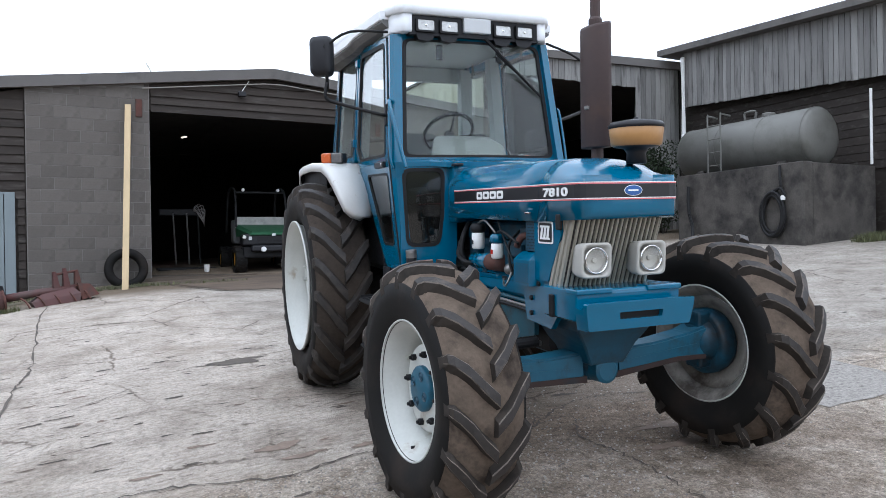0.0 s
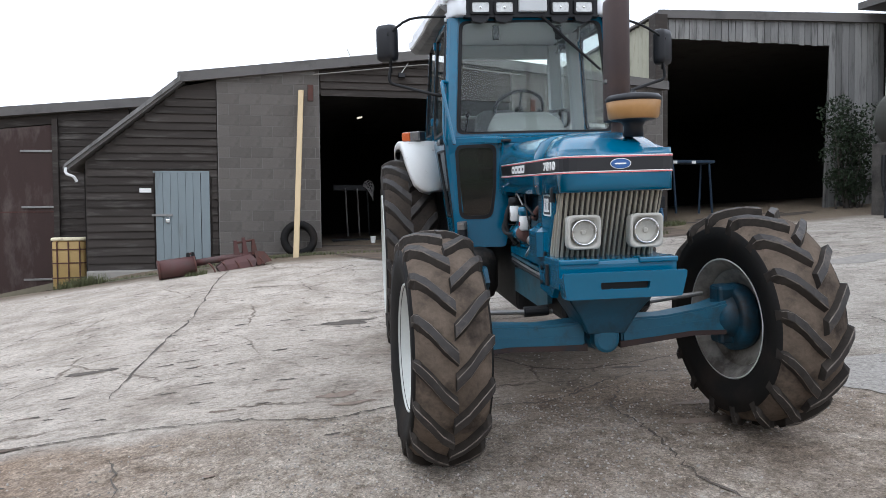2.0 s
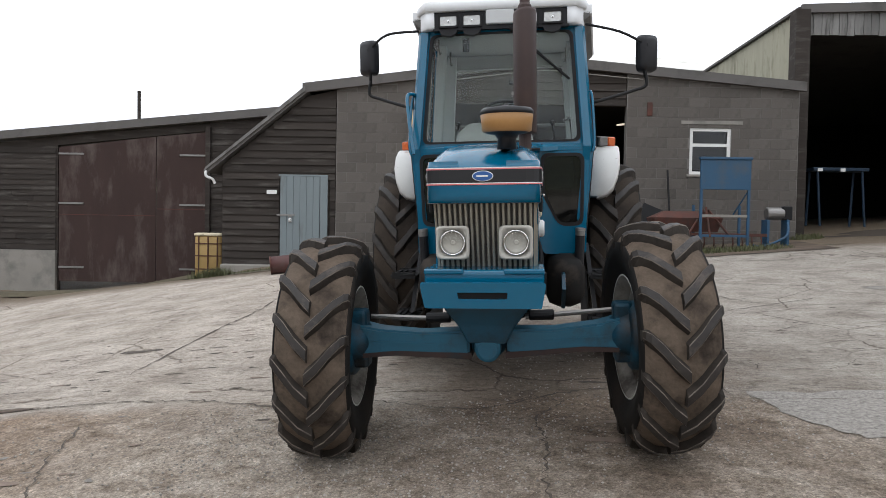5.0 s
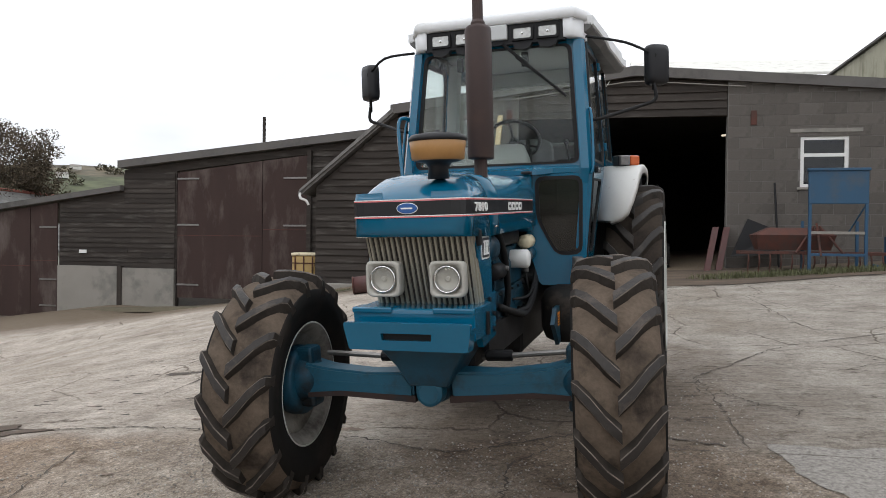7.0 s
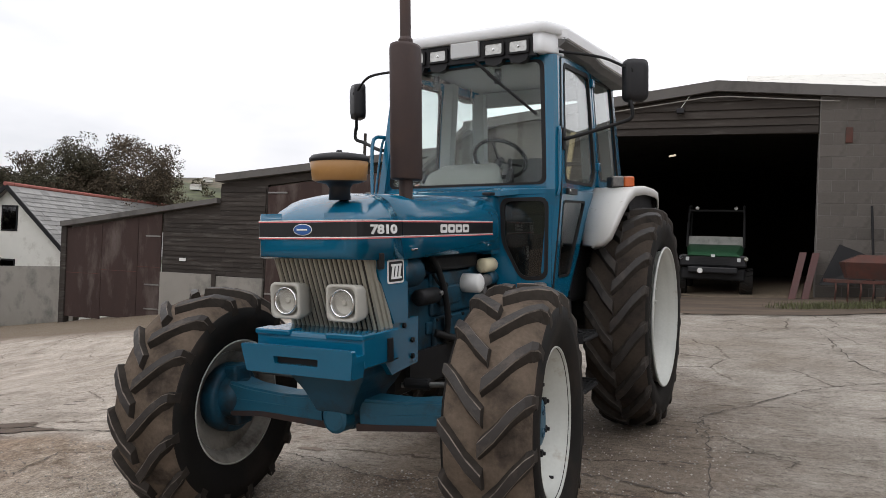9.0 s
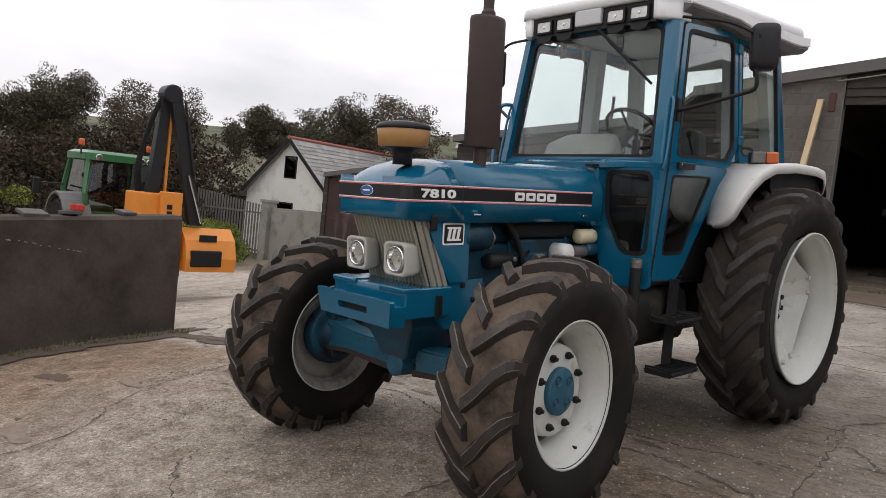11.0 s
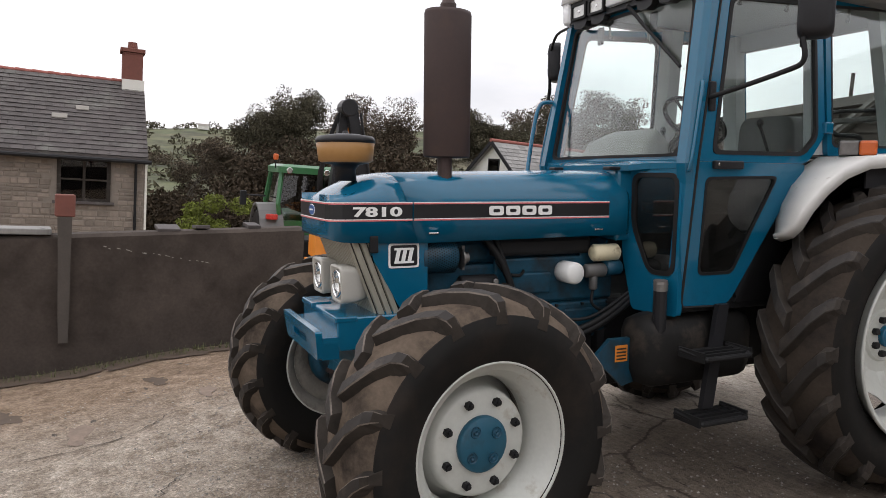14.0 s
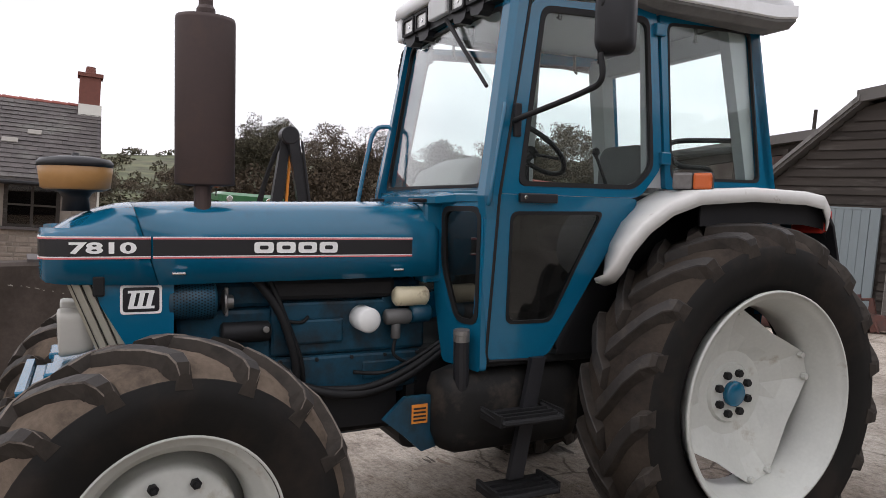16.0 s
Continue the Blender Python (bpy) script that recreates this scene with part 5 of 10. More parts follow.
cyl(bm, (0.245, 0, 1.241), 0.045, 1.12, 1.285, "y", 20, 0.014)
part("fuel_filter", bm, CREAMF, engine, "cream coloured scuffed filter", smooth=True)
bm = B()
cyl(bm, (0.25, 0, 1.15), 0.036, 1.075, 1.2, "y", 14, 0.01)
cyl(bm, (0.25, 0, 0), 0.022, 1.05, 1.13, "z", 12, 0.006)
bmesh.ops.translate(bm, vec=(0, 1.13, 0), verts=[v for v in bm.verts if v.co.y < 0.5])
part("lift_pump", bm, FENDER, engine, "oily grey lift pump", smooth=True)
bm = B()
cyl(bm, (0.245, 0, 1.16), 0.042, 1.2, 1.3, "y", 16, 0.01)
part("pump_body", bm, BLUE_DULL, engine, smooth=True)
bm = B()
lathe(bm, [(0.06, 0.165), (0.078, 0.17), (0.08, 0.34), (0.06, 0.352)], 22, "y", (0.2, 0, 1.25))
fg_ = part("fan_guard", bm, BLUE_DULL, tractor, "perforated blue guard", smooth=True)
bm = B()
for i in range(14):
    for k in range(17):
        a = radians(-62 + 9 * k + 4.5 * (i % 2))
        y = 0.185 + 0.0115 * i
        c_ = Vector((0.2 + 0.0805 * math.cos(a), y, 1.25 + 0.0805 * math.sin(a)))
        t_ = Vector((-math.sin(a), 0, math.cos(a)))
        bm.faces.new([bm.verts.new(c_ + t_ * (0.0036 * math.cos(q)) + Vector((0, 0.0036 * math.sin(q), 0))) for q in [g_ * math.pi / 3 for g_ in range(6)]])
part("perforation", bm, DARK, fg_)
bm = B()
lathe(bm, [(0.0005, 0.375), (0.03, 0.375), (0.05, 0.382), (0.05, 0.39), (0.03, 0.396), (0.028, 0.42), (0.0005, 0.425)], 18, "y", (0.205, 0, 1.238))
box(bm, 0.2, 0.222, 0.385, 0.4, 1.18, 1.3, 0.004)
part("pulley_bracket", bm, STEEL, engine, "rusty steel pulley and bracket")
bm = B()
cyl(bm, (0.22, 0, 1.112), 0.044, 0.37, 0.57, "y", 20, 0.01)
part("alternator", bm, DARK, engine, "dark oily alternator", smooth=True)
bm = B()
cyl(bm, (0, 0.545, 1.125), 0.014, 0.258, 0.275, "x", 8, 0.003)
part("terminal", bm, STEEL, engine)
bm = B()
box(bm, 0.165, 0.19, 0.58, 1.3, 0.99, 1.225, 0.015)
box(bm, 0.165, 0.2, 0.6, 1.28, 0.815, 0.985, 0.015)
box(bm, 0.185, 0.21, 0.66, 0.9, 1.04, 1.15, 0.012)
box(bm, 0.185, 0.207, 0.99, 1.27, 0.86, 0.95, 0.012)
part("engine_flank", bm, ENGINE, engine, "oily blue crankcase side")
for y in (0.62, 0.78, 0.94, 1.1, 1.26):
    for z in (0.832, 0.97):
        bm = B()
        cyl(bm, (0, y, z), 0.009, 0.19, 0.212, "x", 6, 0.002)
        part("crankcase_bolt", bm, DARK, engine)
for pts, r in (([(0.16, 0.47, 1.36), (0.22, 0.51, 1.328), (0.24, 0.61, 1.18), (0.24, 0.675, 0.98), (0.22, 0.68, 0.84)], 0.018), ([(0.16, 0.55, 1.36), (0.21, 0.575, 1.31), (0.225, 0.63, 1.17), (0.225, 0.7, 0.98), (0.2, 0.72, 0.86)], 0.013),
               ([(0.2, 0.6, 0.9), (0.27, 0.79, 0.84), (0.28, 0.93, 0.822), (0.28, 1.07, 0.842), (0.28, 1.22, 0.906), (0.27, 1.37, 0.995)], 0.022), ([(0.22, 0.7, 0.85), (0.28, 0.93, 0.845), (0.285, 1.07, 0.87), (0.285, 1.22, 0.935), (0.27, 1.37, 1.02)], 0.016),
               ([(0.2, 0.95, 0.9), (0.27, 1.07, 0.905), (0.28, 1.22, 0.962), (0.27, 1.37, 1.045)], 0.009), ([(0.2, 0.58, 1.22), (0.22, 0.62, 1.16), (0.22, 0.7, 1.14), (0.2, 0.74, 1.16)], 0.008), ([(0.25, 1.13, 1.05), (0.26, 1.12, 0.98), (0.25, 1.2, 0.93)], 0.008)):
    bm = B()
    tube(bm, smooth_line(pts, 5), r, 8)
    part("hose", bm, BLACK, engine, smooth=True)
bm = B()
box(bm, -0.2, -0.17, 0.32, 1.1, 0.84, 1.02, 0.015)
box(bm, -0.215, -0.17, 0.4, 0.6, 0.86, 0.98, 0.012)
box(bm, -0.21, -0.17, 0.75, 1.0, 0.88, 1.0, 0.012)
part("engine_flank", bm, BLUE, engine)
for y, r, z0, z1, hm in ((0.9, 0.04, 1.145, 1.25, DARK), (0.64, 0.036, 1.1, 1.195, BLUE)):
    bm = B()
    cyl(bm, (-0.26, y, 0), r, z0, z1, "z", 18, 0.01)
    fl_ = part("spin_on_filter", bm, PVC, engine, "white canister filter", smooth=True)
    bm = B()
    cyl(bm, (-0.26, y, 0), r * 1.18, z1 - 0.006, z1 + 0.05, "z", 16, 0.012)
    part("filter_head", bm, hm, engine, smooth=True)
    bm = B()
    box(bm, -0.262 - r, -0.258 - r, y - 0.012, y + 0.012, z0 + 0.03, z0 + 0.055, 0.001)
    part("filter_print", bm, DECAL if hm is DARK else REDL, fl_)
bm = B()
cyl(bm, (-0.24, 0, 1.075), 0.046, 0.78, 1.0, "y", 20, 0.01)
part("starter_motor", bm, BLUE, engine, smooth=True)
bm = B()
cyl(bm, (-0.24, 0, 1.075), 0.05, 0.62, 0.78, "y", 20, 0.012)
part("starter_end", bm, RUST, engine, smooth=True)
bm = B()
cyl(bm, (-0.25, 0, 1.05), 0.032, 0.47, 0.52, "y", 16, 0.006)
part("pulley", bm, STEEL, engine, smooth=True)
bm = B()
box(bm, -0.262, -0.246, 0.15, 0.29, 1.165, 1.33, 0.004)
up_ = part("perforated_guard", bm, BLUE_DULL, tractor, "blue perforated guard plate")
bm = B()
loft(bm, [[(-0.235, 0.17, 0.985), (-0.3, 0.19, 0.985), (-0.3, 0.36, 0.985), (-0.235, 0.37, 0.985)], [(-0.235, 0.17, 1.12), (-0.3, 0.19, 1.12), (-0.3, 0.36, 1.12), (-0.235, 0.37, 1.12)], [(-0.235, 0.18, 1.16), (-0.25, 0.2, 1.16), (-0.25, 0.35, 1.16), (-0.235, 0.36, 1.16)]])
lo_ = part("perforated_guard", bm, BLUE, tractor, "blue perforated guard box")
for pr, x, y0, y1, z0, z1 in ((up_, -0.2625, 0.16, 0.28, 1.18, 1.32), (lo_, -0.3005, 0.205, 0.345, 1.0, 1.11)):
    bm = B()
    for i in range(8):
        for j in range(9):
            y, z = y0 + (y1 - y0) * (i + 0.5 * (j % 2)) / 8, z0 + (z1 - z0) * j / 9
            bm.faces.new([bm.verts.new((x, y + 0.0048 * math.cos(a), z + 0.0048 * math.sin(a))) for a in [k * math.pi / 3 for k in range(6)]])
    part("perforation", bm, DARK, pr)
for pts, r, mt in (([(-0.16, 0.5, 1.28), (-0.25, 0.5, 1.2), (-0.27, 0.46, 1.08), (-0.22, 0.42, 0.94)], 0.008, BLACK), ([(-0.26, 0.64, 1.25), (-0.29, 0.5, 1.26), (-0.27, 0.36, 1.2)], 0.007, BLACK), ([(-0.26, 0.9, 1.3), (-0.28, 0.76, 1.32), (-0.27, 0.64, 1.25)], 0.006, STEEL),
                   ([(-0.2, 1.16, 1.3), (-0.27, 1.12, 1.2), (-0.28, 1.1, 1.08), (-0.22, 1.06, 0.98)], 0.018, BLACK), ([(-0.2, 0.7, 1.33), (-0.26, 0.62, 1.31), (-0.28, 0.44, 1.14), (-0.25, 0.4, 1.04)], 0.005, BLACK), ([(-0.25, 0.47, 1.05), (-0.3, 0.44, 0.98), (-0.28, 0.52, 0.96), (-0.24, 0.6, 0.99)], 0.006, STEEL),
                   ([(-0.24, 0.95, 1.06), (-0.3, 1.0, 1.06), (-0.3, 1.12, 1.1), (-0.25, 1.2, 1.18)], 0.014, BLACK), ([(-0.18, 0.3, 1.22), (-0.24, 0.36, 1.24), (-0.26, 0.4, 1.18)], 0.02, RUST)):
    bm = B()
    tube(bm, smooth_line(pts, 5), r, 6)
    part("hose", bm, mt, engine, smooth=True)

# tanks, steps and brackets under the cab
for s in (1, -1):
    bm = B()
    box(bm, s * 0.31, s * 0.59, 1.22, 1.95, 0.575, 0.95, 0.1)
    part("fuel_tank", bm, TANKP, tractor, "black plastic tank", smooth=True)
    bm = B()
    tube(bm, [(s * 0.545, 1.315, 0.85), (s * 0.553, 1.308, 1.08)], 0.034, 14)
    pipe = part("filler_pipe", bm, BLACKP, tractor)
    bm = B()
    tube(bm, [(s * 0.553, 1.308, 1.08), (s * 0.554, 1.307, 1.105), (s * 0.554, 1.307, 1.112), (s * 0.555, 1.306, 1.13)], [0.035, 0.035, 0.037, 0.035], 14)
    part("cap", bm, STEEL, pipe)
    for z, y0, y1 in ((0.475, 1.36, 1.66), (0.785, 1.37, 1.67)):
        bm = B()
        box(bm, s * 0.62, s * 0.8, y0, y1, z - 0.004, z + 0.004)
        step = part("step", bm, BLACK, tractor, "black steel step")
        bm = B()
        tube(bm, smooth_line([(s * 0.64, y0, z + 0.012), (s * 0.79, y0 + 0.01, z), (s * 0.8, y0 + 0.04, z - 0.004), (s * 0.8, y1 - 0.04, z - 0.004), (s * 0.79, y1 - 0.01, z), (s * 0.64, y1, z + 0.012)], 3), 0.013, 8)
        part("step_rim", bm, BLACK, step)
        for q in (y0, y1):
            bm = B()
            box(bm, s * 0.63, s * 0.8, q - 0.006, q + 0.006, z - 0.02, z + 0.028)
            part("end_plate", bm, BLACK, step)
        for q in (0.68, 0.73, 0.77):
            bm = B()
            box(bm, s * q, s * (q + 0.012), y0 + 0.01, y1 - 0.01, z - 0.002, z + 0.016)
            part("tread_rib", bm, BLACK, step)
    bm = B()
    loft(bm, [[(s * 0.6, 1.62, 1.0), (s * 0.6, 1.69, 1.0), (s * 0.63, 1.69, 1.0), (s * 0.63, 1.62, 1.0)], [(s * 0.66, 1.48, 0.5), (s * 0.66, 1.55, 0.5), (s * 0.69, 1.55, 0.5), (s * 0.69, 1.48, 0.5)]])
    part("step_hanger", bm, BLACKP, tractor)
    bm = B()
    prism(bm, [(1.0, 0.74), (1.1, 0.83), (1.25, 0.83), (1.25, 0.6), (1.18, 0.585), (1.1, 0.66)], "x", s * 0.42, s * 0.445)
    br = part("step_bracket", bm, BLUE_DULL, tractor)
    bm = B()
    box(bm, s * 0.446, s * 0.449, 1.13, 1.205, 0.712, 0.795)
    lab = part("warning_label", bm, FLAIL, br, "small orange warning label")
    for k in range(4):
        bm = B()
        box(bm, s * 0.449, s * 0.4505, 1.138, 1.197, 0.722 + k * 0.017, 0.73 + k * 0.017)
        part("label_bar", bm, DECAL, lab)

# ---- cab ----
def side_x(z):
    return 0.65 - (z - 1.70) * 0.066 if z > 1.7 else 0.65 - (1.70 - z) * 0.085


def flank(s):
    return lambda u, v, d: (s * (side_x(v) - d), u, v)


DOOR_UP = [(1.425, 1.71), (1.585, 2.55), (2.28, 2.6), (2.305, 1.86), (2.17, 1.71)]
DOOR_UP_IN = [(1.507, 1.745), (1.637, 2.525), (2.235, 2.555), (2.252, 1.845), (2.14, 1.748)]
DOOR_LO = [(1.412, 1.0), (1.425, 1.708), (2.17, 1.708), (1.97, 1.4), (1.72, 0.99)]
DOOR_LO_IN = [(1.492, 1.15), (1.478, 1.637), (1.97, 1.645), (1.845, 1.4), (1.725, 1.148)]
for s in (1, -1):
    place = flank(s)
    door = new("door")
    door.parent = tractor
    tagged(door, "glazed blue cab door")
    bm = B()
    ring_panel(bm, rounded(DOOR_UP, [0.01, 0.06, 0.05, 0.05, 0.05]), rounded(DOOR_UP_IN, [0.04, 0.05, 0.05, 0.05, 0.05]), place, 0.035)
    part("door_frame", bm, BLUE, door)
    bm = B()
    ring_panel(bm, rounded(DOOR_LO, [0.02, 0.01, 0.05, 0.05, 0.05]), rounded(DOOR_LO_IN, [0.04, 0.04, 0.04, 0.04, 0.05]), place, 0.035)
    part("door_skin", bm, BLUE, door)
    for nm, lp, rad, m_ in (("window", DOOR_UP_IN, 0.05, GLASS), ("lower_window", DOOR_LO_IN, 0.04, GLASSD)):
        c = Vector((sum(p[0] for p in lp) / 5, sum(p[1] for p in lp) / 5))
        ins = [tuple(c + (Vector(p) - c) * 0.94) for p in lp]
        bm = B()
        ring_panel(bm, rounded(lp, rad), rounded(ins, rad * 0.9), lambda u, v, d, s=s: (s * (side_x(v) + 0.003 - d), u, v), 0.02)
        seal = part(nm + "_seal", bm, BLACK, door)
        bm = B()
        sheet(bm, rounded(ins, rad), lambda u, v, d, s=s: (s * (side_x(v) - 0.008 - d), u, v), 0.005)
        g = part(nm, bm, m_, door)
        g.visible_shadow = False
    bm = B()
    tube(bm, [(s * (side_x(z) + 0.0005), y, z) for y, z in ((1.72, 0.985), (1.42, 0.993), (1.407, 1.02), (1.413, 1.4), (1.419, 1.7), (1.5, 2.12), (1.579, 2.54))], 0.007, 6)
    part("door_gasket", bm, BLACK, door)
    bm = B()
    box(bm, s * 0.648, s * 0.672, 1.51, 1.7, 1.675, 1.715, 0.006)
    hd = part("door_handle", bm, BLACKP, door)
    bm = B()
    cyl(bm, (0, 1.535, 1.697), 0.009, s * 0.67, s * 0.677, "x", 10, 0.002)
    part("lock", bm, CHROME, hd)
    for z, y in ((2.5, 2.29), (1.9, 2.315)):
        bm = B()
        box(bm, s * (side_x(z) - 0.005), s * (side_x(z) + 0.022), y - 0.03, y + 0.03, z - 0.03, z + 0.03, 0.006)
        part("hinge", bm, BLUE, door)
    # rear quarter window
    RQ = [(2.325, 1.755), (2.32, 1.95), (2.3, 2.61), (2.96, 2.63), (3.075, 1.755)]
    RQI = [(2.358, 1.8), (2.355, 1.95), (2.345, 2.545), (2.9, 2.575), (2.96, 1.808)]
    bm = B()
    ring_panel(bm, rounded(RQ, 0.02), rounded(RQI, 0.04), place, 0.05)
    part("rear_quarter_frame", bm, BLUE, tractor)
    bm = B()
    sheet(bm, rounded(RQI, 0.04), lambda u, v, d, s=s: (s * (side_x(v) - 0.012 - d), u, v), 0.005)
    g = part("quarter_window", bm, GLASS, tractor)
    g.visible_shadow = False
    bm = B()
    c = Vector((2.64, 2.2))
    ring_panel(bm, rounded(RQI, 0.04), rounded([tuple(c + (Vector(p) - c) * 0.965) for p in RQI], 0.04), lambda u, v, d, s=s: (s * (side_x(v) + 0.002 - d), u, v), 0.016)
    part("quarter_seal", bm, BLACK, tractor)
    # front pillar
    bm = B()
    rows = []
    for z, yf, yb in ((0.955, 1.372, 1.403), (1.3, 1.372, 1.408), (1.6, 1.372, 1.414), (1.7, 1.352, 1.414), (2.1, 1.418, 1.492), (2.55, 1.49, 1.579)):
        x = side_x(z)
        xi = x - 0.072
        rows.append([(s * x, yb, z), (s * x, yf + 0.035, z), (s * (x - 0.02), yf + 0.005, z), (s * xi, yf, z), (s * xi, yb, z)])
    loft(bm, rows)
    part("front_pillar", bm, BLUE, tractor)
    bm = B()
    tube(bm, smooth_line([(s * 0.64, 1.37, 1.66), (s * 0.656, 1.378, 1.74), (s * 0.643, 1.43, 2.03), (s * 0.628, 1.445, 2.09)], 4), 0.009, 8)
    part("grab_handle", bm, BLUE, tractor, smooth=True)
    # lower front corner panel with its window
    P0, P1 = Vector((0.22, 1.332)), Vector((0.6, 1.373))
    def corner(u, v, d, s=s, P0=P0, P1=P1):
        p = P0.lerp(P1, u / 0.382)
        nrm = Vector((-(P1 - P0).y, (P1 - P0).x)).normalized()
        p = p + nrm * d
        return (s * p.x, p.y, v)
    CO = [(0.0, 1.24), (0.0, 1.72), (0.382, 1.72), (0.382, 0.95), (0.084, 0.945)] if s > 0 else [(0.0, 1.1), (0.0, 1.72), (0.382, 1.72), (0.382, 0.95), (0.023, 0.945)]
    CI = [(0.065, 1.38), (0.06, 1.655), (0.368, 1.655), (0.36, 1.145), (0.19, 1.14)] if s > 0 else [(0.085, 1.35), (0.075, 1.662), (0.366, 1.662), (0.345, 1.145), (0.115, 1.145)]
    bm = B()
    ring_panel(bm, rounded(CO, [0.05, 0.02, 0.02, 0.02, 0.03]), rounded(CI, [0.06, 0.06, 0.06, 0.06, 0.06]), corner, 0.035)
    part("corner_panel", bm, BLUE, tractor)
    c = Vector((0.22, 1.41))
    ins = [(c.x + (p[0] - c.x) * 0.84, c.y + (p[1] - c.y) * 0.91) for p in CI]
    bm = B()
    ring_panel(bm, rounded(CI, 0.06), rounded(ins, 0.05), lambda u, v, d: corner(u, v, d - 0.004), 0.02)
    part("corner_seal", bm, BLACK, tractor)
    bm = B()
    sheet(bm, rounded(ins, 0.05), lambda u, v, d: corner(u, v, d + 0.006), 0.005)
    g = part("corner_window", bm, GLASSD, tractor)
    g.visible_shadow = False
    # rear post and inner wheel box
    bm = B()
    prism(bm, [(1.76, 1.0), (1.97, 1.38), (2.18, 1.71), (3.03, 1.75), (3.03, 1.0)], "x", s * 0.56, s * 0.6)
    part("wheel_box", bm, DARK, tractor)

# windscreen and cowl
def front(u, v, d):
    k = (v - 1.72) / 0.83
    return (u, 1.35 + 0.128 * k + d + 0.05 * (u / 0.58) ** 2, v)


SO = [(-0.582, 1.7), (0.582, 1.7), (0.53, 2.56), (-0.53, 2.56)]
SI = [(-0.564, 1.736), (0.564, 1.736), (0.51, 2.53), (-0.51, 2.53)]


def dense(lp, n=7):
    out = []
    for a, b in zip(lp, lp[1:] + lp[:1]):
        for k in range(n):
            out.append(tuple(Vector(a).lerp(Vector(b), k / n)))
    return out


bm = B()
ring_panel(bm, dense(rounded(SO, 0.02), 2), dense(rounded(SI, 0.05), 2), front, 0.04)
part("windscreen_frame", bm, BLUE, tractor)
bm = B()
ring_panel(bm, dense(rounded(SI, 0.05), 2), dense(rounded([(x * 0.955, 1.736 + (z - 1.736) * 0.965 + 0.014) for x, z in SI], 0.05), 2), lambda u, v, d: front(u, v, d - 0.006), 0.02)
part("windscreen_seal", bm, BLACK, tractor)
bm = B()
rows = []
for k in range(37):
    u = -1 + 2 * k / 36
    rows.append([front(u * 0.565, 1.745, 0.004), front(u * 0.509, 2.527, 0.004), front(u * 0.509, 2.527, 0.009), front(u * 0.565, 1.745, 0.009)])
loft(bm, rows)
g = part("windscreen", bm, GLASS, tractor)
g.visible_shadow = False
bm = B()
rows = []
for x in (-0.6, -0.52, -0.4, -0.3, -0.26, 0.26, 0.3, 0.4, 0.52, 0.6):
    yb = 1.35 + 0.05 * (x / 0.58) ** 2
    yf = yb - 0.03 if abs(x) > 0.35 else (1.25 if abs(x) < 0.28 else 1.29)
    zf = 1.705 if abs(x) > 0.35 else 1.695
    rows.append([(x, yb, 1.722), (x, yb - 0.012, 1.722), (x, yf, zf), (x, yf, zf - 0.03), (x, yb, 1.66)])
loft(bm, rows)
box(bm, -0.27, 0.27, 1.25, 1.38, 1.3, 1.67, 0.02)
cowl = part("cowl", bm, BLUE, tractor)
for s in (1, -1):
    bm = B()
    box(bm, s * 0.22, s * 0.28, 1.19, 1.26, 1.668, 1.685, 0.005)
    part("hinge_cover", bm, BLACKP, cowl)
bm = B()
box(bm, -0.57, 0.57, 1.38, 3.0, 0.96, 1.0, 0.01)
part("cab_floor", bm, DARK, tractor)

# roof
def roof_ring(z, inset, lift=0.0):
    f = 1 - inset
    pts = rounded([(-0.55 * f, 1.415 + 0.55 * inset), (0.55 * f, 1.415 + 0.55 * inset), (0.63 * f, 1.6), (0.745 * f, 2.95), (0.69 * f, 3.11 - 0.5 * inset), (-0.69 * f, 3.11 - 0.5 * inset), (-0.745 * f, 2.95), (-0.63 * f, 1.6)], 0.035, 4)
    return [(p[0], p[1], z + 0.018 - 0.004 * (p[1] - 1.4) + lift) for p in pts]


bm = B()
loft(bm, [roof_ring(2.655, 0.03), roof_ring(2.66, 0.0), roof_ring(2.71, 0.006), roof_ring(2.728, 0.022), roof_ring(2.746, 0.12), roof_ring(2.754, 0.3), roof_ring(2.757, 0.7)])
roof = part("roof", bm, ROOFW, tractor, "white cab roof, slightly weathered", smooth=True)
bm = B()
loft(bm, [roof_ring(2.615, 0.06), roof_ring(2.65, 0.06)])
part("headlining", bm, LINING, roof)
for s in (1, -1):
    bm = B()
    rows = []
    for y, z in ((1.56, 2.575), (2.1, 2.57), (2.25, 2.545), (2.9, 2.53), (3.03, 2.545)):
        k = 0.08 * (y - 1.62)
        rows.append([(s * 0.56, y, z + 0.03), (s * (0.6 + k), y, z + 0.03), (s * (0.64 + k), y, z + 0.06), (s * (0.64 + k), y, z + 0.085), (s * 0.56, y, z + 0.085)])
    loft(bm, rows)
    # gutter grey carries the shade below the roof edge
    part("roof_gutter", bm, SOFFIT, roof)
    bm = B()
    loft(bm, [[(p[4][0], p[0][1], p[4][2] + 0.002), (p[3][0] + s * 0.004, p[0][1], p[3][2] - 0.012), (p[3][0] + s * 0.014, p[0][1], p[3][2] - 0.006), (p[3][0] + s * 0.012, p[0][1], p[3][2] + 0.05), (p[4][0], p[0][1], p[3][2] + 0.05)] for p in rows])
    part("roof_fascia", bm, ROOFW, roof)
bm = B()
prism(bm, [(-0.48, 2.545), (0.48, 2.545), (0.49, 2.676), (-0.49, 2.676)], "y", 1.445, 1.56)
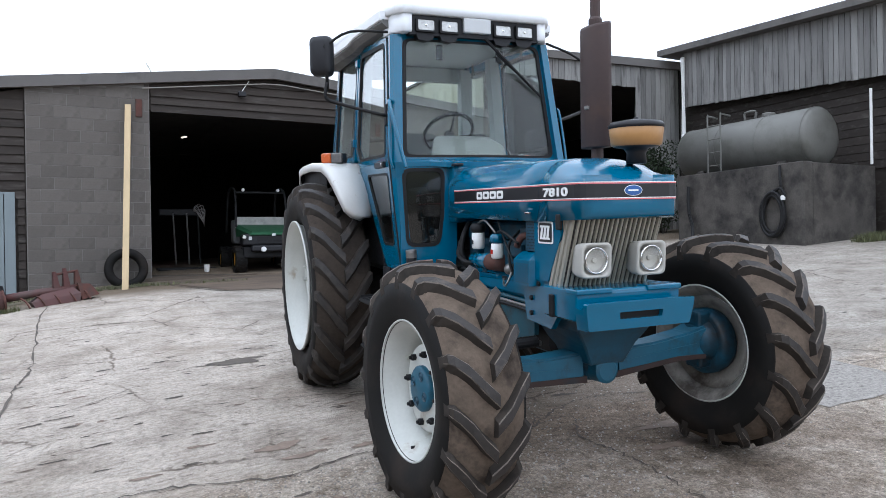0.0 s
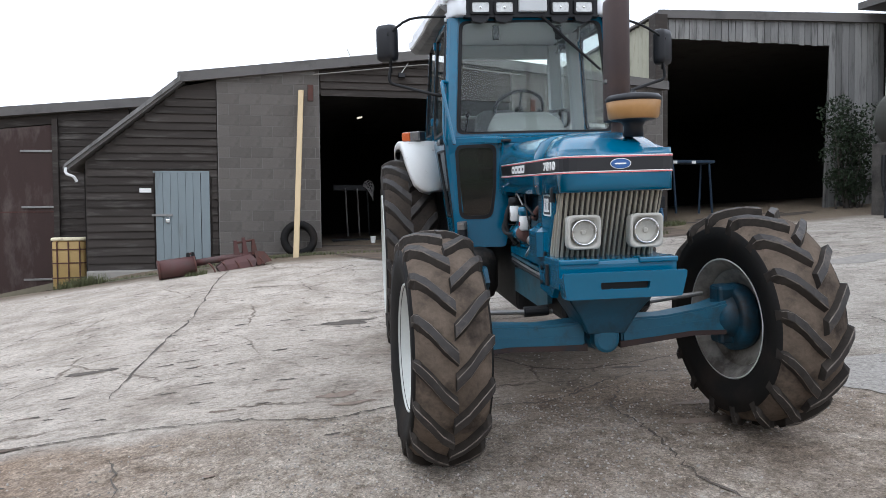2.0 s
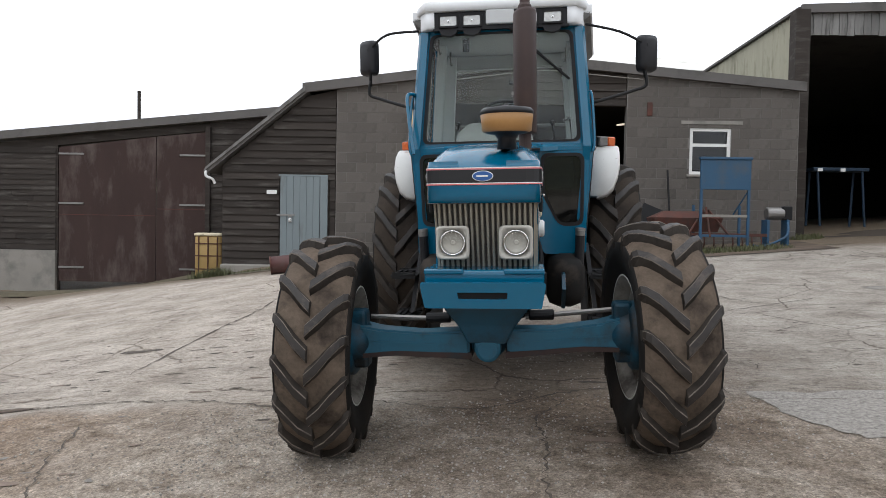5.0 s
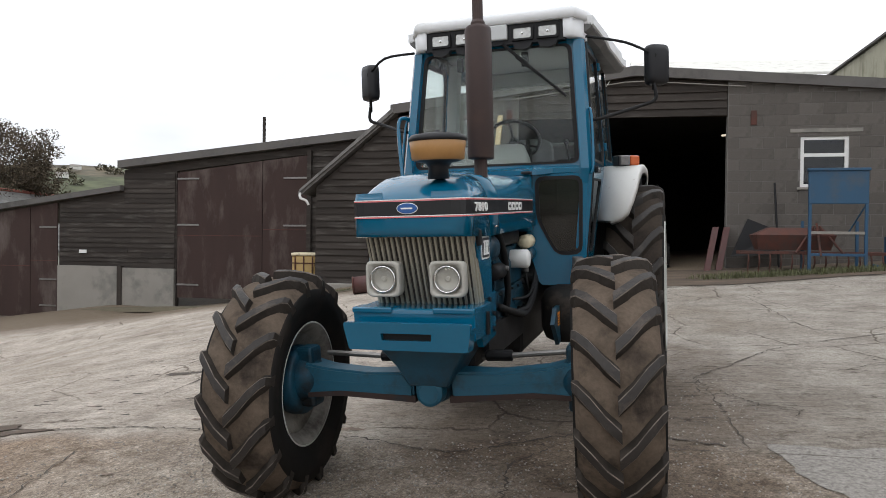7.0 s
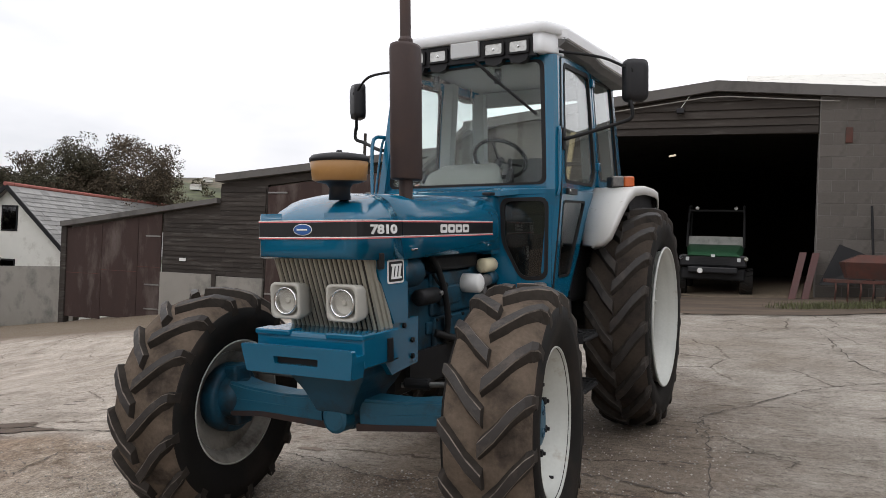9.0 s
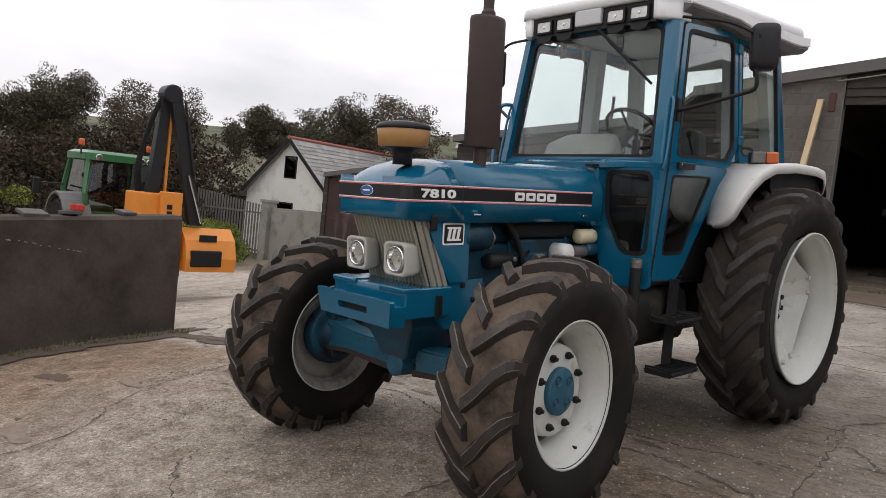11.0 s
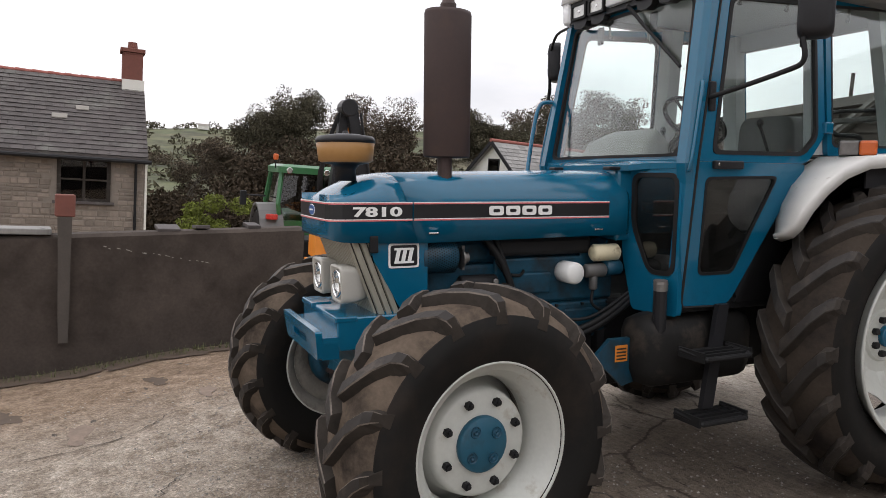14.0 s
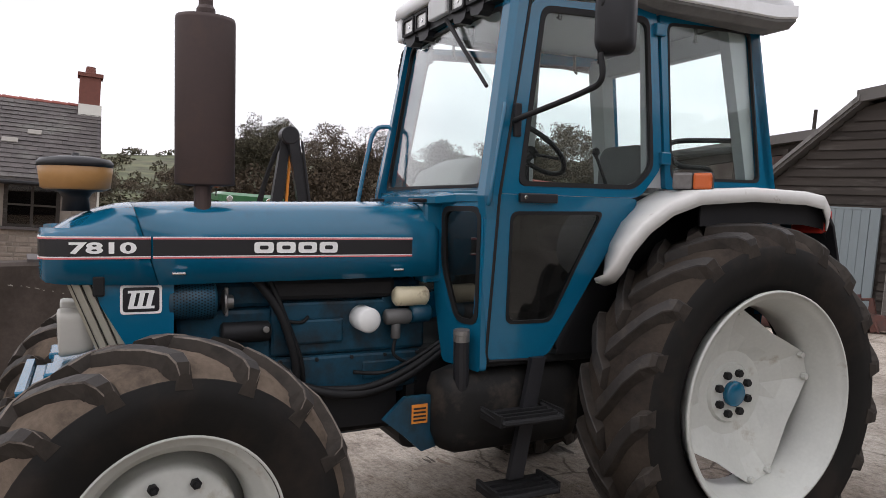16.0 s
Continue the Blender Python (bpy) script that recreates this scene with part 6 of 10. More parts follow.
hd_ = part("roof_header", bm, BLACKP, tractor, "black lamp panel under the roof edge")
for s in (1, -1):
    bm = B()
    loft(bm, [[(s * 0.47, 1.424 + q, z), (s * 0.53, 1.427 + q, z), (s * 0.583, 1.52 + q, z), (s * 0.6, 1.64, z), (s * 0.47, 1.64, z)] for z, q in ((2.558, 0.012), (2.568, 0.006), (2.676, 0.0))])
    part("corner_cap", bm, ROOFW, hd_, smooth=True)
bm = B()
box(bm, -0.1, 0.1, 1.416, 1.46, 2.575, 2.674, 0.008)
part("pale_panel", bm, GREYP, hd_)
for x in (-0.368, -0.2, 0.2, 0.368):
    bm = B()
    ring_panel(bm, rounded([(x - 0.074, 2.561), (x + 0.074, 2.561), (x + 0.074, 2.655), (x - 0.074, 2.655)], 0.012, 3), rounded([(x - 0.059, 2.574), (x + 0.059, 2.574), (x + 0.059, 2.642), (x - 0.059, 2.642)], 0.01, 3), lambda u, v, d: (u, 1.424 + d, v), 0.03)
    wl_ = part("work_lamp", bm, BLACK, hd_)
    bm = B()
    loft(bm, [[(x - 0.06, 1.432, 2.573), (x + 0.06, 1.432, 2.573), (x + 0.06, 1.432, 2.643), (x - 0.06, 1.432, 2.643)], [(x - 0.03, 1.4385, 2.59), (x + 0.03, 1.4385, 2.59), (x + 0.03, 1.4385, 2.626), (x - 0.03, 1.4385, 2.626)]])
    part("lens", bm, WORKLENS, wl_)
    bm = B()
    lathe(bm, [(0.0005, 1.429), (0.009, 1.43), (0.013, 1.438)], 12, "y", (x, 0, 2.608))
    part("bulb", bm, REFLECT, wl_)
    bm = B()
    prism(bm, [(x - 0.075, 2.57), (x + 0.075, 2.57), (x + 0.05, 2.52), (x + 0.01, 2.505), (x - 0.055, 2.515)], "y", 1.442, 1.5)
    part("lamp_shroud", bm, BLACKP, wl_)

# wiper
bm = B()
tube(bm, [(0.065, 1.445, 2.55), (0.23, 1.44, 2.4), (0.4, 1.432, 2.25)], [0.012, 0.009, 0.006], 6)
wp = part("wiper", bm, BLACK, tractor)
bm = B()
tube(bm, [(0.15, 1.452, 2.46), (0.32, 1.442, 2.32), (0.485, 1.437, 2.175)], 0.009, 6)
part("wiper_blade", bm, BLACK, wp)

# rear of the cab
for s in (1, -1):
    bm = B()
    rows = []
    for z in (1.0, 1.75, 2.6):
        x = side_x(z)
        y = 3.075 - 0.125 * max(0, (z - 1.78)) / 0.8
        rows.append([(s * x, y - 0.06, z), (s * x, y, z), (s * (x - 0.07), y + 0.01, z), (s * (x - 0.08), y - 0.05, z)])
    loft(bm, rows)
    part("rear_pillar", bm, BLUE, tractor)
    # padded linings of the two pillars behind the driver
    for ya, yb, w in ((2.235, 2.375, 0.07), (2.9, 3.03, 0.09)):
        bm = B()
        rows = []
        for z in (1.76, 1.95, 2.3, 2.6):
            x = side_x(z) - 0.03
            k = 0.125 * (z - 1.78) / 0.8 if ya > 2.5 else 0.0
            rows.append([(s * x, ya - k, z), (s * x, yb - k, z), (s * (x - w), yb - k - 0.015, z), (s * (x - w), ya - k + 0.03, z)])
        loft(bm, rows)
        part("pillar_lining", bm, LINING, tractor, "grey padded pillar lining")
bm = B()
box(bm, -0.57, 0.57, 3.0, 3.05, 1.0, 1.78, 0.01)
part("rear_bulkhead", bm, DARK, tractor)
bm = B()
box(bm, -0.56, 0.56, 2.86, 2.93, 2.5, 2.62, 0.01)
part("rear_header", bm, LINING, tractor)
bm = B()
tube(bm, [(-0.56, 2.96, 1.99), (0.56, 2.96, 1.99)], 0.02, 8)
part("rear_rail", bm, DASH, tractor)
bm = B()
sheet(bm, [(-0.56, 1.8), (0.56, 1.8), (0.5, 2.52), (-0.5, 2.52)], lambda u, v, d: (u, 3.03 - 0.125 * (v - 1.8) / 0.8 + d, v), 0.005)
g = part("rear_window", bm, GLASS, tractor)
g.visible_shadow = False

# inside the cab
bm = B()
rows = []
for y, w, z0, z1 in ((1.42, 0.34, 1.5, 1.72), (1.48, 0.33, 1.5, 1.84), (1.6, 0.27, 1.5, 1.9), (1.7, 0.22, 1.5, 1.86)):
    rows.append([(p[0] - 0.05, y, p[1]) for p in rounded([(-w, z0), (w, z0), (w * 0.8, z1), (-w * 0.8, z1)], 0.05, 4)])
loft(bm, rows)
part("dashboard", bm, DASH, tractor, smooth=True)
sw = Matrix.Translation((0.01, 2.0, 1.965)) @ Matrix.Rotation(radians(-40), 4, "X")
bm = B()
lathe(bm, [(0.19 + 0.014 * math.cos(a), 0.014 * math.sin(a)) for a in [2 * math.pi * k / 8 for k in range(8)]], 36, "z", closed=True)
for k in range(3):
    a = 2 * math.pi * k / 3 + 0.5
    tube(bm, [(0, 0, -0.03), (0.185 * math.cos(a), 0.185 * math.sin(a), 0)], 0.009, 6)
cyl(bm, (0, 0, 0), 0.035, -0.04, 0.0, "z", 14, 0.006)
bmesh.ops.transform(bm, matrix=sw, verts=bm.verts)
wheel_s = part("steering_wheel", bm, BLACK, tractor, smooth=True)
bm = B()
tube(bm, smooth_line([(0.01, 1.6, 1.62), (0.01, 1.82, 1.8), (0.01, 1.985, 1.945)], 4), 0.028, 10)
part("steering_column", bm, BLACKP, tractor)
bm = B()
box(bm, -0.26, 0.22, 2.2, 2.7, 1.42, 1.56, 0.05)
seat = part("seat", bm, SEAT, tractor, "dark grey fabric seat", smooth=True)
bm = B()
loft(bm, [[(p[0] - 0.02, 2.62 + o, p[1]) for p in rounded([(-0.23, 1.5), (0.23, 1.5), (0.2, 2.02), (-0.2, 2.02)], 0.09, 5)] for o in (0, 0.02, 0.1, 0.12)])
part("backrest", bm, SEAT, seat, smooth=True)
for s in (1, -1):
    bm = B()
    box(bm, s * 0.3, s * 0.55, 2.1, 2.98, 1.4, 1.74, 0.03)
    part("console", bm, DASH, tractor)
    bm = B()
    tube(bm, [(s * 0.4, 2.2, 1.72), (s * 0.38, 2.12, 1.92)], 0.008, 6)
    lathe(bm, [(0.0005, 1.96), (0.016, 1.95), (0.02, 1.93), (0.0005, 1.9)], 10, "z", (s * 0.38, 2.12, 0))
    part("lever", bm, BLACK, tractor)
bm = B()
tube(bm, smooth_line([(0.56, 2.72, 1.8), (0.56, 2.68, 1.87), (0.55, 2.5, 1.88), (0.54, 2.44, 1.95), (0.53, 2.5, 2.0), (0.5, 2.9, 2.03)], 5), 0.013, 8)
part("rear_handle", bm, BLACK, tractor)
for x in (-0.25, 0.2):
    bm = B()
    box(bm, x - 0.025, x + 0.025, 1.5, 1.515, 2.4, 2.5, 0.007)
    part("visor_clip", bm, BLACKP, tractor)
bm = B()
cyl(bm, (0.14, 1.86, 0), 0.014, 1.5, 1.95, "z", 8, 0.003)
cyl(bm, (0.14, 1.86, 0), 0.028, 1.72, 1.88, "z", 10, 0.006)
part("gear_lever", bm, BLACK, tractor)

for x, y in ((0.52, 1.78), (0.53, 2.1), (-0.52, 1.78), (-0.53, 2.1), (-0.5, 2.62), (0.5, 2.62)):
    bm = B()
    tube(bm, smooth_line([(x, y, 2.62), (x, y, 2.53), (x * 0.985, y + 0.012, 2.505), (x * 0.97, y, 2.515)], 3), 0.008, 6)
    part("coat_hook", bm, DASH, tractor)

# mirrors
for s, mx, my, mz in ((1, 1.045, 1.67, 2.369), (-1, -1.014, 1.7, 2.418)):
    bm = B()
    rows = []
    for o, f in ((-0.045, 0.7), (-0.035, 0.95), (0.0, 1.0), (0.03, 1.0), (0.038, 0.97)):
        rows.append([(mx + p[0] * 0.9 * f, my + o, mz + p[1] * f) for p in rounded([(-0.082, -0.132), (0.082, -0.132), (0.082, 0.132), (-0.082, 0.132)], 0.045, 5)])
    swing = Matrix.Translation((mx, my, mz)) @ Matrix.Rotation(s * radians(38), 4, "Z") @ Matrix.Translation((-mx, -my, -mz))
    loft(bm, rows)
    bmesh.ops.transform(bm, matrix=swing, verts=bm.verts)
    mir = part("mirror", bm, BLACKP, tractor, "black wing mirror on a bent tubular arm", smooth=True)
    bm = B()
    box(bm, mx - 0.055, mx + 0.055, my + 0.039, my + 0.042, mz - 0.115, mz + 0.115, 0.001, swing)
    part("mirror_glass", bm, CHROME, mir)
    bm = B()
    cyl(bm, (mx - s * 0.02, 0, mz + 0.055), 0.022, my - 0.065, my - 0.03, "y", 12, 0.005)
    part("mirror_clamp", bm, BLACK, mir)
    bm = B()
    tube(bm, smooth_line([(s * 0.645, 1.5, 2.02), (s * 0.69, 1.48, 2.02), (mx * 0.9, my - 0.07, 2.1), (mx - s * 0.01, my - 0.05, 2.14), (mx - s * 0.02, my - 0.05, 2.24)], 5), 0.012, 8)
    tube(bm, [(mx - s * 0.02, my - 0.05, 2.2), (mx - s * 0.02, my - 0.055, mz + 0.07)], 0.011, 8)
    tube(bm, smooth_line([(mx - s * 0.02, my - 0.05, mz + 0.06), (s * 0.85, 1.6, mz + 0.15), (s * 0.6, 1.54, 2.57)], 4), 0.009, 8)
    part("mirror_arm", bm, BLACK, mir, smooth=True)
    bm = B()
    box(bm, s * 0.622, s * 0.648, 1.485, 1.52, 1.95, 2.09, 0.006)
    part("arm_bracket", bm, BLACKP, mir)

# far hand rail
bm = B()
tube(bm, smooth_line([(-0.6, 1.24, 1.66), (-0.64, 1.3, 1.9), (-0.66, 1.36, 2.08), (-0.62, 1.45, 2.1)], 5), 0.013, 8)
part("hand_rail", bm, BLUE, tractor)

# mudguards
TOP = [(1.872, 1.352), (1.873, 1.375), (1.876, 1.42), (1.905, 1.505), (1.98, 1.6), (2.11, 1.69), (2.28, 1.748), (2.6, 1.77), (2.95, 1.762), (3.08, 1.745), (3.13, 1.69), (3.15, 1.64)]
WID = [0.725, 0.79, 0.835, 0.868, 0.893, 0.905, 0.915, 0.925, 0.93, 0.93, 0.925, 0.91]
for s in (1, -1):
    bm = B()
    rows = []
    for (y, z), w in zip(TOP, WID):
        t = 0.065 - 0.03 * max(0.0, min(1.0, (2.2 - y) / 0.3))
        dy = 0.06 * max(0.0, min(1.0, (2.3 - y) / 0.5)) - 0.04 * max(0.0, min(1.0, (y - 3.0) / 0.2))
        k_ = 0.14 * max(0.0, min(1.0, (2.35 - y) / 0.5))
        rows.append([(s * 0.61, y + k_, z), (s * (w - 0.012), y, z), (s * w, y + dy * 0.15, z - 0.01), (s * (w + 0.004), y + dy, z - t), (s * (w - 0.008), y + dy, z - t), (s * (w - 0.02), y + dy * 0.15 + 0.008, z - 0.02), (s * 0.61, y + k_ + 0.01, z - 0.016)])
    loft(bm, rows)
    mg = part("mudguard", bm, WHITE, tractor, "white mudguard with chipped paint over the rear wheel", smooth=True)
    bm = B()
    rows = []
    for (y, z), w in list(zip(TOP, WID))[6:]:
        rows.append([(s * 0.6, y + 0.05, z - 0.02), (s * (w - 0.05), y + 0.05, z - 0.024), (s * (w - 0.05), y + 0.05, z - 0.16), (s * (w - 0.06), y + 0.05, z - 0.16), (s * (w - 0.06), y + 0.05, z - 0.03), (s * 0.6, y + 0.05, z - 0.03)])
    loft(bm, rows)
    loft(bm, [[(s * 0.62, 3.1, 1.7), (s * 0.915, 3.1, 1.7), (s * 0.915, 3.09, 1.68), (s * 0.62, 3.09, 1.68)], [(s * 0.62, 3.17, 1.6), (s * 0.918, 3.17, 1.6), (s * 0.918, 3.155, 1.6), (s * 0.62, 3.155, 1.6)], [(s * 0.62, 3.24, 1.4), (s * 0.91, 3.24, 1.4), (s * 0.91, 3.225, 1.4), (s * 0.62, 3.225, 1.4)]])
    part("inner_guard", bm, BLACKP, mg)
    bm = B()
    prism(bm, [(1.76, 1.05), (1.98, 1.4), (2.2, 1.72), (2.95, 1.75), (3.08, 1.7), (3.06, 1.0), (1.78, 1.0)], "x", s * 0.575, s * 0.6)
    part("guard_side", bm, BLACKP, mg)
    # the lamp unit faces forwards and outwards
    turn = Matrix.Translation((s * 0.815, 2.325, 1.79)) @ Matrix.Rotation(s * radians(38), 4, "Z")
    bm = B()
    box(bm, -0.085, 0.085, 0.0, 0.08, -0.04, 0.04, 0.008, turn)
    ind = part("indicator", bm, BLACKP, mg)
    bm = B()
    box(bm, s * 0.004, s * 0.084, -0.03, 0.03, -0.037, 0.037, 0.012, turn)
    part("orange_lens", bm, ORANGE, ind, "orange lens")
    bm = B()
    box(bm, s * -0.084, s * 0.002, -0.028, 0.005, -0.037, 0.037, 0.01, turn)
    part("clear_lens", bm, SMOKED, ind, "smoked clear lens")
    bm = B()
    box(bm, s * 0.7, s * 0.88, 3.13, 3.21, 1.56, 1.68, 0.015)
    part("tail_lamp", bm, REDL, mg, "red tail lamp")

# ---- boards, blocks and fittings of the buildings ----
def boards(parent, y, z0, z1, pitch, span, material=WEATHER, seed=1, proud=0.028, cuts=3.2):
    """Overlapping horizontal boards; span(z) gives the stretches they cover."""
    rng = random.Random(seed)
    z = z0
    while z < z1 - 0.02:
        h = pitch * rng.uniform(0.92, 1.08)
        for xa, xb in span(z + h * 0.5):
            x = xa
            while x < xb - 0.05:
                e = min(xb, x + rng.uniform(cuts * 0.7, cuts * 1.3))
                if xb - e < 0.6:
                    e = xb
                dz, dy = rng.uniform(-0.008, 0.008), rng.uniform(0, 0.008)
                zb, zt = z + dz, min(z + h + 0.02, z1)
                bm = B()
                loft(bm, [[(x + 0.002, y - proud - dy, zb), (x + 0.002, y - proud + 0.02, zb), (x + 0.002, y, zt), (x + 0.002, y - 0.012, zt)],
                          [(e - 0.002, y - proud - dy + rng.uniform(-0.006, 0.006), zb + rng.uniform(-0.006, 0.006)), (e - 0.002, y - proud + 0.02, zb), (e - 0.002, y, zt), (e - 0.002, y - 0.012, zt)]])
                part("board", bm, material, parent)
                x = e
        z += h


boards(wall_header, FY + 0.06, 4.08, 5.0, 0.165, lambda z: [(1.36, 5.66)] if z < roof_line(1.4) - 0.06 else ([(max(1.36, (z + 0.06 - 4.27) / 0.124 - 1.52), min(5.66, 3.8 + (4.87 - z) / 0.087))] if z < 4.84 else []), seed=3, proud=0.05, cuts=5)


def leanto_span(z):
    left = -3.4 if z < 2.6 else -3.4 + (z - 2.6) * 1.21
    if z < 2.42:
        return [(left, -2.1), (-0.94, -0.82)] if z < 2.3 else [(left, -0.82)]
    return [(left + 0.03, -0.82)] if z < 4.18 else []


boards(wall_leanto, FY + 0.08, 0.36, 4.2, 0.165, leanto_span, seed=5, proud=0.04)
boards(wall_shed, SY, 0.5, 3.5, 0.15, lambda z: [(-13.02 if z < 2.42 else -10.8, -9.1)] if z < 2.7 else ([(-10.8, -9.1)] if z < 3.35 else []), seed=7, proud=0.03)
boards(wall_shed, SY, -0.4, 4.1, 0.16, lambda z: [(-4.85, -3.25)] if z < 4.0 else [], seed=8, proud=0.03)

BLOCK_ME = {}


def blocks(parent, x0, x1, z0, top, holes=(), seed=1):
    """Courses of blocks with sunk joints; top(x) bounds them."""
    rng = random.Random(seed)
    row = 0
    z = z0
    while z < 5.0:
        x = x0 - (0.225 if row % 2 else 0.0)
        while x < x1:
            a, b = max(x, x0) + 0.004, min(x + 0.45, x1) - 0.004
            zt = min(z + 0.217, min(top(a), top(b)) - 0.005)
            clear = all(b <= h[0] or a >= h[1] or z + 0.2 <= h[2] or z >= h[3] for h in holes)
            if b - a > 0.05 and zt - z > 0.05:
                segs = [(a, b)]
                if not clear:
                    segs = []
                    for h in holes:
                        if a < h[0] - 0.05:
                            segs.append((a, min(b, h[0])))
                        if b > h[1] + 0.05:
                            segs.append((max(a, h[1]), b))
                for sa, sb in segs:
                    key = (round(sb - sa, 3), round(zt - z, 3))
                    if key not in BLOCK_ME:
                        bm = B()
                        box(bm, 0, sb - sa, -0.004, 0.05, 0, zt - z, 0.003)
                        me = bpy.data.meshes.new("block")
                        bm.to_mesh(me)
                        bm.free()
                        me.materials.append(BLOCK)
                        BLOCK_ME[key] = me
                    ob = new("block", BLOCK_ME[key])
                    ob.parent = parent
                    ob.location = (sa, FY + rng.uniform(-0.003, 0.001), z)
            x += 0.45
        z += 0.225
        row += 1


# gutters, verge board and pipe
bm = B()
loft(bm, [[(-3.78, FY - 0.14, 2.46), (-3.78, FY - 0.1, 2.46), (-3.74, FY - 0.1, 2.56), (-3.74, FY - 0.14, 2.56)], [(-1.5, FY - 0.14, 4.29), (-1.5, FY - 0.1, 4.29), (-1.5, FY - 0.1, 4.4), (-1.5, FY - 0.14, 4.4)]])
tagged(part("verge_board", bm, GREYBOARD), "pale weathered verge board of the lean-to roof", "trim", kind="structure")
bm = B()
tube(bm, smooth_line([(-3.74, FY - 0.1, 2.48), (-3.72, FY - 0.12, 2.36), (-3.6, FY - 0.08, 2.3), (-3.55, FY - 0.04, 2.2)], 5), 0.03, 8)
tagged(part("downpipe", bm, PVC), "short white plastic downpipe under the lean-to gutter", "pipe")
bm = B()
tube(bm, [(16.1, 15.82, 6.8), (16.1, 15.82, 4.5), (16.02, 15.75, 4.4)], 0.07, 10)
tagged(part("downpipe", bm, PVC), "long white plastic downpipe on the boarded shed", "pipe")
bm = B()
tube(bm, [(1.2 + 0.4 * k, FY - 0.08, roof_line(1.2 + 0.4 * k) - 0.1) for k in range(13)], 0.012, 6)
tagged(part("overhead_cable", bm, PALEREND), "pale cable clipped along the workshop roof edge", "cable")
bm = B()
box(bm, 3.05, 3.2, FY - 0.14, FY - 0.02, 4.5, 4.6, 0.012)
fl = tagged(part("flood_lamp", bm, BLACKP), "small dark flood lamp fixed to the header boards", "lamp")
bm = B()
tube(bm, [(3.12, FY - 0.06, 4.6), (3.28, FY - 0.06, 4.84)], 0.008, 5)
part("lamp_cable", bm, PVC, fl)

# pale blue plank door
door_1 = thing("door_1", "pale blue planked timber door, closed, with hasp and padlock", "door", kind="structure")
for k in range(6):
    bm = B()
    xa = -2.06 + k * 0.15
    box(bm, xa + 0.002, xa + 0.148, FY - 0.02, FY + 0.02, 0.47, 2.39, 0.005)
    part("plank", bm, DOORP, door_1)
bm = B()
box(bm, -1.15, -0.98, FY - 0.03, FY + 0.02, 0.45, 2.42, 0.008)
part("door_post", bm, DOORP, door_1)
bm = B()
box(bm, -2.1, -0.98, FY - 0.025, FY + 0.02, 2.39, 2.43, 0.005)
part("door_head", bm, DOORP, door_1)
bm = B()
box(bm, -2.13, -1.72, FY - 0.05, FY - 0.03, 1.49, 1.53, 0.004)
hp = part("hasp", bm, STEEL, door_1, "steel hasp")
bm = B()
box(bm, -1.86, -1.78, FY - 0.075, FY - 0.035, 1.35, 1.43, 0.01)
tube(bm, [(-1.85, FY - 0.055, 1.42), (-1.85, FY - 0.055, 1.48), (-1.79, FY - 0.055, 1.48), (-1.79, FY - 0.055, 1.42)], 0.008, 6)
part("padlock", bm, CHROME, hp)
bm = B()
box(bm, -2.36, -2.13, FY - 0.06, FY - 0.05, 1.98, 2.07, 0.003)
sg = tagged(part("sign", bm, PVC), "small blank white sign screwed to the boards", "sign")
bm = B()
box(bm, -3.4, -0.85, FY - 0.12, FY + 0.06, -0.3, 0.38, 0.03)
tagged(part("plinth_leanto", bm, PALEREND), "crumbling pale concrete plinth under the lean-to", "plinth", kind="structure")

# brown sheet doors of the shed
def sheet_leaf(nm, x0, x1, z0, za, zb, y, label):
    d = thing(nm, label, "door", kind="structure")
    bm = B()
    prism(bm, [(x0, z0), (x1, z0), (x1, zb), (x0, za)], "y", y - 0.05, y - 0.01)
    part("leaf", bm, RUSTDOOR, d)
    bm = B()
    box(bm, x0 + 0.01, x1 - 0.01, y - 0.058, y - 0.05, (z0 + za) / 2 - 0.01, (z0 + za) / 2 + 0.01)
    part("seam", bm, RUST, d)
    return d


d2 = sheet_leaf("door_2", -9.0, -6.31, -0.36, 3.3, 3.62, SY, "tall rust-brown sheet metal shed door, closed")
d3 = sheet_leaf("door_3", -6.29, -4.93, -0.3, 3.62, 3.76, SY, "narrower rust-brown sheet metal door leaf, closed")
for d, xs in ((d2, (-9.0, -8.3)), (d3, (-5.65, -4.93))):
    for z in (0.0, 1.75, 3.1):
        bm = B()
        box(bm, xs[0], xs[1], SY - 0.075, SY - 0.05, z, z + 0.05, 0.005)
        part("strap_hinge", bm, STEEL, d)
d4 = sheet_leaf("door_4", -15.6, -14.05, -1.1, 2.05, 2.3, SY, "worn brown sheet door of the low shed")
d5 = sheet_leaf("door_5", -14.03, -13.08, -1.0, 2.3, 2.42, SY, "narrow brown sheet door of the low shed")
d6 = sheet_leaf("door_6", -17.2, -15.62, -1.2, 1.85, 2.05, SY, "weathered sheet panel at the end of the low shed")
bm = B()
box(bm, -17.45, -17.2, SY - 0.1, SY + 0.15, -1.8, 2.1, 0.02)
tagged(part("shed_post", bm, WEATHER), "dark timber corner post of the low shed", "post", kind="structure")
for z in (1.65, 0.05, -0.75):
    bm = B()
    box(bm, -13.7, -13.1, SY - 0.075, SY - 0.05, z, z + 0.045, 0.005)
    part("strap_hinge", bm, STEEL, d5)
bm = B()
box(bm, -4.93, -4.8, SY - 0.12, SY + 0.02, -0.6, 3.9, 0.01)
tagged(part("door_jamb", bm, WEATHER), "dark timber jamb beside the shed door", "post", kind="structure")
bm = B()
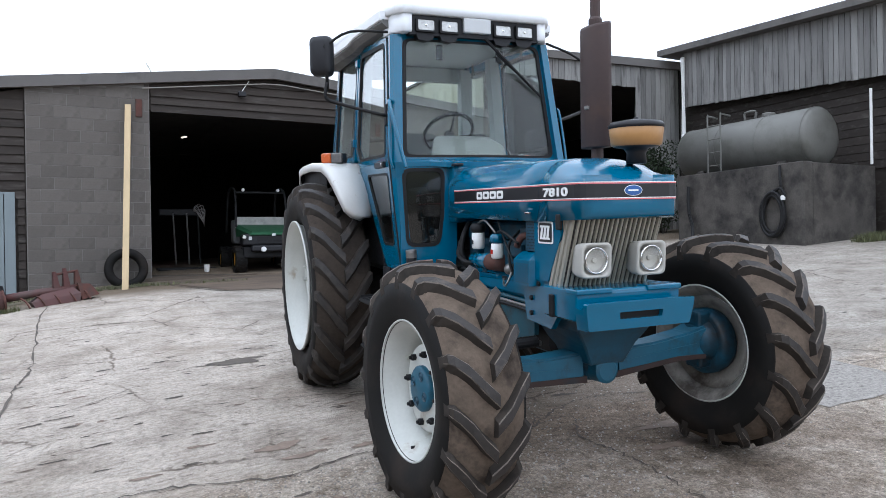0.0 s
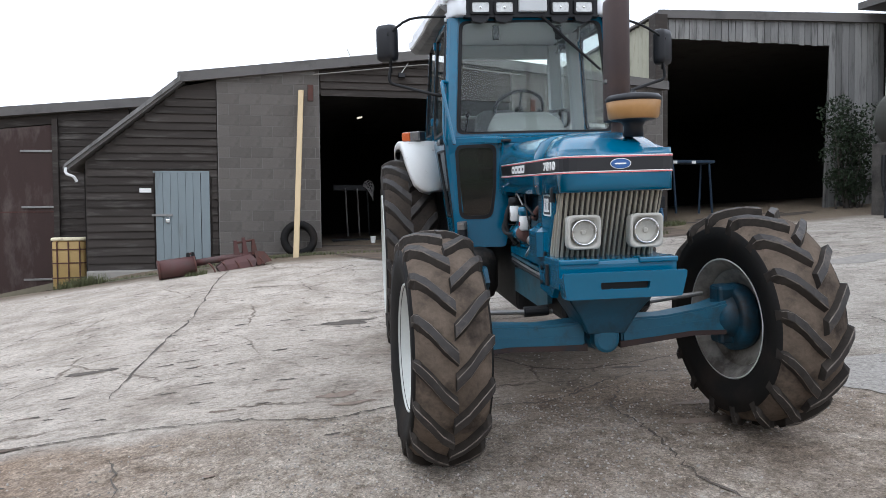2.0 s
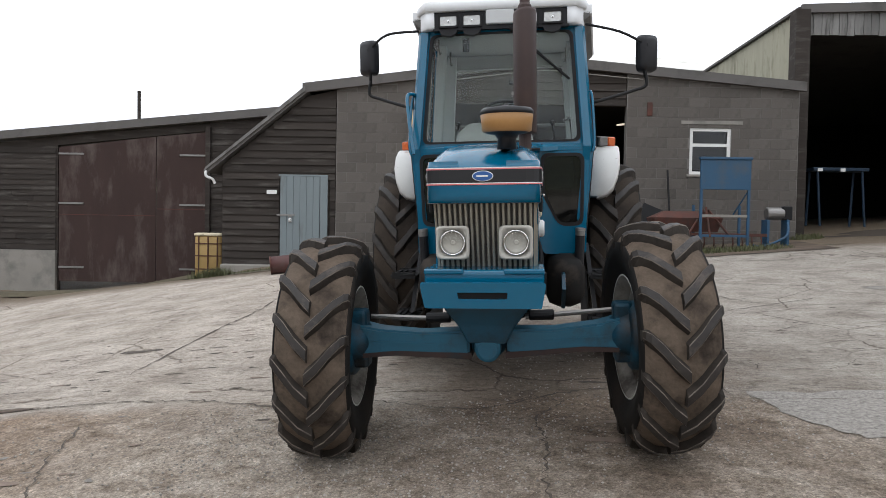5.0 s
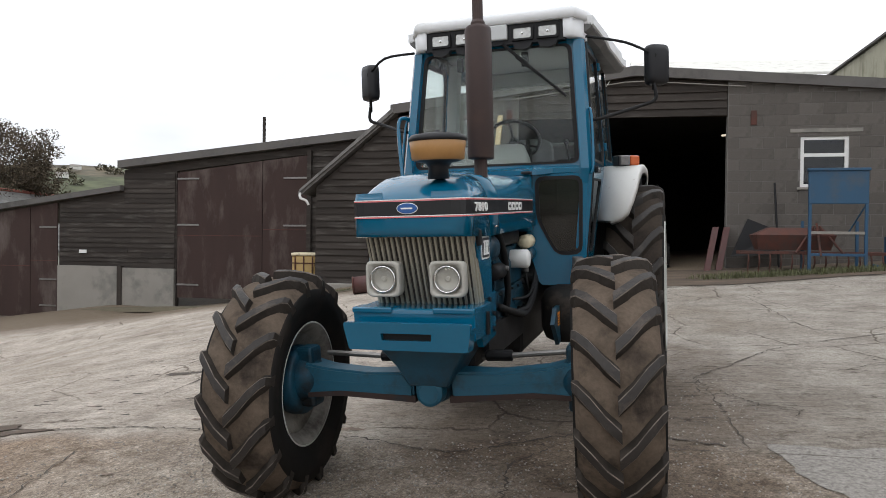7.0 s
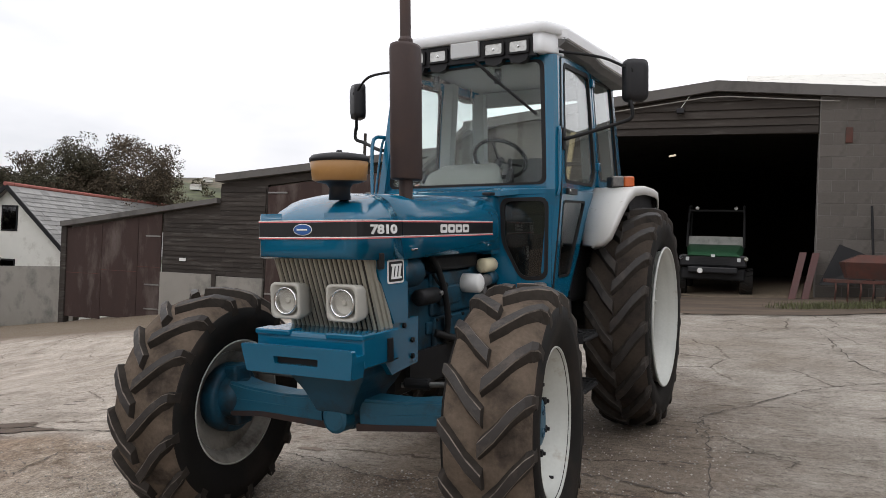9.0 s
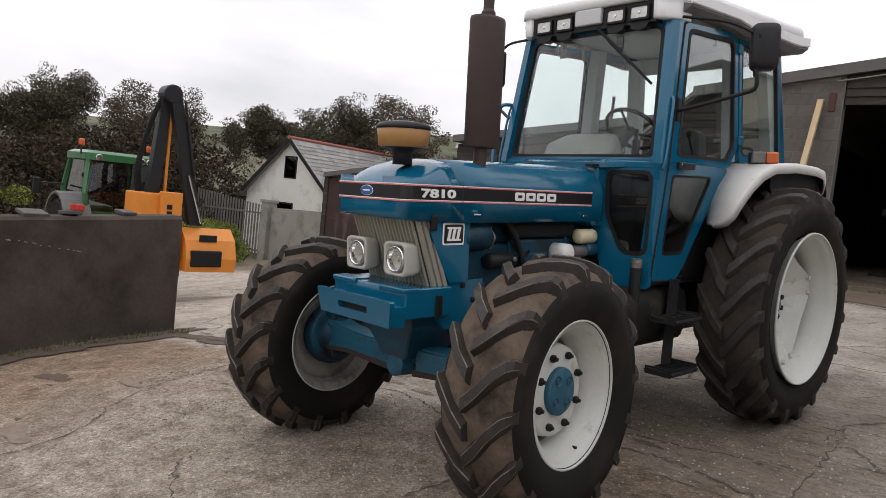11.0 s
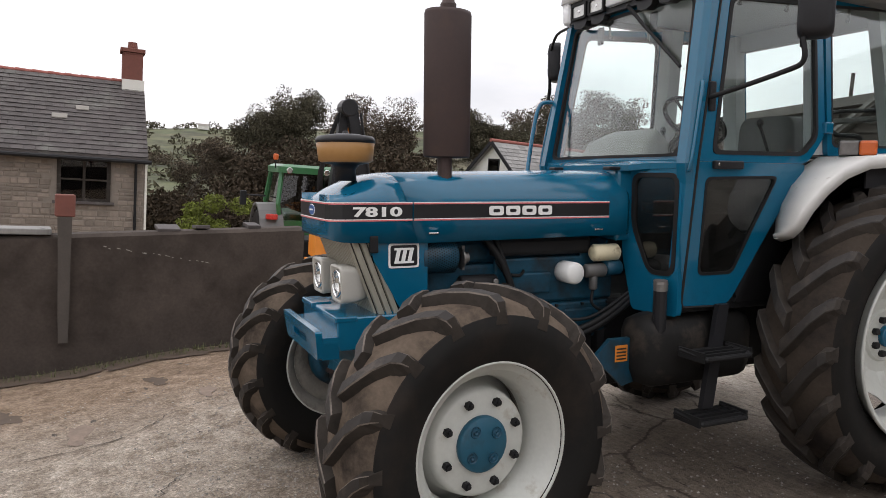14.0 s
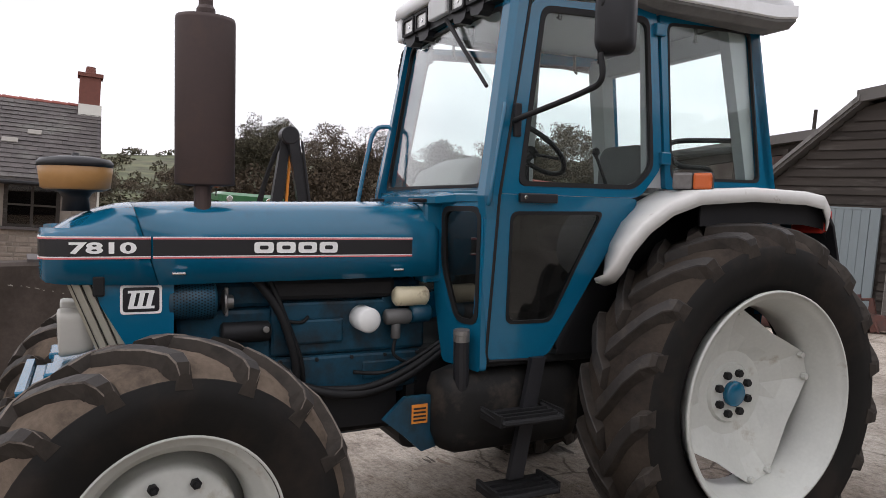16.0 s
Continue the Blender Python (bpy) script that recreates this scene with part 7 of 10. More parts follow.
box(bm, -12.3, -12.05, SY - 0.06, SY - 0.045, 0.9, 1.0, 0.003)
tagged(part("sign", bm, PVC), "small white tag on the shed boarding", "sign")
bm = B()
box(bm, -10.95, -10.8, SY - 0.14, SY + 0.02, -1.2, 0.54, 0.01)
tagged(part("plinth_post", bm, WEATHER), "dark post set in the shed plinth", "post", kind="structure")

# white window of the workshop
win = thing("window_1", "white plastic two-light workshop window, closed", "window", kind="structure")
bm = B()
ring_panel(bm, [(7.08, 2.57), (7.98, 2.57), (7.98, 3.6), (7.08, 3.6)], [(7.15, 2.64), (7.91, 2.64), (7.91, 3.53), (7.15, 3.53)], lambda u, v, d: (u, FY + 0.02 + d, v), 0.07)
box(bm, 7.15, 7.91, FY + 0.02, FY + 0.08, 3.19, 3.26)
part("window_frame", bm, PVC, win)
for z0, z1 in ((2.64, 3.19), (3.26, 3.53)):
    bm = B()
    sheet(bm, [(7.15, z0), (7.91, z0), (7.91, z1), (7.15, z1)], lambda u, v, d: (u, FY + 0.06 + d, v), 0.006)
    g = part("pane", bm, HOUSEGLASS, win)
    g.visible_shadow = False
bm = B()
box(bm, 7.02, 8.04, FY - 0.05, FY + 0.02, 2.52, 2.57, 0.006)
part("window_sill", bm, PALEREND, win)
bm = B()
box(bm, 6.88, 8.23, FY - 0.015, FY + 0.05, 3.68, 3.76, 0.006)
tagged(part("lintel", bm, PALEREND), "concrete lintel over the workshop window", "lintel", kind="structure")
# added sheet whose near black stands for the shade behind the panes
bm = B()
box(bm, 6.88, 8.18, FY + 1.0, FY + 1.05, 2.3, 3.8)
tagged(part("window_shade_sheet", bm, INSIDE), "near-black sheet added behind the workshop window for the unlit room", "wall", kind="structure")

# timber post leaning in front of the block wall, and a worn tyre
FOOT, HEAD = Vector((0.77, 14.42, 0.46)), Vector((0.945, FY - 0.03, 4.17))
lie = (HEAD - FOOT).to_track_quat("Z", "Y").to_matrix().to_4x4()
bm = B()
box(bm, -0.055, 0.055, -0.028, 0.028, 0, (HEAD - FOOT).length, 0.004, Matrix.Translation(FOOT) @ lie)
post = tagged(part("timber_post", bm, TIMBER), "long fresh pale timber post leaning on the block wall", "post")
for k in (0.16, 0.39, 0.58, 0.78, 0.9):
    bm = B()
    box(bm, -0.04, 0.03, -0.031, -0.027, 0, 0.045, 0.001, Matrix.Translation(FOOT.lerp(HEAD, k)) @ lie)
    part("knot", bm, WEATHER, post)
bm = B()
box(bm, 1.08, 1.2, FY - 0.03, FY, 3.95, 4.3, 0.01)
tagged(part("hinge_plate", bm, RUST), "rusty hinge plate on the block pier", "bracket")
bm = B()
box(bm, 6.12, 6.24, FY - 0.03, FY, 3.85, 4.15, 0.01)
tagged(part("hinge_plate", bm, RUST), "rusty hinge plate on the block pier", "bracket")


def plain_tyre(R, W, r0):
    bm = B()
    h = W / 2
    lathe(bm, [(r0, -h * 0.6), (r0 + 0.05, -h), (R - 0.06, -h), (R, -h * 0.7), (R, h * 0.7), (R - 0.06, h), (r0 + 0.05, h), (r0, h * 0.6), (r0 + 0.02, 0)], 40, "y", closed=True)
    return bm


t_ = tagged(part("old_tyre", plain_tyre(0.44, 0.26, 0.26), TYREW, smooth=True), "worn black tyre leaning against the block wall", "tyre")
t_.matrix_world = pose(0.85, FY - 0.24, 0.98, -8, 0, 0) @ Matrix.Scale(0.88, 4)

# long red roller implement lying at the wall foot
rol = thing("field_roller", "rusty maroon implement frame lying along the wall", "farm implement", pose(-1.62, 13.2, 0.3, 0, -7, 14) @ Matrix.Scale(0.86, 4))
bm = B()
tube(bm, [(0.0, 0, 0.22), (0.75, 0, 0.22)], 0.2, 18)
part("drum", bm, MAROON, rol, smooth=True)
for x in (0.02, 0.73):
    bm = B()
    cyl(bm, (0, 0, 0.22), 0.21, x - 0.015, x + 0.015, "x", 18, 0.004)
    part("drum_end", bm, RUST, rol)
bm = B()
tube(bm, [(0.7, 0, 0.26), (1.3, 0, 0.27), (2.1, 0.02, 0.25)], 0.075, 12)
part("beam", bm, MAROON, rol, smooth=True)
bm = B()
loft(bm, [[(1.2, -0.2, 0.0), (1.95, -0.2, 0.0), (1.95, 0.16, 0.0), (1.2, 0.16, 0.0)], [(1.15, -0.16, 0.12), (2.0, -0.16, 0.16), (2.0, 0.12, 0.16), (1.15, 0.12, 0.12)], [(1.35, -0.08, 0.24), (1.9, -0.08, 0.28), (1.9, 0.06, 0.28), (1.35, 0.06, 0.24)]])
part("share_box", bm, MAROON, rol)
for x, z1, mt in ((0.62, 0.5, DARK), (0.72, 0.5, DARK), (1.62, 0.62, MAROON), (1.8, 0.66, MAROON), (2.0, 0.6, RUST)):
    bm = B()
    prism(bm, [(x - 0.07, 0.22), (x + 0.07, 0.22), (x + 0.03, z1), (x - 0.02, z1)], "y", -0.05, -0.02)
    prism(bm, [(x - 0.07, 0.22), (x + 0.07, 0.22), (x + 0.03, z1), (x - 0.02, z1)], "y", 0.03, 0.06)
    part("hitch_lug", bm, mt, rol)
for x0, x1, z in ((0.6, 0.74, 0.46), (1.6, 2.02, 0.56)):
    bm = B()
    tube(bm, [(x0, 0, z), (x1, 0, z + 0.02)], 0.025, 8)
    part("hitch_pin", bm, RUST, rol)
for k in range(5):
    bm = B()
    x = 1.0 + 0.26 * k
    tube(bm, smooth_line([(x, -0.05, 0.22), (x + 0.05, -0.16, 0.16), (x + 0.1, -0.22, 0.02)], 4), 0.018, 6)
    part("tine", bm, RUST, rol)
bm = B()
loft(bm, [[(2.0, -0.16, 0.02), (2.32, -0.16, 0.08), (2.32, 0.12, 0.08), (2.0, 0.12, 0.02)], [(1.98, -0.1, 0.34), (2.2, -0.1, 0.3), (2.2, 0.08, 0.3), (1.98, 0.08, 0.34)]])
part("mouldboard", bm, RUST, rol)

# yellowed plastic crate
cr = thing("caged_tank", "yellowed plastic tank in a rusty wire cage by the shed doors", "tank", pose(-3.95, 16.4, -0.16, 0, 0, 6) @ Matrix.Diagonal((1.65, 1.65, 1.2, 1)))
bm = B()
loft(bm, [[(p[0] * f, p[1] * f, z) for p in rounded([(-0.2, -0.2), (0.2, -0.2), (0.2, 0.2), (-0.2, 0.2)], 0.09, 5)] for f, z in ((0.9, 0.06), (1, 0.09), (1, 0.93), (0.94, 0.97))])
part("body", bm, CRATE, cr, smooth=True)
for z in (0.3, 0.56, 0.8):
    bm = B()
    loft(bm, [[(p[0], p[1], z + dz) for p in rounded([(-0.212, -0.212), (0.212, -0.212), (0.212, 0.212), (-0.212, 0.212)], 0.09, 4)] for dz in (0, 0.02)])
    part("hoop", bm, RUST, cr)
for x in (-0.13, 0.0, 0.13):
    bm = B()
    box(bm, x - 0.008, x + 0.008, -0.216, -0.203, 0.06, 0.95, 0.002)
    part("upright_bar", bm, RUST, cr)
bm = B()
loft(bm, [[(p[0] * f, p[1] * f, z) for p in rounded([(-0.21, -0.21), (0.21, -0.21), (0.21, 0.21), (-0.21, 0.21)], 0.09, 5)] for f, z in ((1, 0.96), (1.02, 0.98), (1, 1.01), (0.9, 1.02))])
part("lid", bm, CREAMF, cr, smooth=True)
bm = B()
box(bm, -0.19, 0.19, -0.19, 0.19, -0.1, 0.06, 0.01)
part("foot", bm, STEEL, cr)

# harrow with hopper by the block wall
hw = thing("drill_harrow", "rusty red seed hopper on a tined harrow frame", "farm implement", pose(5.75, 14.1, 0.8, 0, 0, 0))
for y in (0.0, 0.35):
    bm = B()
    box(bm, -0.05, 2.5, y - 0.03, y + 0.03, 0.42, 0.48, 0.006)
    part("beam", bm, RUST, hw)
for k in range(13):
    bm = B()
    x = 0.1 + k * 0.19
    tube(bm, smooth_line([(x, 0.0, 0.45), (x, -0.05, 0.28), (x, 0.03, 0.12), (x + 0.02, -0.03, 0.0)], 4), 0.016, 6)
    part("tine", bm, RUST, hw)
bm = B()
loft(bm, [[(0.3, 0.1, 0.5), (1.55, 0.1, 0.5), (1.55, 0.5, 0.5), (0.3, 0.5, 0.5)], [(0.22, 0.0, 0.78), (1.62, 0.0, 0.78), (1.62, 0.6, 0.78), (0.22, 0.6, 0.78)], [(0.5, 0.15, 0.92), (1.35, 0.15, 0.92), (1.35, 0.45, 0.92), (0.5, 0.45, 0.92)]])
part("hopper", bm, RUST, hw)
for a, b in (((0.9, -0.1, 0.45), (1.25, 0.1, 0.95)), ((1.7, -0.1, 0.45), (1.35, 0.1, 0.95)), ((1.3, -0.2, 0.4), (1.3, 0.1, 1.0))):
    bm = B()
    tube(bm, [a, b], 0.022, 6)
    part("hitch_strut", bm, RUST, hw)
bm = B()
loft(bm, [[(-0.05, 0.95, 0.35), (0.75, 0.95, 0.4), (0.75, 0.99, 0.4), (-0.05, 0.99, 0.35)], [(0.3, 1.15, 1.12), (0.95, 1.15, 0.85), (0.95, 1.19, 0.85), (0.3, 1.19, 1.12)]])
pl = tagged(part("steel_plate", bm, DARK), "dark steel plate leaning against the block wall", "steel plate")
pl.matrix_world = pose(5.75, 14.1, 0.8)
bm = B()
tube(bm, [(6.62, 15.1, 0.9), (6.58, 15.4, 2.65)], 0.022, 8)
tagged(part("iron_bar", bm, DARK), "thin dark iron bar leaning on the wall", "bar")
for k, dx in enumerate((0.0, 0.22)):
    bm = B()
    loft(bm, [[(5.16 + dx, 15.0, 0.7), (5.28 + dx, 15.0, 0.7), (5.28 + dx, 15.1, 0.7), (5.16 + dx, 15.1, 0.7)], [(5.4 + dx, 15.38, 1.75), (5.52 + dx, 15.38, 1.75), (5.52 + dx, 15.46, 1.75), (5.4 + dx, 15.46, 1.75)]])
    tagged(part("red_beam", bm, MAROON), "dull red steel beam propped by the doorway", "beam", group="red beams by the doorway")

# blue stand
st = thing("blue_stand", "blue painted steel stand with a sheet top and thin legs", "machine stand", pose(6.83, 13.9, 0.85))
bm = B()
box(bm, 0.0, 1.0, 0.0, 0.06, 1.3, 1.92, 0.01)
part("sheet_panel", bm, MACHBLUE, st)
bm = B()
box(bm, -0.02, 1.02, -0.03, 0.09, 1.9, 1.95, 0.008)
part("top_rail", bm, MACHBLUE, st)
for x in (0.03, 0.97):
    for y in (0.03, 0.5):
        bm = B()
        box(bm, x - 0.025, x + 0.025, y - 0.025, y + 0.025, 0.0, 1.35 if y < 0.1 else 1.0, 0.004)
        part("leg", bm, MACHBLUE, st)
for z in (0.35, 0.75):
    bm = B()
    box(bm, 0.03, 0.97, 0.01, 0.05, z, z + 0.05, 0.004)
    part("cross_bar", bm, PALEREND if z > 0.5 else MACHBLUE, st)
bm = B()
tube(bm, [(0.97, 0.03, 1.3), (0.8, 0.4, 0.8)], 0.015, 6)
part("brace", bm, MACHBLUE, st)
pm = thing("pump_unit", "small greasy pump unit on a blue frame", "pump", pose(8.5, 14.3, 0.95))
bm = B()
cyl(bm, (0, 0, 0.75), 0.13, -0.2, 0.15, "x", 16, 0.02)
part("motor", bm, STEEL, pm)
bm = B()
box(bm, 0.1, 0.3, -0.1, 0.1, 0.62, 0.9, 0.02)
part("pump_body", bm, DARK, pm)
for x in (-0.2, 0.2):
    bm = B()
    box(bm, x - 0.025, x + 0.025, -0.15, 0.15, 0.0, 0.62, 0.005)
    part("leg", bm, MACHBLUE, pm)
bm = B()
tube(bm, smooth_line([(0.2, -0.1, 0.62), (0.1, -0.3, 0.3), (-0.3, -0.2, 0.08), (-0.5, -0.1, 0.1)], 5), 0.025, 8)
part("pipe", bm, MACHBLUE, pm)

# barn: corrugated flank, trestle, shrub
bm = B()
n_c = 62
pts = []
for k in range(n_c * 4 + 1):
    y = BY + k * (13.0 / (n_c * 4))
    pts.append((9.9 + 0.045 * math.sin(k * math.pi / 2), y))
rows = [[(x, y, 4.3), (x, y, 6.5), (x + 0.02, y, 6.5), (x + 0.02, y, 4.3)] for x, y in pts]
loft(bm, rows)
wall("wall_barn_flank", bm, CORR, "yellowed corrugated sheet flank of the barn")
# blue steel with the barn's shade mixed into its colour
TRESTLE = mat("shade_dark_blue_steel", (0.008, 0.025, 0.05), 0.5, var=0.2, bump=0.05)
tb = thing("trestle_bench", "blue-grey steel trestle bench inside the barn", "bench", pose(10.65, 17.3, 1.5))
bm = B()
box(bm, 0, 1.35, 0, 0.5, 1.36, 1.44, 0.01)
part("top", bm, TRESTLE, tb)
for x in (0.12, 1.2):
    for y, dx in ((0.05, 0.1), (0.45, -0.06)):
        bm = B()
        tube(bm, [(x, y, 1.36), (x + dx, y, 0.0)], 0.03, 8)
        part("leg", bm, TRESTLE, tb)
for x in (0.1, 0.65):
    bm = B()
    box(bm, x, x + 0.12, -0.012, 0.0, 1.34, 1.42, 0.003)
    part("tag", bm, PVC, tb)


def vboards(parent, axis, at, a0, a1, zlo, zhi, pitch, seed, proud=0.02):
    """Upright boards side by side with narrow gaps."""
    rng = random.Random(seed)
    a = a0
    while a < a1 - 0.03:
        w = min(pitch * rng.uniform(0.85, 1.15), a1 - a)
        p = proud * rng.uniform(0.7, 1.6)
        bm = B()
        zl, zh = zlo(a + w / 2) - rng.uniform(0, 0.03), zhi(a + w / 2)
        if axis == "y":
            box(bm, a + 0.006, a + w - 0.006, at - p, at, zl, zh, 0.003)
        else:
            box(bm, at - p, at, a + 0.006, a + w - 0.006, zl, zh, 0.003)
        part("board", bm, GREYBOARD, parent)
        a += w


vboards(wall_barn, "y", BY, 9.95, 16.55, lambda a: 5.95 if a < 14.8 else 1.0, lambda a: 6.46 + (a - 9.9) * 0.03, 0.2, 11)
vboards(wall_tank_shed, "x", RX, 9.82, 15.93, lambda a: 5.0 + (a - 9.8) * 0.057, lambda a: 6.6 + (a - 9.8) * 0.058, 0.155, 12)
wall_end = bpy.data.objects["wall_tank_shed_end"]
vboards(wall_end, "x", RX - 0.02, 6.5, 9.8, lambda a: 4.2, lambda a: 6.3 + (a - 6.0) * 0.07, 0.2, 13)
bt = bpy.data.objects["wall_tank_shed_back"]
rng = random.Random(21)
z = 2.95
while z < 5.3:
    bm = B()
    box(bm, RX + 0.3, RX + 0.345, 9.85, 16.3, z, z + 0.19, 0.008)
    part("board", bm, WEATHER, bt)
    z += 0.2
bm = B()
box(bm, RX - 0.1, RX + 0.08, 9.7, 9.86, 2.9, 5.05, 0.01)
tagged(part("shed_post", bm, GREYBOARD), "weathered post at the end of the tank bay", "post", kind="structure")

# tank, ladder, hose
tk = thing("storage_tank", "weathered galvanised cylindrical tank lying on the wall", "tank", pose(15.0, 12.55, 3.66))
bm = B()
lathe(bm, [(0.0005, -1.98), (0.35, -1.96), (0.6, -1.88), (0.68, -1.8), (0.68, 1.8), (0.6, 1.88), (0.35, 1.96), (0.0005, 1.98)], 40, "y")
part("shell", bm, GALV, tk, smooth=True)
for y in (-1.8, -0.6, 0.6, 1.8):
    bm = B()
    lathe(bm, [(0.681, y - 0.01), (0.69, y - 0.006), (0.69, y + 0.006), (0.681, y + 0.01)], 40, "y")
    part("weld_band", bm, GALV, tk)
bm = B()
cyl(bm, (0, -0.5, 0), 0.16, 0.64, 0.76, "z", 18, 0.02)
part("manhole", bm, GALV, tk)
for y in (-1.2, 1.2):
    bm = B()
    box(bm, -0.5, 0.5, y - 0.12, y + 0.12, -0.76, -0.5, 0.01)
    part("cradle", bm, CONCWALL, tk)
bm = B()
tube(bm, smooth_line([(-0.1, -0.2, 0.68), (-0.1, -0.2, 0.85), (-0.1, 0.1, 0.85), (-0.1, 0.1, 0.68)], 4), 0.03, 8)
part("vent_pipe", bm, GALV, tk)
ld = thing("ladder", "thin grey steel ladder leaning on the tank", "ladder", pose(14.1, 12.9, 3.0))
for y in (-0.18, 0.22):
    bm = B()
    tube(bm, smooth_line([(0, y, 0.0), (0, y, 1.35), (0.05, y, 1.45), (0.35, y, 1.42)], 4), 0.022, 8)
    part("rail", bm, GALV, ld)
for k in range(4):
    bm = B()
    tube(bm, [(0, -0.18, 0.2 + k * 0.33), (0, 0.22, 0.2 + k * 0.33)], 0.016, 6)
    part("rung", bm, GALV, ld)
hs = thing("coiled_hose", "coil of black hose hung on the concrete wall", "hose", pose(13.62, 10.9, 1.95))
bm = B()
pts = []
for k in range(5 * 24 + 1):
    a = 2 * math.pi * k / 24
    rr = 0.36 + 0.04 * math.sin(k * 0.21)
    pts.append((-0.02 - 0.03 * math.sin(k * 0.11), rr * math.sin(a) * 0.75, rr * math.cos(a) * 1.25 - 0.05))
tube(bm, pts, 0.035, 8)
part("coil", bm, BLACK, hs, smooth=True)
bm = B()
tube(bm, smooth_line([(-0.02, 0.0, 0.42), (-0.03, -0.2, 0.5), (-0.02, -0.3, 0.36), (-0.02, -0.25, 0.28)], 5), 0.035, 8)
part("hose_end", bm, BLACK, hs)
bm = B()
cyl(bm, (-0.03, -0.27, 0), 0.05, 0.24, 0.34, "z", 12, 0.008)
part("coupling", bm, PVC, hs)
bm = B()
tube(bm, smooth_line([(13.66, 10.75, 2.95), (13.6, 10.7, 2.6), (13.62, 10.68, 2.4)], 5), 0.03, 8)
tagged(part("wall_pipe", bm, BLACK), "short black pipe over the wall top", "pipe")
bm = B()
tube(bm, smooth_line([(13.6, 13.3, 2.7), (13.55, 13.25, 2.1), (13.5, 13.1, 1.7), (13.3, 12.9, 1.32)], 5), 0.045, 8)
tagged(part("wall_hose", bm, BLACK), "black hose hanging down the concrete wall", "hose")
bm = B()
tube(bm, [(15.9, 10.1, 3.0), (15.9, 10.1, 4.7)], 0.03, 8)
tagged(part("white_pipe", bm, PVC), "thin white pipe standing by the tank bay", "pipe")
bm = B()
tube(bm, [(16.1, 9.7, 1.6), (16.1, 9.7, 2.2)], 0.015, 6)
tagged(part("blue_rod", bm, MACHBLUE), "thin blue rod leaning at the shed end", "rod")

# white roof further back and inner lights
bm = B()
loft(bm, [[(5.5, 56.7, 14.2), (30, 56.7, 13.6), (30, 62, 15.7), (5.5, 62, 16.4)], [(5.5, 56.7, 14.4), (30, 56.7, 13.8), (30, 62, 15.9), (5.5, 62, 16.6)]])
tagged(part("far_barn_roof", bm, WHITEWALL), "pale sheet roof of a barn behind the workshop", "roof", kind="structure")
bm = B()
box(bm, 5.7, 29.8, 57.2, 68, -2, 13.6)
tagged(part("far_barn_wall", bm, CORR), "sheeted wall of the barn behind", "wall", kind="structure")
TUBE = bpy.data.materials.new("tube_light")
TUBE.use_nodes = True
e_ = TUBE.node_tree.nodes["Principled BSDF"]
e_.inputs["Base Color"].default_value = (0.9, 0.85, 0.75, 1)
e_.inputs["Emission Color"].default_value = (1.0, 0.86, 0.66, 1)
e_.inputs["Emission Strength"].default_value = 0.8
for x, y, z, w in ((2.6, 20.5, 4.35, 0.14), (5.9, 17.6, 3.95, 0.3)):
    bm = B()
    tube(bm, [(x, y, z), (x + w, y + 0.2, z + 0.06)], 0.025, 8)
    tagged(part("tube_lamp", bm, TUBE), "small lit tube lamp under the workshop roof", "lamp", group="workshop tube lamps")
# stand with cables and cup inside the doorway
vs = thing("drain_rods", "dark stand with pale hanging rods inside the workshop", "tool stand", pose(2.3, 18.2, 0.8))
bm = B()
box(bm, -0.55, 0.5, -0.1, 0.1, 1.35, 1.5, 0.02)
part("rail", bm, DARK, vs)
for k, x in enumerate((-0.25, 0.05, 0.3)):
    bm = B()
    tube(bm, [(x, -0.12, 1.4), (x + 0.05, -0.14, 0.2)], 0.02, 6)
    part("rod", bm, STEEL if k < 2 else BLACK, vs)
bm = B()
for k in range(8):
    a = k * 0.8
    tube(bm, smooth_line([(0.2, -0.12, 1.45), (0.35 + 0.1 * math.cos(a), -0.15, 1.5 + 0.12 * math.sin(a)), (0.45, -0.12, 1.3 - 0.03 * k)], 4), 0.008, 5)
part("cable_tangle", bm, STEEL, vs)
bm = B()
box(bm, -0.6, 0.7, -0.3, 0.3, 0.0, 0.12, 0.02)
part("base", bm, DARK, vs)
bm = B()
lathe(bm, [(0.0005, 0.0), (0.05, 0.0), (0.07, 0.2), (0.065, 0.2), (0.045, 0.01)], 14, "z")
cup = tagged(part("white_cup", bm, PVC), "white plastic cup on the workshop floor", "cup")
cup.matrix_world = pose(2.62, 17.0, 0.8)

# ---- cottage barn, house and lane beyond the yard ----
def gable_shell(bm, x0, x1, y0, y1, zb, ze, zr):
    """Walls of a house whose ridge runs along x."""
    ym = (y0 + y1) / 2
    loft(bm, [[(x0, y0, zb), (x0, y1, zb), (x0, y1, ze), (x0, ym, zr), (x0, y0, ze)], [(x1, y0, zb), (x1, y1, zb), (x1, y1, ze), (x1, ym, zr), (x1, y0, ze)]])
    return bm


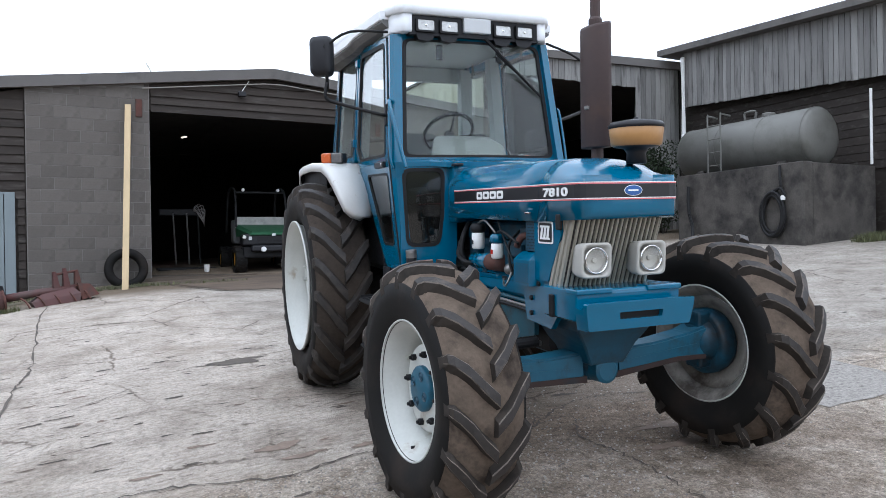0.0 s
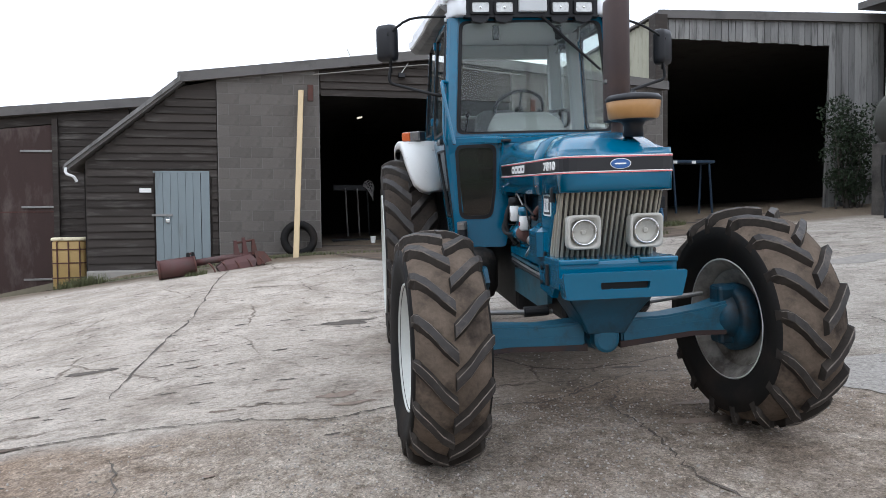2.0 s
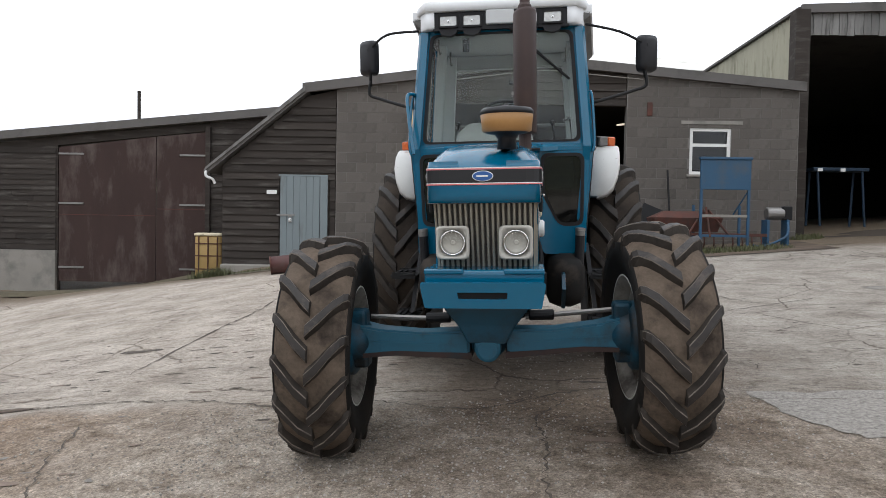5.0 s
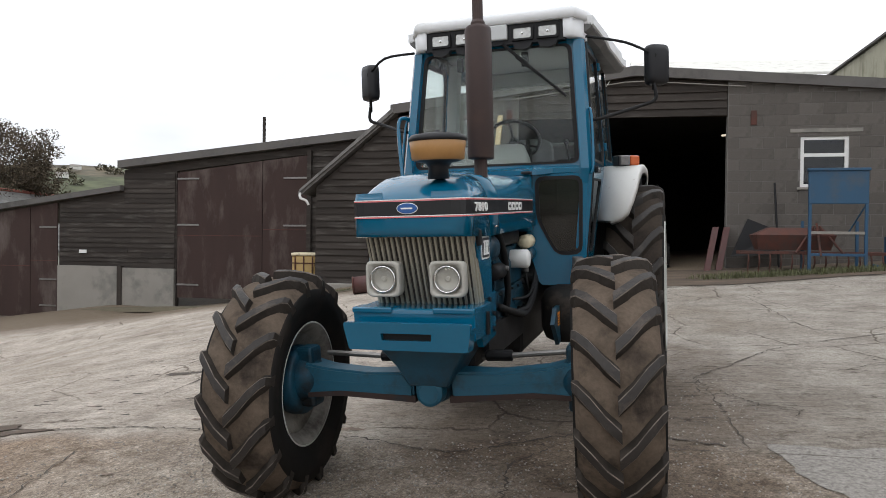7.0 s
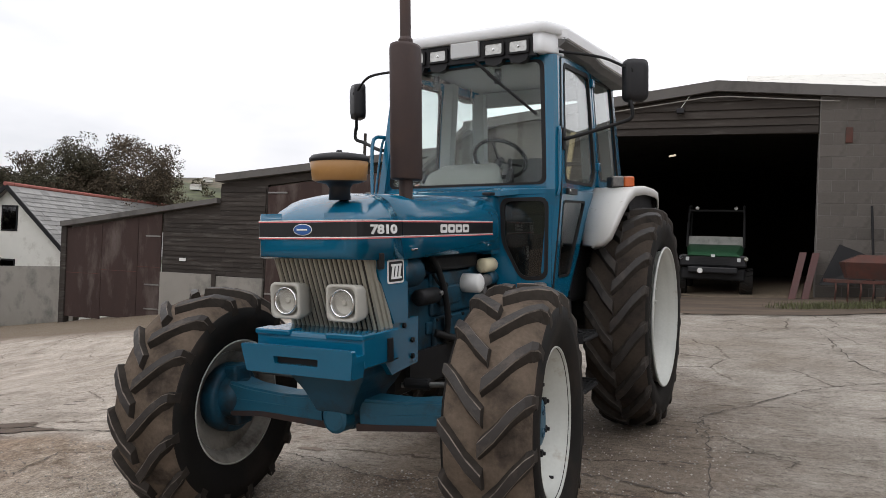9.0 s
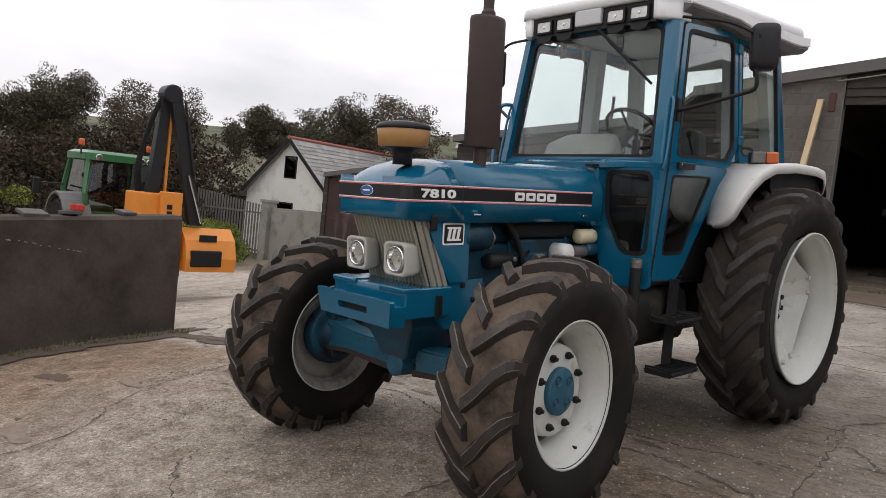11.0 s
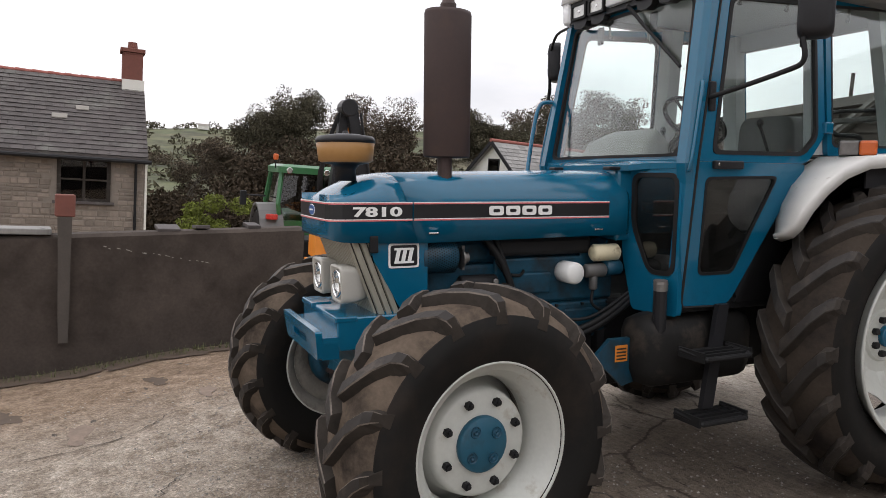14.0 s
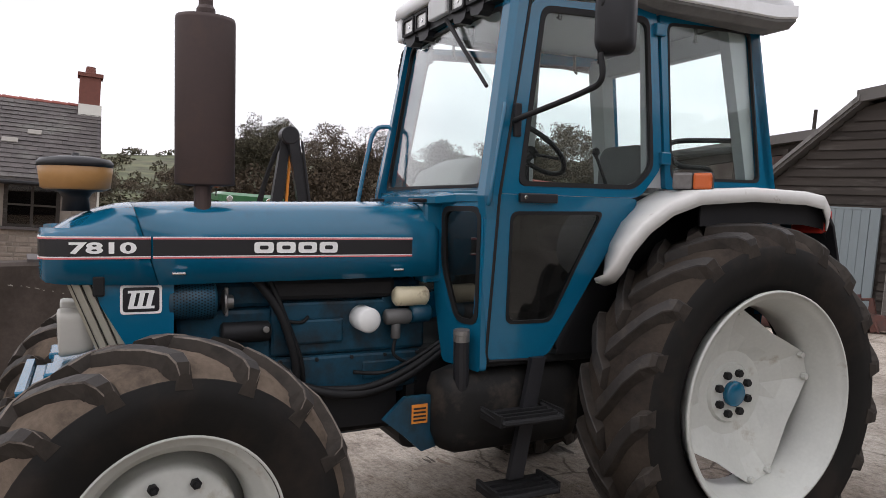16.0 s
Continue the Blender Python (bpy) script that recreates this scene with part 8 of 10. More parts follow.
def slates(parent, origin, along, up, length, height, w, h, material, seed):
    """Rows of lapped slates on a slope."""
    rng = random.Random(seed)
    A, U = Vector(along).normalized(), Vector(up).normalized()
    N = A.cross(U).normalized()
    if N.z < 0:
        N = -N
    bm = B()
    rows = int(height / h)
    for r in range(rows):
        x = -(w / 2 if r % 2 else 0)
        while x < length:
            a, b = max(0, x) + 0.008, min(length, x + w) - 0.008
            if b - a > 0.03:
                p = Vector(origin) + U * (r * h)
                t = 0.028 + rng.uniform(0, 0.012)
                q = [p + A * a + N * t, p + A * b + N * t, p + A * b + U * h * 1.12 + N * 0.008, p + A * a + U * h * 1.12 + N * 0.008]
                q2 = [v - N * 0.012 for v in q]
                loft(bm, [[tuple(v) for v in q], [tuple(v) for v in q2]])
            x += w
    ob = part("slates", bm, material, parent, kind="stuff")
    return ob


# cottage barn: white gable towards the yard, ridge running away to the right
CX, CY = -27.0, 24.0
cot = thing("cottage_barn", "white rendered cottage barn with slate roof and red ridge", "house", pose(0, 0, 0), kind="structure")
bm = B()
gable_shell(bm, 0, 14, -3.0, 3.0, -3.2, 0.9, 3.75)
o = part("wall", bm, WHITEWALL, cot)
CM = Matrix.Translation((CX, CY, 0)) @ Matrix.Rotation(radians(102), 4, "Z")
cot.matrix_world = CM
SL = Vector((0, -3.0 - 0.35, 0.9 - 0.33))
for sgn in (-1, 1):
    bm = B()
    loft(bm, [[(-0.3, sgn * 3.4, 0.5), (14.3, sgn * 3.4, 0.5), (14.3, 0, 3.78), (-0.3, 0, 3.78)], [(-0.3, sgn * 3.4, 0.62), (14.3, sgn * 3.4, 0.62), (14.3, 0, 3.9), (-0.3, 0, 3.9)]])
    rf = part("roof", bm, SLATEL, cot)
slates(rf, (-0.3, -3.4, 0.62), (1, 0, 0), (0, 3.4, 3.28), 14.6, 4.7, 0.5, 0.3, SLATEL, 4)
bm = B()
for k in range(30):
    tube(bm, [(-0.35 + k * 0.49, 0, 3.93), (0.12 + k * 0.49, 0, 3.93)], 0.1, 8)
part("ridge_tiles", bm, REDTILE, cot, "red clay ridge tiles")
for sgn in (-1, 1):
    bm = B()
    loft(bm, [[(-0.34, sgn * 3.45, 0.42), (-0.34, sgn * 3.45, 0.66), (-0.34, 0, 3.96), (-0.34, 0, 3.7)], [(-0.28, sgn * 3.45, 0.42), (-0.28, sgn * 3.45, 0.66), (-0.28, 0, 3.96), (-0.28, 0, 3.7)]])
    part("barge_board", bm, DARK, cot)
for y0, y1, z0, z1 in ((-0.45, 0.4, 1.75, 2.95), (-0.4, 0.9, -0.4, 0.45)):
    bm = B()
    box(bm, -0.03, 0.02, y0, y1, z0, z1, 0.01)
    w_ = part("window", bm, DARK, cot)
    bm = B()
    box(bm, -0.05, -0.035, y0 + 0.08, y1 - 0.08, z0 + 0.08, z1 - 0.08)
    part("pane", bm, HOUSEGLASS, w_)

# boundary wall, pier and galvanised gate in front of it
bm = B()
loft(bm, [[(-17.4, 19.2, -2.2), (-17.4, 19.45, -2.2), (-17.4, 19.45, 0.5), (-17.4, 19.2, 0.5)], [(-21.9, 19.4, -2.4), (-21.9, 19.65, -2.4), (-21.9, 19.65, 0.34), (-21.9, 19.4, 0.34)]])
wall("wall_boundary", bm, PALEREND, "pale weathered rendered boundary wall")
bm = B()
box(bm, -22.4, -21.9, 19.2, 19.7, -2.6, 0.6, 0.03)
box(bm, -22.45, -21.85, 19.15, 19.75, 0.55, 0.68, 0.02)
tagged(part("gate_pier", bm, PALEREND), "pale rendered square gate pier", "pier", kind="structure")
gt = thing("metal_gate", "grey galvanised palisade gate, closed, beside the pier", "gate", pose(-22.5, 19.4, -2.2, 0, 0, 200))
for k in range(24):
    bm = B()
    x = 0.1 + k * 0.155
    box(bm, x - 0.04, x + 0.04, -0.015, 0.015, 0.15, 2.6 + 0.02 * k, 0.006)
    part("pale", bm, GALV, gt)
for z in (0.5, 2.2):
    bm = B()
    box(bm, 0, 3.8, 0.02, 0.06, z, z + 0.07, 0.005)
    part("gate_rail", bm, GALV, gt)

# stone house beyond the low wall
HX = -17.0
house = thing("stone_house", "granite stone farmhouse with slate roof and brick chimney", "house", Matrix.Translation((5.26, 1.88, 1.77)) @ Matrix.Scale(1.31, 4) @ Matrix.Translation((-5.26, -1.88, -1.77)) @ Matrix.Translation((HX, 4.95, 0.38)) @ Matrix.Rotation(radians(-5), 4, "Z") @ Matrix.Translation((0, -5.45, 0)), kind="structure")
bm = B()
ym0, ym1 = -6.0, 5.45
loft(bm, [[(0, ym0, -3), (-6, ym0, -3), (-6, ym0, 1.35), (-3, ym0, 3.55), (0, ym0, 1.35)], [(0, ym1, -3), (-6, ym1, -3), (-6, ym1, 1.35), (-3, ym1, 3.55), (0, ym1, 1.35)]])
part("wall", bm, LIMEM, house)
bm = B()
rng = random.Random(9)
z = -1.6
while z < 1.3:
    h = rng.uniform(0.1, 0.19)
    y = 0.5
    while y < 5.4:
        w = rng.uniform(0.12, 0.4)
        e = min(y + w, 5.42)
        if not (e > 3.15 and y < 4.6 and z + h > -0.05 and z < 1.27):
            box(bm, -0.02, 0.006 + rng.uniform(0, 0.02), y + 0.008, e - 0.008, z + 0.006 + rng.uniform(0, 0.02), min(z + h, 1.33) - 0.006 - rng.uniform(0, 0.02), 0.014)
        y = e
        if e >= 5.42:
            break
    z += h
part("stonework", bm, STONE, house, kind="stuff")
for sgn, xa in ((1, 0.28), (-1, -6.28)):
    bm = B()
    loft(bm, [[(xa, ym0, 1.22), (xa, ym1 + 0.06, 1.22), (-3, ym1 + 0.06, 3.62), (-3, ym0, 3.62)], [(xa, ym0, 1.32), (xa, ym1 + 0.06, 1.32), (-3, ym1 + 0.06, 3.72), (-3, ym0, 3.72)]])
    rf = part("roof", bm, SLATE, house)
    if sgn == 1:
        front_roof = rf
slates(front_roof, (0.28, 0.0, 1.32), (0, 1, 0), (-3.28, 0, 2.4), 5.5, 4.05, 0.3, 0.22, SLATE, 6)
for y, z, w in ((3.6, 2.55, 0.35), (3.0, 2.25, 0.4)):
    bm = B()
    x = 0.28 - 3.28 * (z - 1.32) / 2.4
    loft(bm, [[(x, y, z + 0.05), (x, y + w, z + 0.05), (x - 0.16, y + w, z + 0.17), (x - 0.16, y, z + 0.17)], [(x, y, z + 0.075), (x, y + w, z + 0.075), (x - 0.16, y + w, z + 0.195), (x - 0.16, y, z + 0.195)]])
    part("roof_patch", bm, PALEREND, front_roof)
bm = B()
for k in range(26):
    tube(bm, [(-3, -6 + k * 0.44, 3.72), (-3, -5.56 + k * 0.44, 3.7)], 0.06, 8)
part("ridge_tiles", bm, REDTILE, house)
bm = B()
box(bm, -6, 0.03, ym1, ym1 + 0.06, -3, 1.3)
prism(bm, [(-6.0, 1.3), (0.03, 1.3), (-3, 3.52)], "y", ym1, ym1 + 0.06)
box(bm, -3.35, -2.55, ym1 - 0.6, ym1 + 0.05, 3.3, 3.75)
part("gable", bm, WHITEWALL, house, "white rendered gable end")
bm = B()
box(bm, -3.3, -2.6, 4.85, 5.45, 3.6, 4.65, 0.01)
box(bm, -3.36, -2.54, 4.79, 5.51, 4.6, 4.72, 0.01)
ch = part("chimney", bm, BRICK, house, "red brick chimney stack")
bm = B()
lathe(bm, [(0.0005, 4.72), (0.16, 4.72), (0.13, 4.95), (0.11, 4.95), (0.1, 4.72)], 16, "z", (-2.95, 5.15, 0))
part("chimney_pot", bm, BRICK, ch)
bm = B()
tube(bm, [(0.36, -6, 1.2), (0.36, 5.6, 1.2)], 0.06, 8)
tube(bm, [(0.12, 5.2, 1.18), (0.08, 5.2, -1.5)], 0.04, 8)
part("gutter", bm, DARK, house, "dark gutter and downpipe")
bm = B()
ring_panel(bm, [(3.2, 0.0), (4.55, 0.0), (4.55, 1.22), (3.2, 1.22)], [(3.3, 0.08), (4.45, 0.08), (4.45, 1.13), (3.3, 1.13)], lambda u, v, d: (0.05 - d, u, v), 0.1)
box(bm, 0.0, 0.05, 3.84, 3.91, 0.08, 1.13)
box(bm, 0.0, 0.05, 3.3, 4.45, 0.58, 0.63)
hwn = part("window", bm, WEATHER, house, "dark wood framed cottage window")
for a, b in ((3.3, 3.84), (3.91, 4.45)):
    bm = B()
    sheet(bm, [(a, 0.08), (b, 0.08), (b, 1.13), (a, 1.13)], lambda u, v, d: (0.02 - d, u, v), 0.005)
    g = part("pane", bm, HOUSEGLASS, hwn)
    g.visible_shadow = False
    bm = B()
    pts = [(0.012 * math.sin(k * 1.3), a + 0.02 + k * 0.03) for k in range(9)] if a < 3.5 else [(0.012 * math.sin(k * 1.3), b - 0.02 - k * 0.03) for k in range(9)]
    loft(bm, [[(-0.02 + x, y, 0.1), (-0.02 + x, y, 1.12), (-0.025 + x, y, 1.12), (-0.025 + x, y, 0.1)] for x, y in pts])
    part("curtain", bm, CURTAIN, hwn)
# dark sheet standing for the shade of the room behind
bm = B()
box(bm, -0.01, 0.0, 3.2, 4.55, 0.0, 1.2)
part("window_dark", bm, DARK, hwn)
bm = B()
box(bm, 0.0, 0.14, 3.1, 4.65, -0.08, 0.0, 0.01)
part("window_sill", bm, SLATE, hwn)
# slate pieces on the low wall, a timber post before it and a rail
for y0, y1, lean in ((2.98, 3.22, 8), (3.38, 3.53, -5), (3.95, 4.1, 4)):
    bm = B()
    box(bm, -0.12, 0.12, 0, y1 - y0, 0.0, 0.04, 0.008)
    sl_ = tagged(part("slate_piece", bm, SLATE), "loose grey slab lying on the low wall top", "slab", group="slabs on the wall top")
    zt = 0.798 + 0.055 * (y0 - 0.5)
    sl_.matrix_world = pose(-2.86, y0, zt + 0.012, 0, lean, 0)
po = thing("fence_post", "grey timber post with a red brick on top", "post", pose(-2.64, 2.09, -0.2))
bm = B()
loft(bm, [[(-0.05 * f, -0.055 * f, z), (0.05 * f, -0.06 * f, z), (0.05 * f, 0.055 * f, z), (-0.05 * f, 0.06 * f, z)] for f, z in ((0.75, 0.0), (0.9, 0.3), (1.0, 0.9), (1.15, 1.28))])
part("shaft", bm, BARK, po)
bm = B()
box(bm, -0.06, 0.06, -0.09, 0.09, 1.28, 1.5, 0.012)
part("brick_top", bm, BRICK, po)
bm = B()
box(bm, -2.99, -2.69, 0.6, 1.98, 0.885, 0.945, 0.01)
tagged(part("rail_board", bm, GREYBOARD), "weathered board lying along the low wall top", "board")
rng = random.Random(12)
for k in range(16):
    y = 2.45 + 0.07 * k + rng.uniform(-0.03, 0.03)
    z = 0.78 - 0.011 * k + rng.uniform(-0.01, 0.01)
    bm = B()
    w = rng.uniform(0.01, 0.05)
    x = -2.72 + 0.04 * (y - 0.5) / 4.1
    loft(bm, [[(x + 0.004, y, z), (x + 0.004, y + w, z - 0.3 * w), (x + 0.004, y + w, z - 0.3 * w - 0.006), (x + 0.004, y, z - 0.008)], [(x - 0.004, y, z), (x - 0.004, y + w, z - 0.3 * w), (x - 0.004, y + w, z - 0.3 * w - 0.006), (x - 0.004, y, z - 0.008)]])
    part("scrape", bm, PALEREND, wall_low)

# ---- green tractor with a hedge flail ----
gx, gy = -12.3, 8.0
gz = terrain(gx, gy) + 0.5
gt2 = thing("green_tractor", "green and grey tractor standing in the lane beyond the wall", "tractor", pose(gx, gy, gz, 0, 0, 82) @ Matrix.Scale(1.07, 4))
# built with x across, y forward (nose away from the yard)
def lugged(bm, R, W, c, n):
    h = W / 2
    lathe(bm, [(R * 0.55, -h), (R * 0.9, -h), (R * 0.96, -h * 0.8), (R * 0.96, h * 0.8), (R * 0.9, h), (R * 0.55, h)], 36, "x", c)
    for k in range(n):
        a = 2 * math.pi * k / n
        for sd in (1, -1):
            box(bm, 0 if sd > 0 else -h, h if sd > 0 else 0, -0.04, 0.04, R * 0.93, R, 0, Matrix.Translation(c) @ Matrix.Rotation(a + (0.1 if sd > 0 else 0), 4, "X") @ Matrix.Rotation(sd * 0.4, 4, "Z"))


for s in (1, -1):
    for R, W, c, n in ((0.88, 0.5, (s * 0.85, -0.2, 0.88), 18), (0.62, 0.4, (s * 0.85, 2.3, 0.62), 16)):
        wh = new("wheel")
        wh.parent = gt2
        bm = B()
        lugged(bm, R, W, c, n)
        part("tyre", bm, TYREW, wh)
        bm = B()
        cyl(bm, c, R * 0.56, -W * 0.3, W * 0.3, "x", 24, 0.03)
        part("rim", bm, YELLOW, wh)
bm = B()
box(bm, -0.3, 0.3, 0.6, 2.9, 0.9, 1.6, 0.08)
part("bonnet", bm, GREEN, gt2)
bm = B()
box(bm, -0.35, 0.35, -0.9, 2.4, 0.6, 1.1, 0.05)
part("chassis", bm, DARK, gt2)
for s in (1, -1):
    bm = B()
    rows = []
    for k in range(9):
        a = radians(20 + k * 17)
        rows.append([(s * 0.6, -0.2 + 1.0 * math.cos(a), 0.95 + 0.95 * math.sin(a)), (s * 1.12, -0.2 + 1.0 * math.cos(a), 0.93 + 0.95 * math.sin(a)), (s * 1.12, -0.2 + 0.95 * math.cos(a), 0.88 + 0.95 * math.sin(a)), (s * 0.6, -0.2 + 0.95 * math.cos(a), 0.9 + 0.95 * math.sin(a))])
    loft(bm, rows)
    fd = part("fender", bm, FENDER, gt2, "grey rear fender")
    bm = B()
    box(bm, s * 0.75, s * 1.0, -1.1, -0.95, 1.55, 1.67, 0.02)
    part("tail_lamp", bm, REDL, fd)
bm = B()
rows = []
for z, w, y0, y1 in ((1.2, 0.6, -0.75, 0.9), (1.9, 0.72, -0.85, 0.95), (2.62, 0.64, -0.7, 0.75)):
    rows.append([(-w, y0, z), (w, y0, z), (w, y1, z), (-w, y1, z)])
for i in range(4):
    bm = B()
    tube(bm, [rows[0][i], rows[1][i], rows[2][i]], 0.055, 6)
    part("cab_post", bm, GREEN, gt2)
bm = B()
loft(bm, [[(-0.62, -0.76, 1.2), (0.62, -0.76, 1.2), (0.67, -0.81, 1.52), (-0.67, -0.81, 1.52)], [(-0.62, -0.72, 1.2), (0.62, -0.72, 1.2), (0.67, -0.77, 1.52), (-0.67, -0.77, 1.52)]])
part("cab_rear", bm, GREEN, gt2)
bm = B()
loft(bm, [[(p[0], p[1], 2.6) for p in rounded([(-0.72, -0.85), (0.72, -0.85), (0.72, 0.9), (-0.72, 0.9)], 0.15, 4)], [(p[0], p[1], 2.74) for p in rounded([(-0.72, -0.85), (0.72, -0.85), (0.72, 0.9), (-0.72, 0.9)], 0.15, 4)], [(p[0] * 0.85, p[1] * 0.85, 2.8) for p in rounded([(-0.72, -0.85), (0.72, -0.85), (0.72, 0.9), (-0.72, 0.9)], 0.15, 4)]])
rf2 = part("cab_roof", bm, GREEN, gt2)
for nm, lp in (("rear_window", [(-0.64, -0.81, 1.54), (0.64, -0.81, 1.54), (0.68, -0.86, 1.9), (0.58, -0.72, 2.6), (-0.58, -0.72, 2.6), (-0.68, -0.86, 1.9)]), ("side_window", [(0.7, -0.75, 1.9), (0.7, 0.85, 1.9), (0.64, 0.7, 2.58), (0.64, -0.6, 2.58)]), ("side_window", [(-0.7, -0.75, 1.9), (-0.7, 0.85, 1.9), (-0.64, 0.7, 2.58), (-0.64, -0.6, 2.58)])):
    bm = B()
    bm.faces.new([bm.verts.new(p) for p in lp])
    g = part(nm, bm, HOUSEGLASS, gt2)
    g.visible_shadow = False
for x in (-0.5, 0.35, 0.52):
    bm = B()
    cyl(bm, (x, 0, 2.66), 0.07, -0.93, -0.84, "y", 14, 0.01)
    part("work_lamp", bm, REFLECT, rf2)
for x in (-0.75, 0.62):
    bm = B()
    tube(bm, [(x, -0.5, 2.7), (x, -0.5, 2.9)], 0.015, 6)
    bc = part("beacon_stem", bm, DARK, rf2)
    bm = B()
    cyl(bm, (x, -0.5, 0), 0.06, 2.88, 3.02, "z", 14, 0.02)
    part("beacon", bm, ORANGE, bc, "orange beacon")
bm = B()
tube(bm, [(-0.75, 0.7, 2.0), (-1.25, 0.8, 2.0)], 0.02, 6)
box(bm, -1.35, -1.2, 0.76, 0.84, 1.75, 2.1, 0.02)
part("mirror", bm, BLACKP, gt2)

fx, fy = -10.2, 8.15
fm = thing("hedge_flail", "orange hedge flail mower with a folded black boom", "mower", pose(fx, fy, terrain(fx, fy) + 0.28, 0, 0, 82))
bm = B()
box(bm, -0.6, 0.3, -0.35, 0.35, 0.85, 2.15, 0.03)
box(bm, -0.1, 0.35, -0.5, -0.3, 0.7, 2.2, 0.02)
part("body", bm, FLAIL, fm)
for k in range(8):
    z = 0.92 + 0.13 * k
    bm = B()
    box(bm, 0.02, 0.13, -0.512, -0.5, z, z + 0.09 + 0.012 * (k % 2))
    part("letter_block", bm, DARK, fm, "dark block on the orange body")
bm = B()
box(bm, -0.7, 0.35, -0.45, 0.3, 0.7, 0.8, 0.02)
part("base_beam", bm, FLAIL, fm)
bm = B()
loft(bm, [[(-0.3, -0.13, 2.0), (-0.05, -0.13, 2.0), (-0.05, 0.13, 2.0), (-0.3, 0.13, 2.0)], [(-0.1, -0.11, 4.2), (0.1, -0.11, 4.2), (0.1, 0.11, 4.2), (-0.1, 0.11, 4.2)]])
part("lower_boom", bm, BLACKP, fm, "black lower boom")
bm = B()
tube(bm, [(0.1, -0.05, 2.1), (0.12, -0.05, 4.05)], 0.035, 8)
part("orange_ram", bm, FLAIL, fm)
bm = B()
loft(bm, [[(-0.02, -0.3, 4.35), (0.22, -0.3, 4.35), (0.22, -0.1, 4.35), (-0.02, -0.1, 4.35)], [(0.62, -0.3, 1.5), (0.9, -0.3, 1.5), (0.9, -0.1, 1.5), (0.62, -0.1, 1.5)]])
ub = part("upper_boom", bm, BLACKP, fm, "black upper boom")
bm = B()
tube(bm, [(0.3, -0.33, 4.2), (0.62, -0.33, 2.6)], 0.03, 8)
part("ram", bm, BLACKP, ub)
bm = B()
tube(bm, [(0.5, -0.34, 2.6), (0.85, -0.34, 1.55)], 0.03, 8)
part("ram_rod", bm, CHROME, ub)
bm = B()
cyl(bm, (0.05, 0, 4.3), 0.2, -0.32, 0.12, "y", 18, 0.02)
part("knuckle", bm, BLACKP, fm)
for k in range(5):
    bm = B()
    tube(bm, smooth_line([(-0.3 - 0.03 * k, 0.1, 1.9), (-0.42 - 0.02 * k, 0.05, 2.8), (-0.1, 0.0, 4.1 + 0.03 * k), (0.2, -0.2, 4.3 - 0.05 * k)], 5), 0.025, 6)
    part("hydraulic_hose", bm, BLACK, fm)
bm = B()
rows = []
for x in (0.45, 0.5, 1.55, 1.6):
    rows.append([(x, -0.65, 0.5), (x, 0.3, 0.5), (x, 0.35, 0.95), (x, 0.1, 1.4), (x, -0.25, 1.45), (x, -0.55, 1.2), (x, -0.68, 0.8)])
loft(bm, rows)
hd2 = part("flail_head", bm, FLAIL, fm, "rounded orange flail head")
bm = B()
box(bm, 0.55, 1.25, -0.72, -0.6, 0.62, 0.98, 0.03)
part("head_opening", bm, DARK, hd2)
bm = B()
box(bm, 0.75, 1.15, -0.6, -0.56, 1.17, 1.32, 0.01)
part("head_plate", bm, DARK, hd2)
bm = B()
tube(bm, [(-0.4, -0.2, 0.7), (-0.5, -0.2, 0.0), (-0.2, -0.2, 0.0)], 0.05, 8)
part("stand_leg", bm, DARK, fm)
bm = B()
lugged(bm, 0.45, 0.4, (0.3, 0.2, 0.45), 14)
part("support_wheel", bm, TYREW, fm)

# ---- utility vehicle in the workshop ----
uv = thing("utility_vehicle", "green utility buggy with roll cage parked inside the workshop", "vehicle", pose(3.843, 15.955, 0.795, 0, 0, -1.4) @ Matrix.Scale(0.952, 4))
bm = B()
loft(bm, [[(-0.55, -0.1, 0.86), (0.55, -0.1, 0.86), (0.6, 1.2, 0.86), (-0.6, 1.2, 0.86)], [(-0.52, -0.13, 0.88), (0.52, -0.13, 0.88), (0.62, 1.2, 1.08), (-0.62, 1.2, 1.08)], [(-0.46, -0.02, 0.95), (0.46, -0.02, 0.95), (0.56, 1.2, 1.16), (-0.56, 1.2, 1.16)]])
part("bonnet", bm, UVGREEN, uv)
bm = B()
box(bm, -0.5, 0.5, -0.22, 0.0, 0.5, 0.64, 0.03)
part("bumper", bm, BLACKP, uv)
bm = B()
box(bm, -0.68, 0.68, -0.09, 0.3, 0.64, 0.9, 0.04)
fr_ = part("front_panel", bm, BLACKP, uv, "black front panel")
for k in range(5):
    bm = B()
    box(bm, -0.36, 0.36, -0.1, -0.085, 0.68 + 0.032 * k, 0.69 + 0.032 * k)
    part("grille_bar", bm, DARK, fr_)
bm = B()
box(bm, -0.04, 0.04, -0.15, -0.12, 0.85, 0.91, 0.004)
part("badge", bm, GREYP, fr_)
for x in (-0.52, 0.52):
    bm = B()
    box(bm, x - 0.035, x + 0.035, -0.115, -0.08, 0.76, 0.84, 0.006)
    part("side_lamp", bm, GREYP, fr_)
bm = B()
box(bm, -0.65, 0.65, 0.0, 2.8, 0.35, 0.62, 0.04)
part("chassis", bm, DARK, uv)
bm = B()
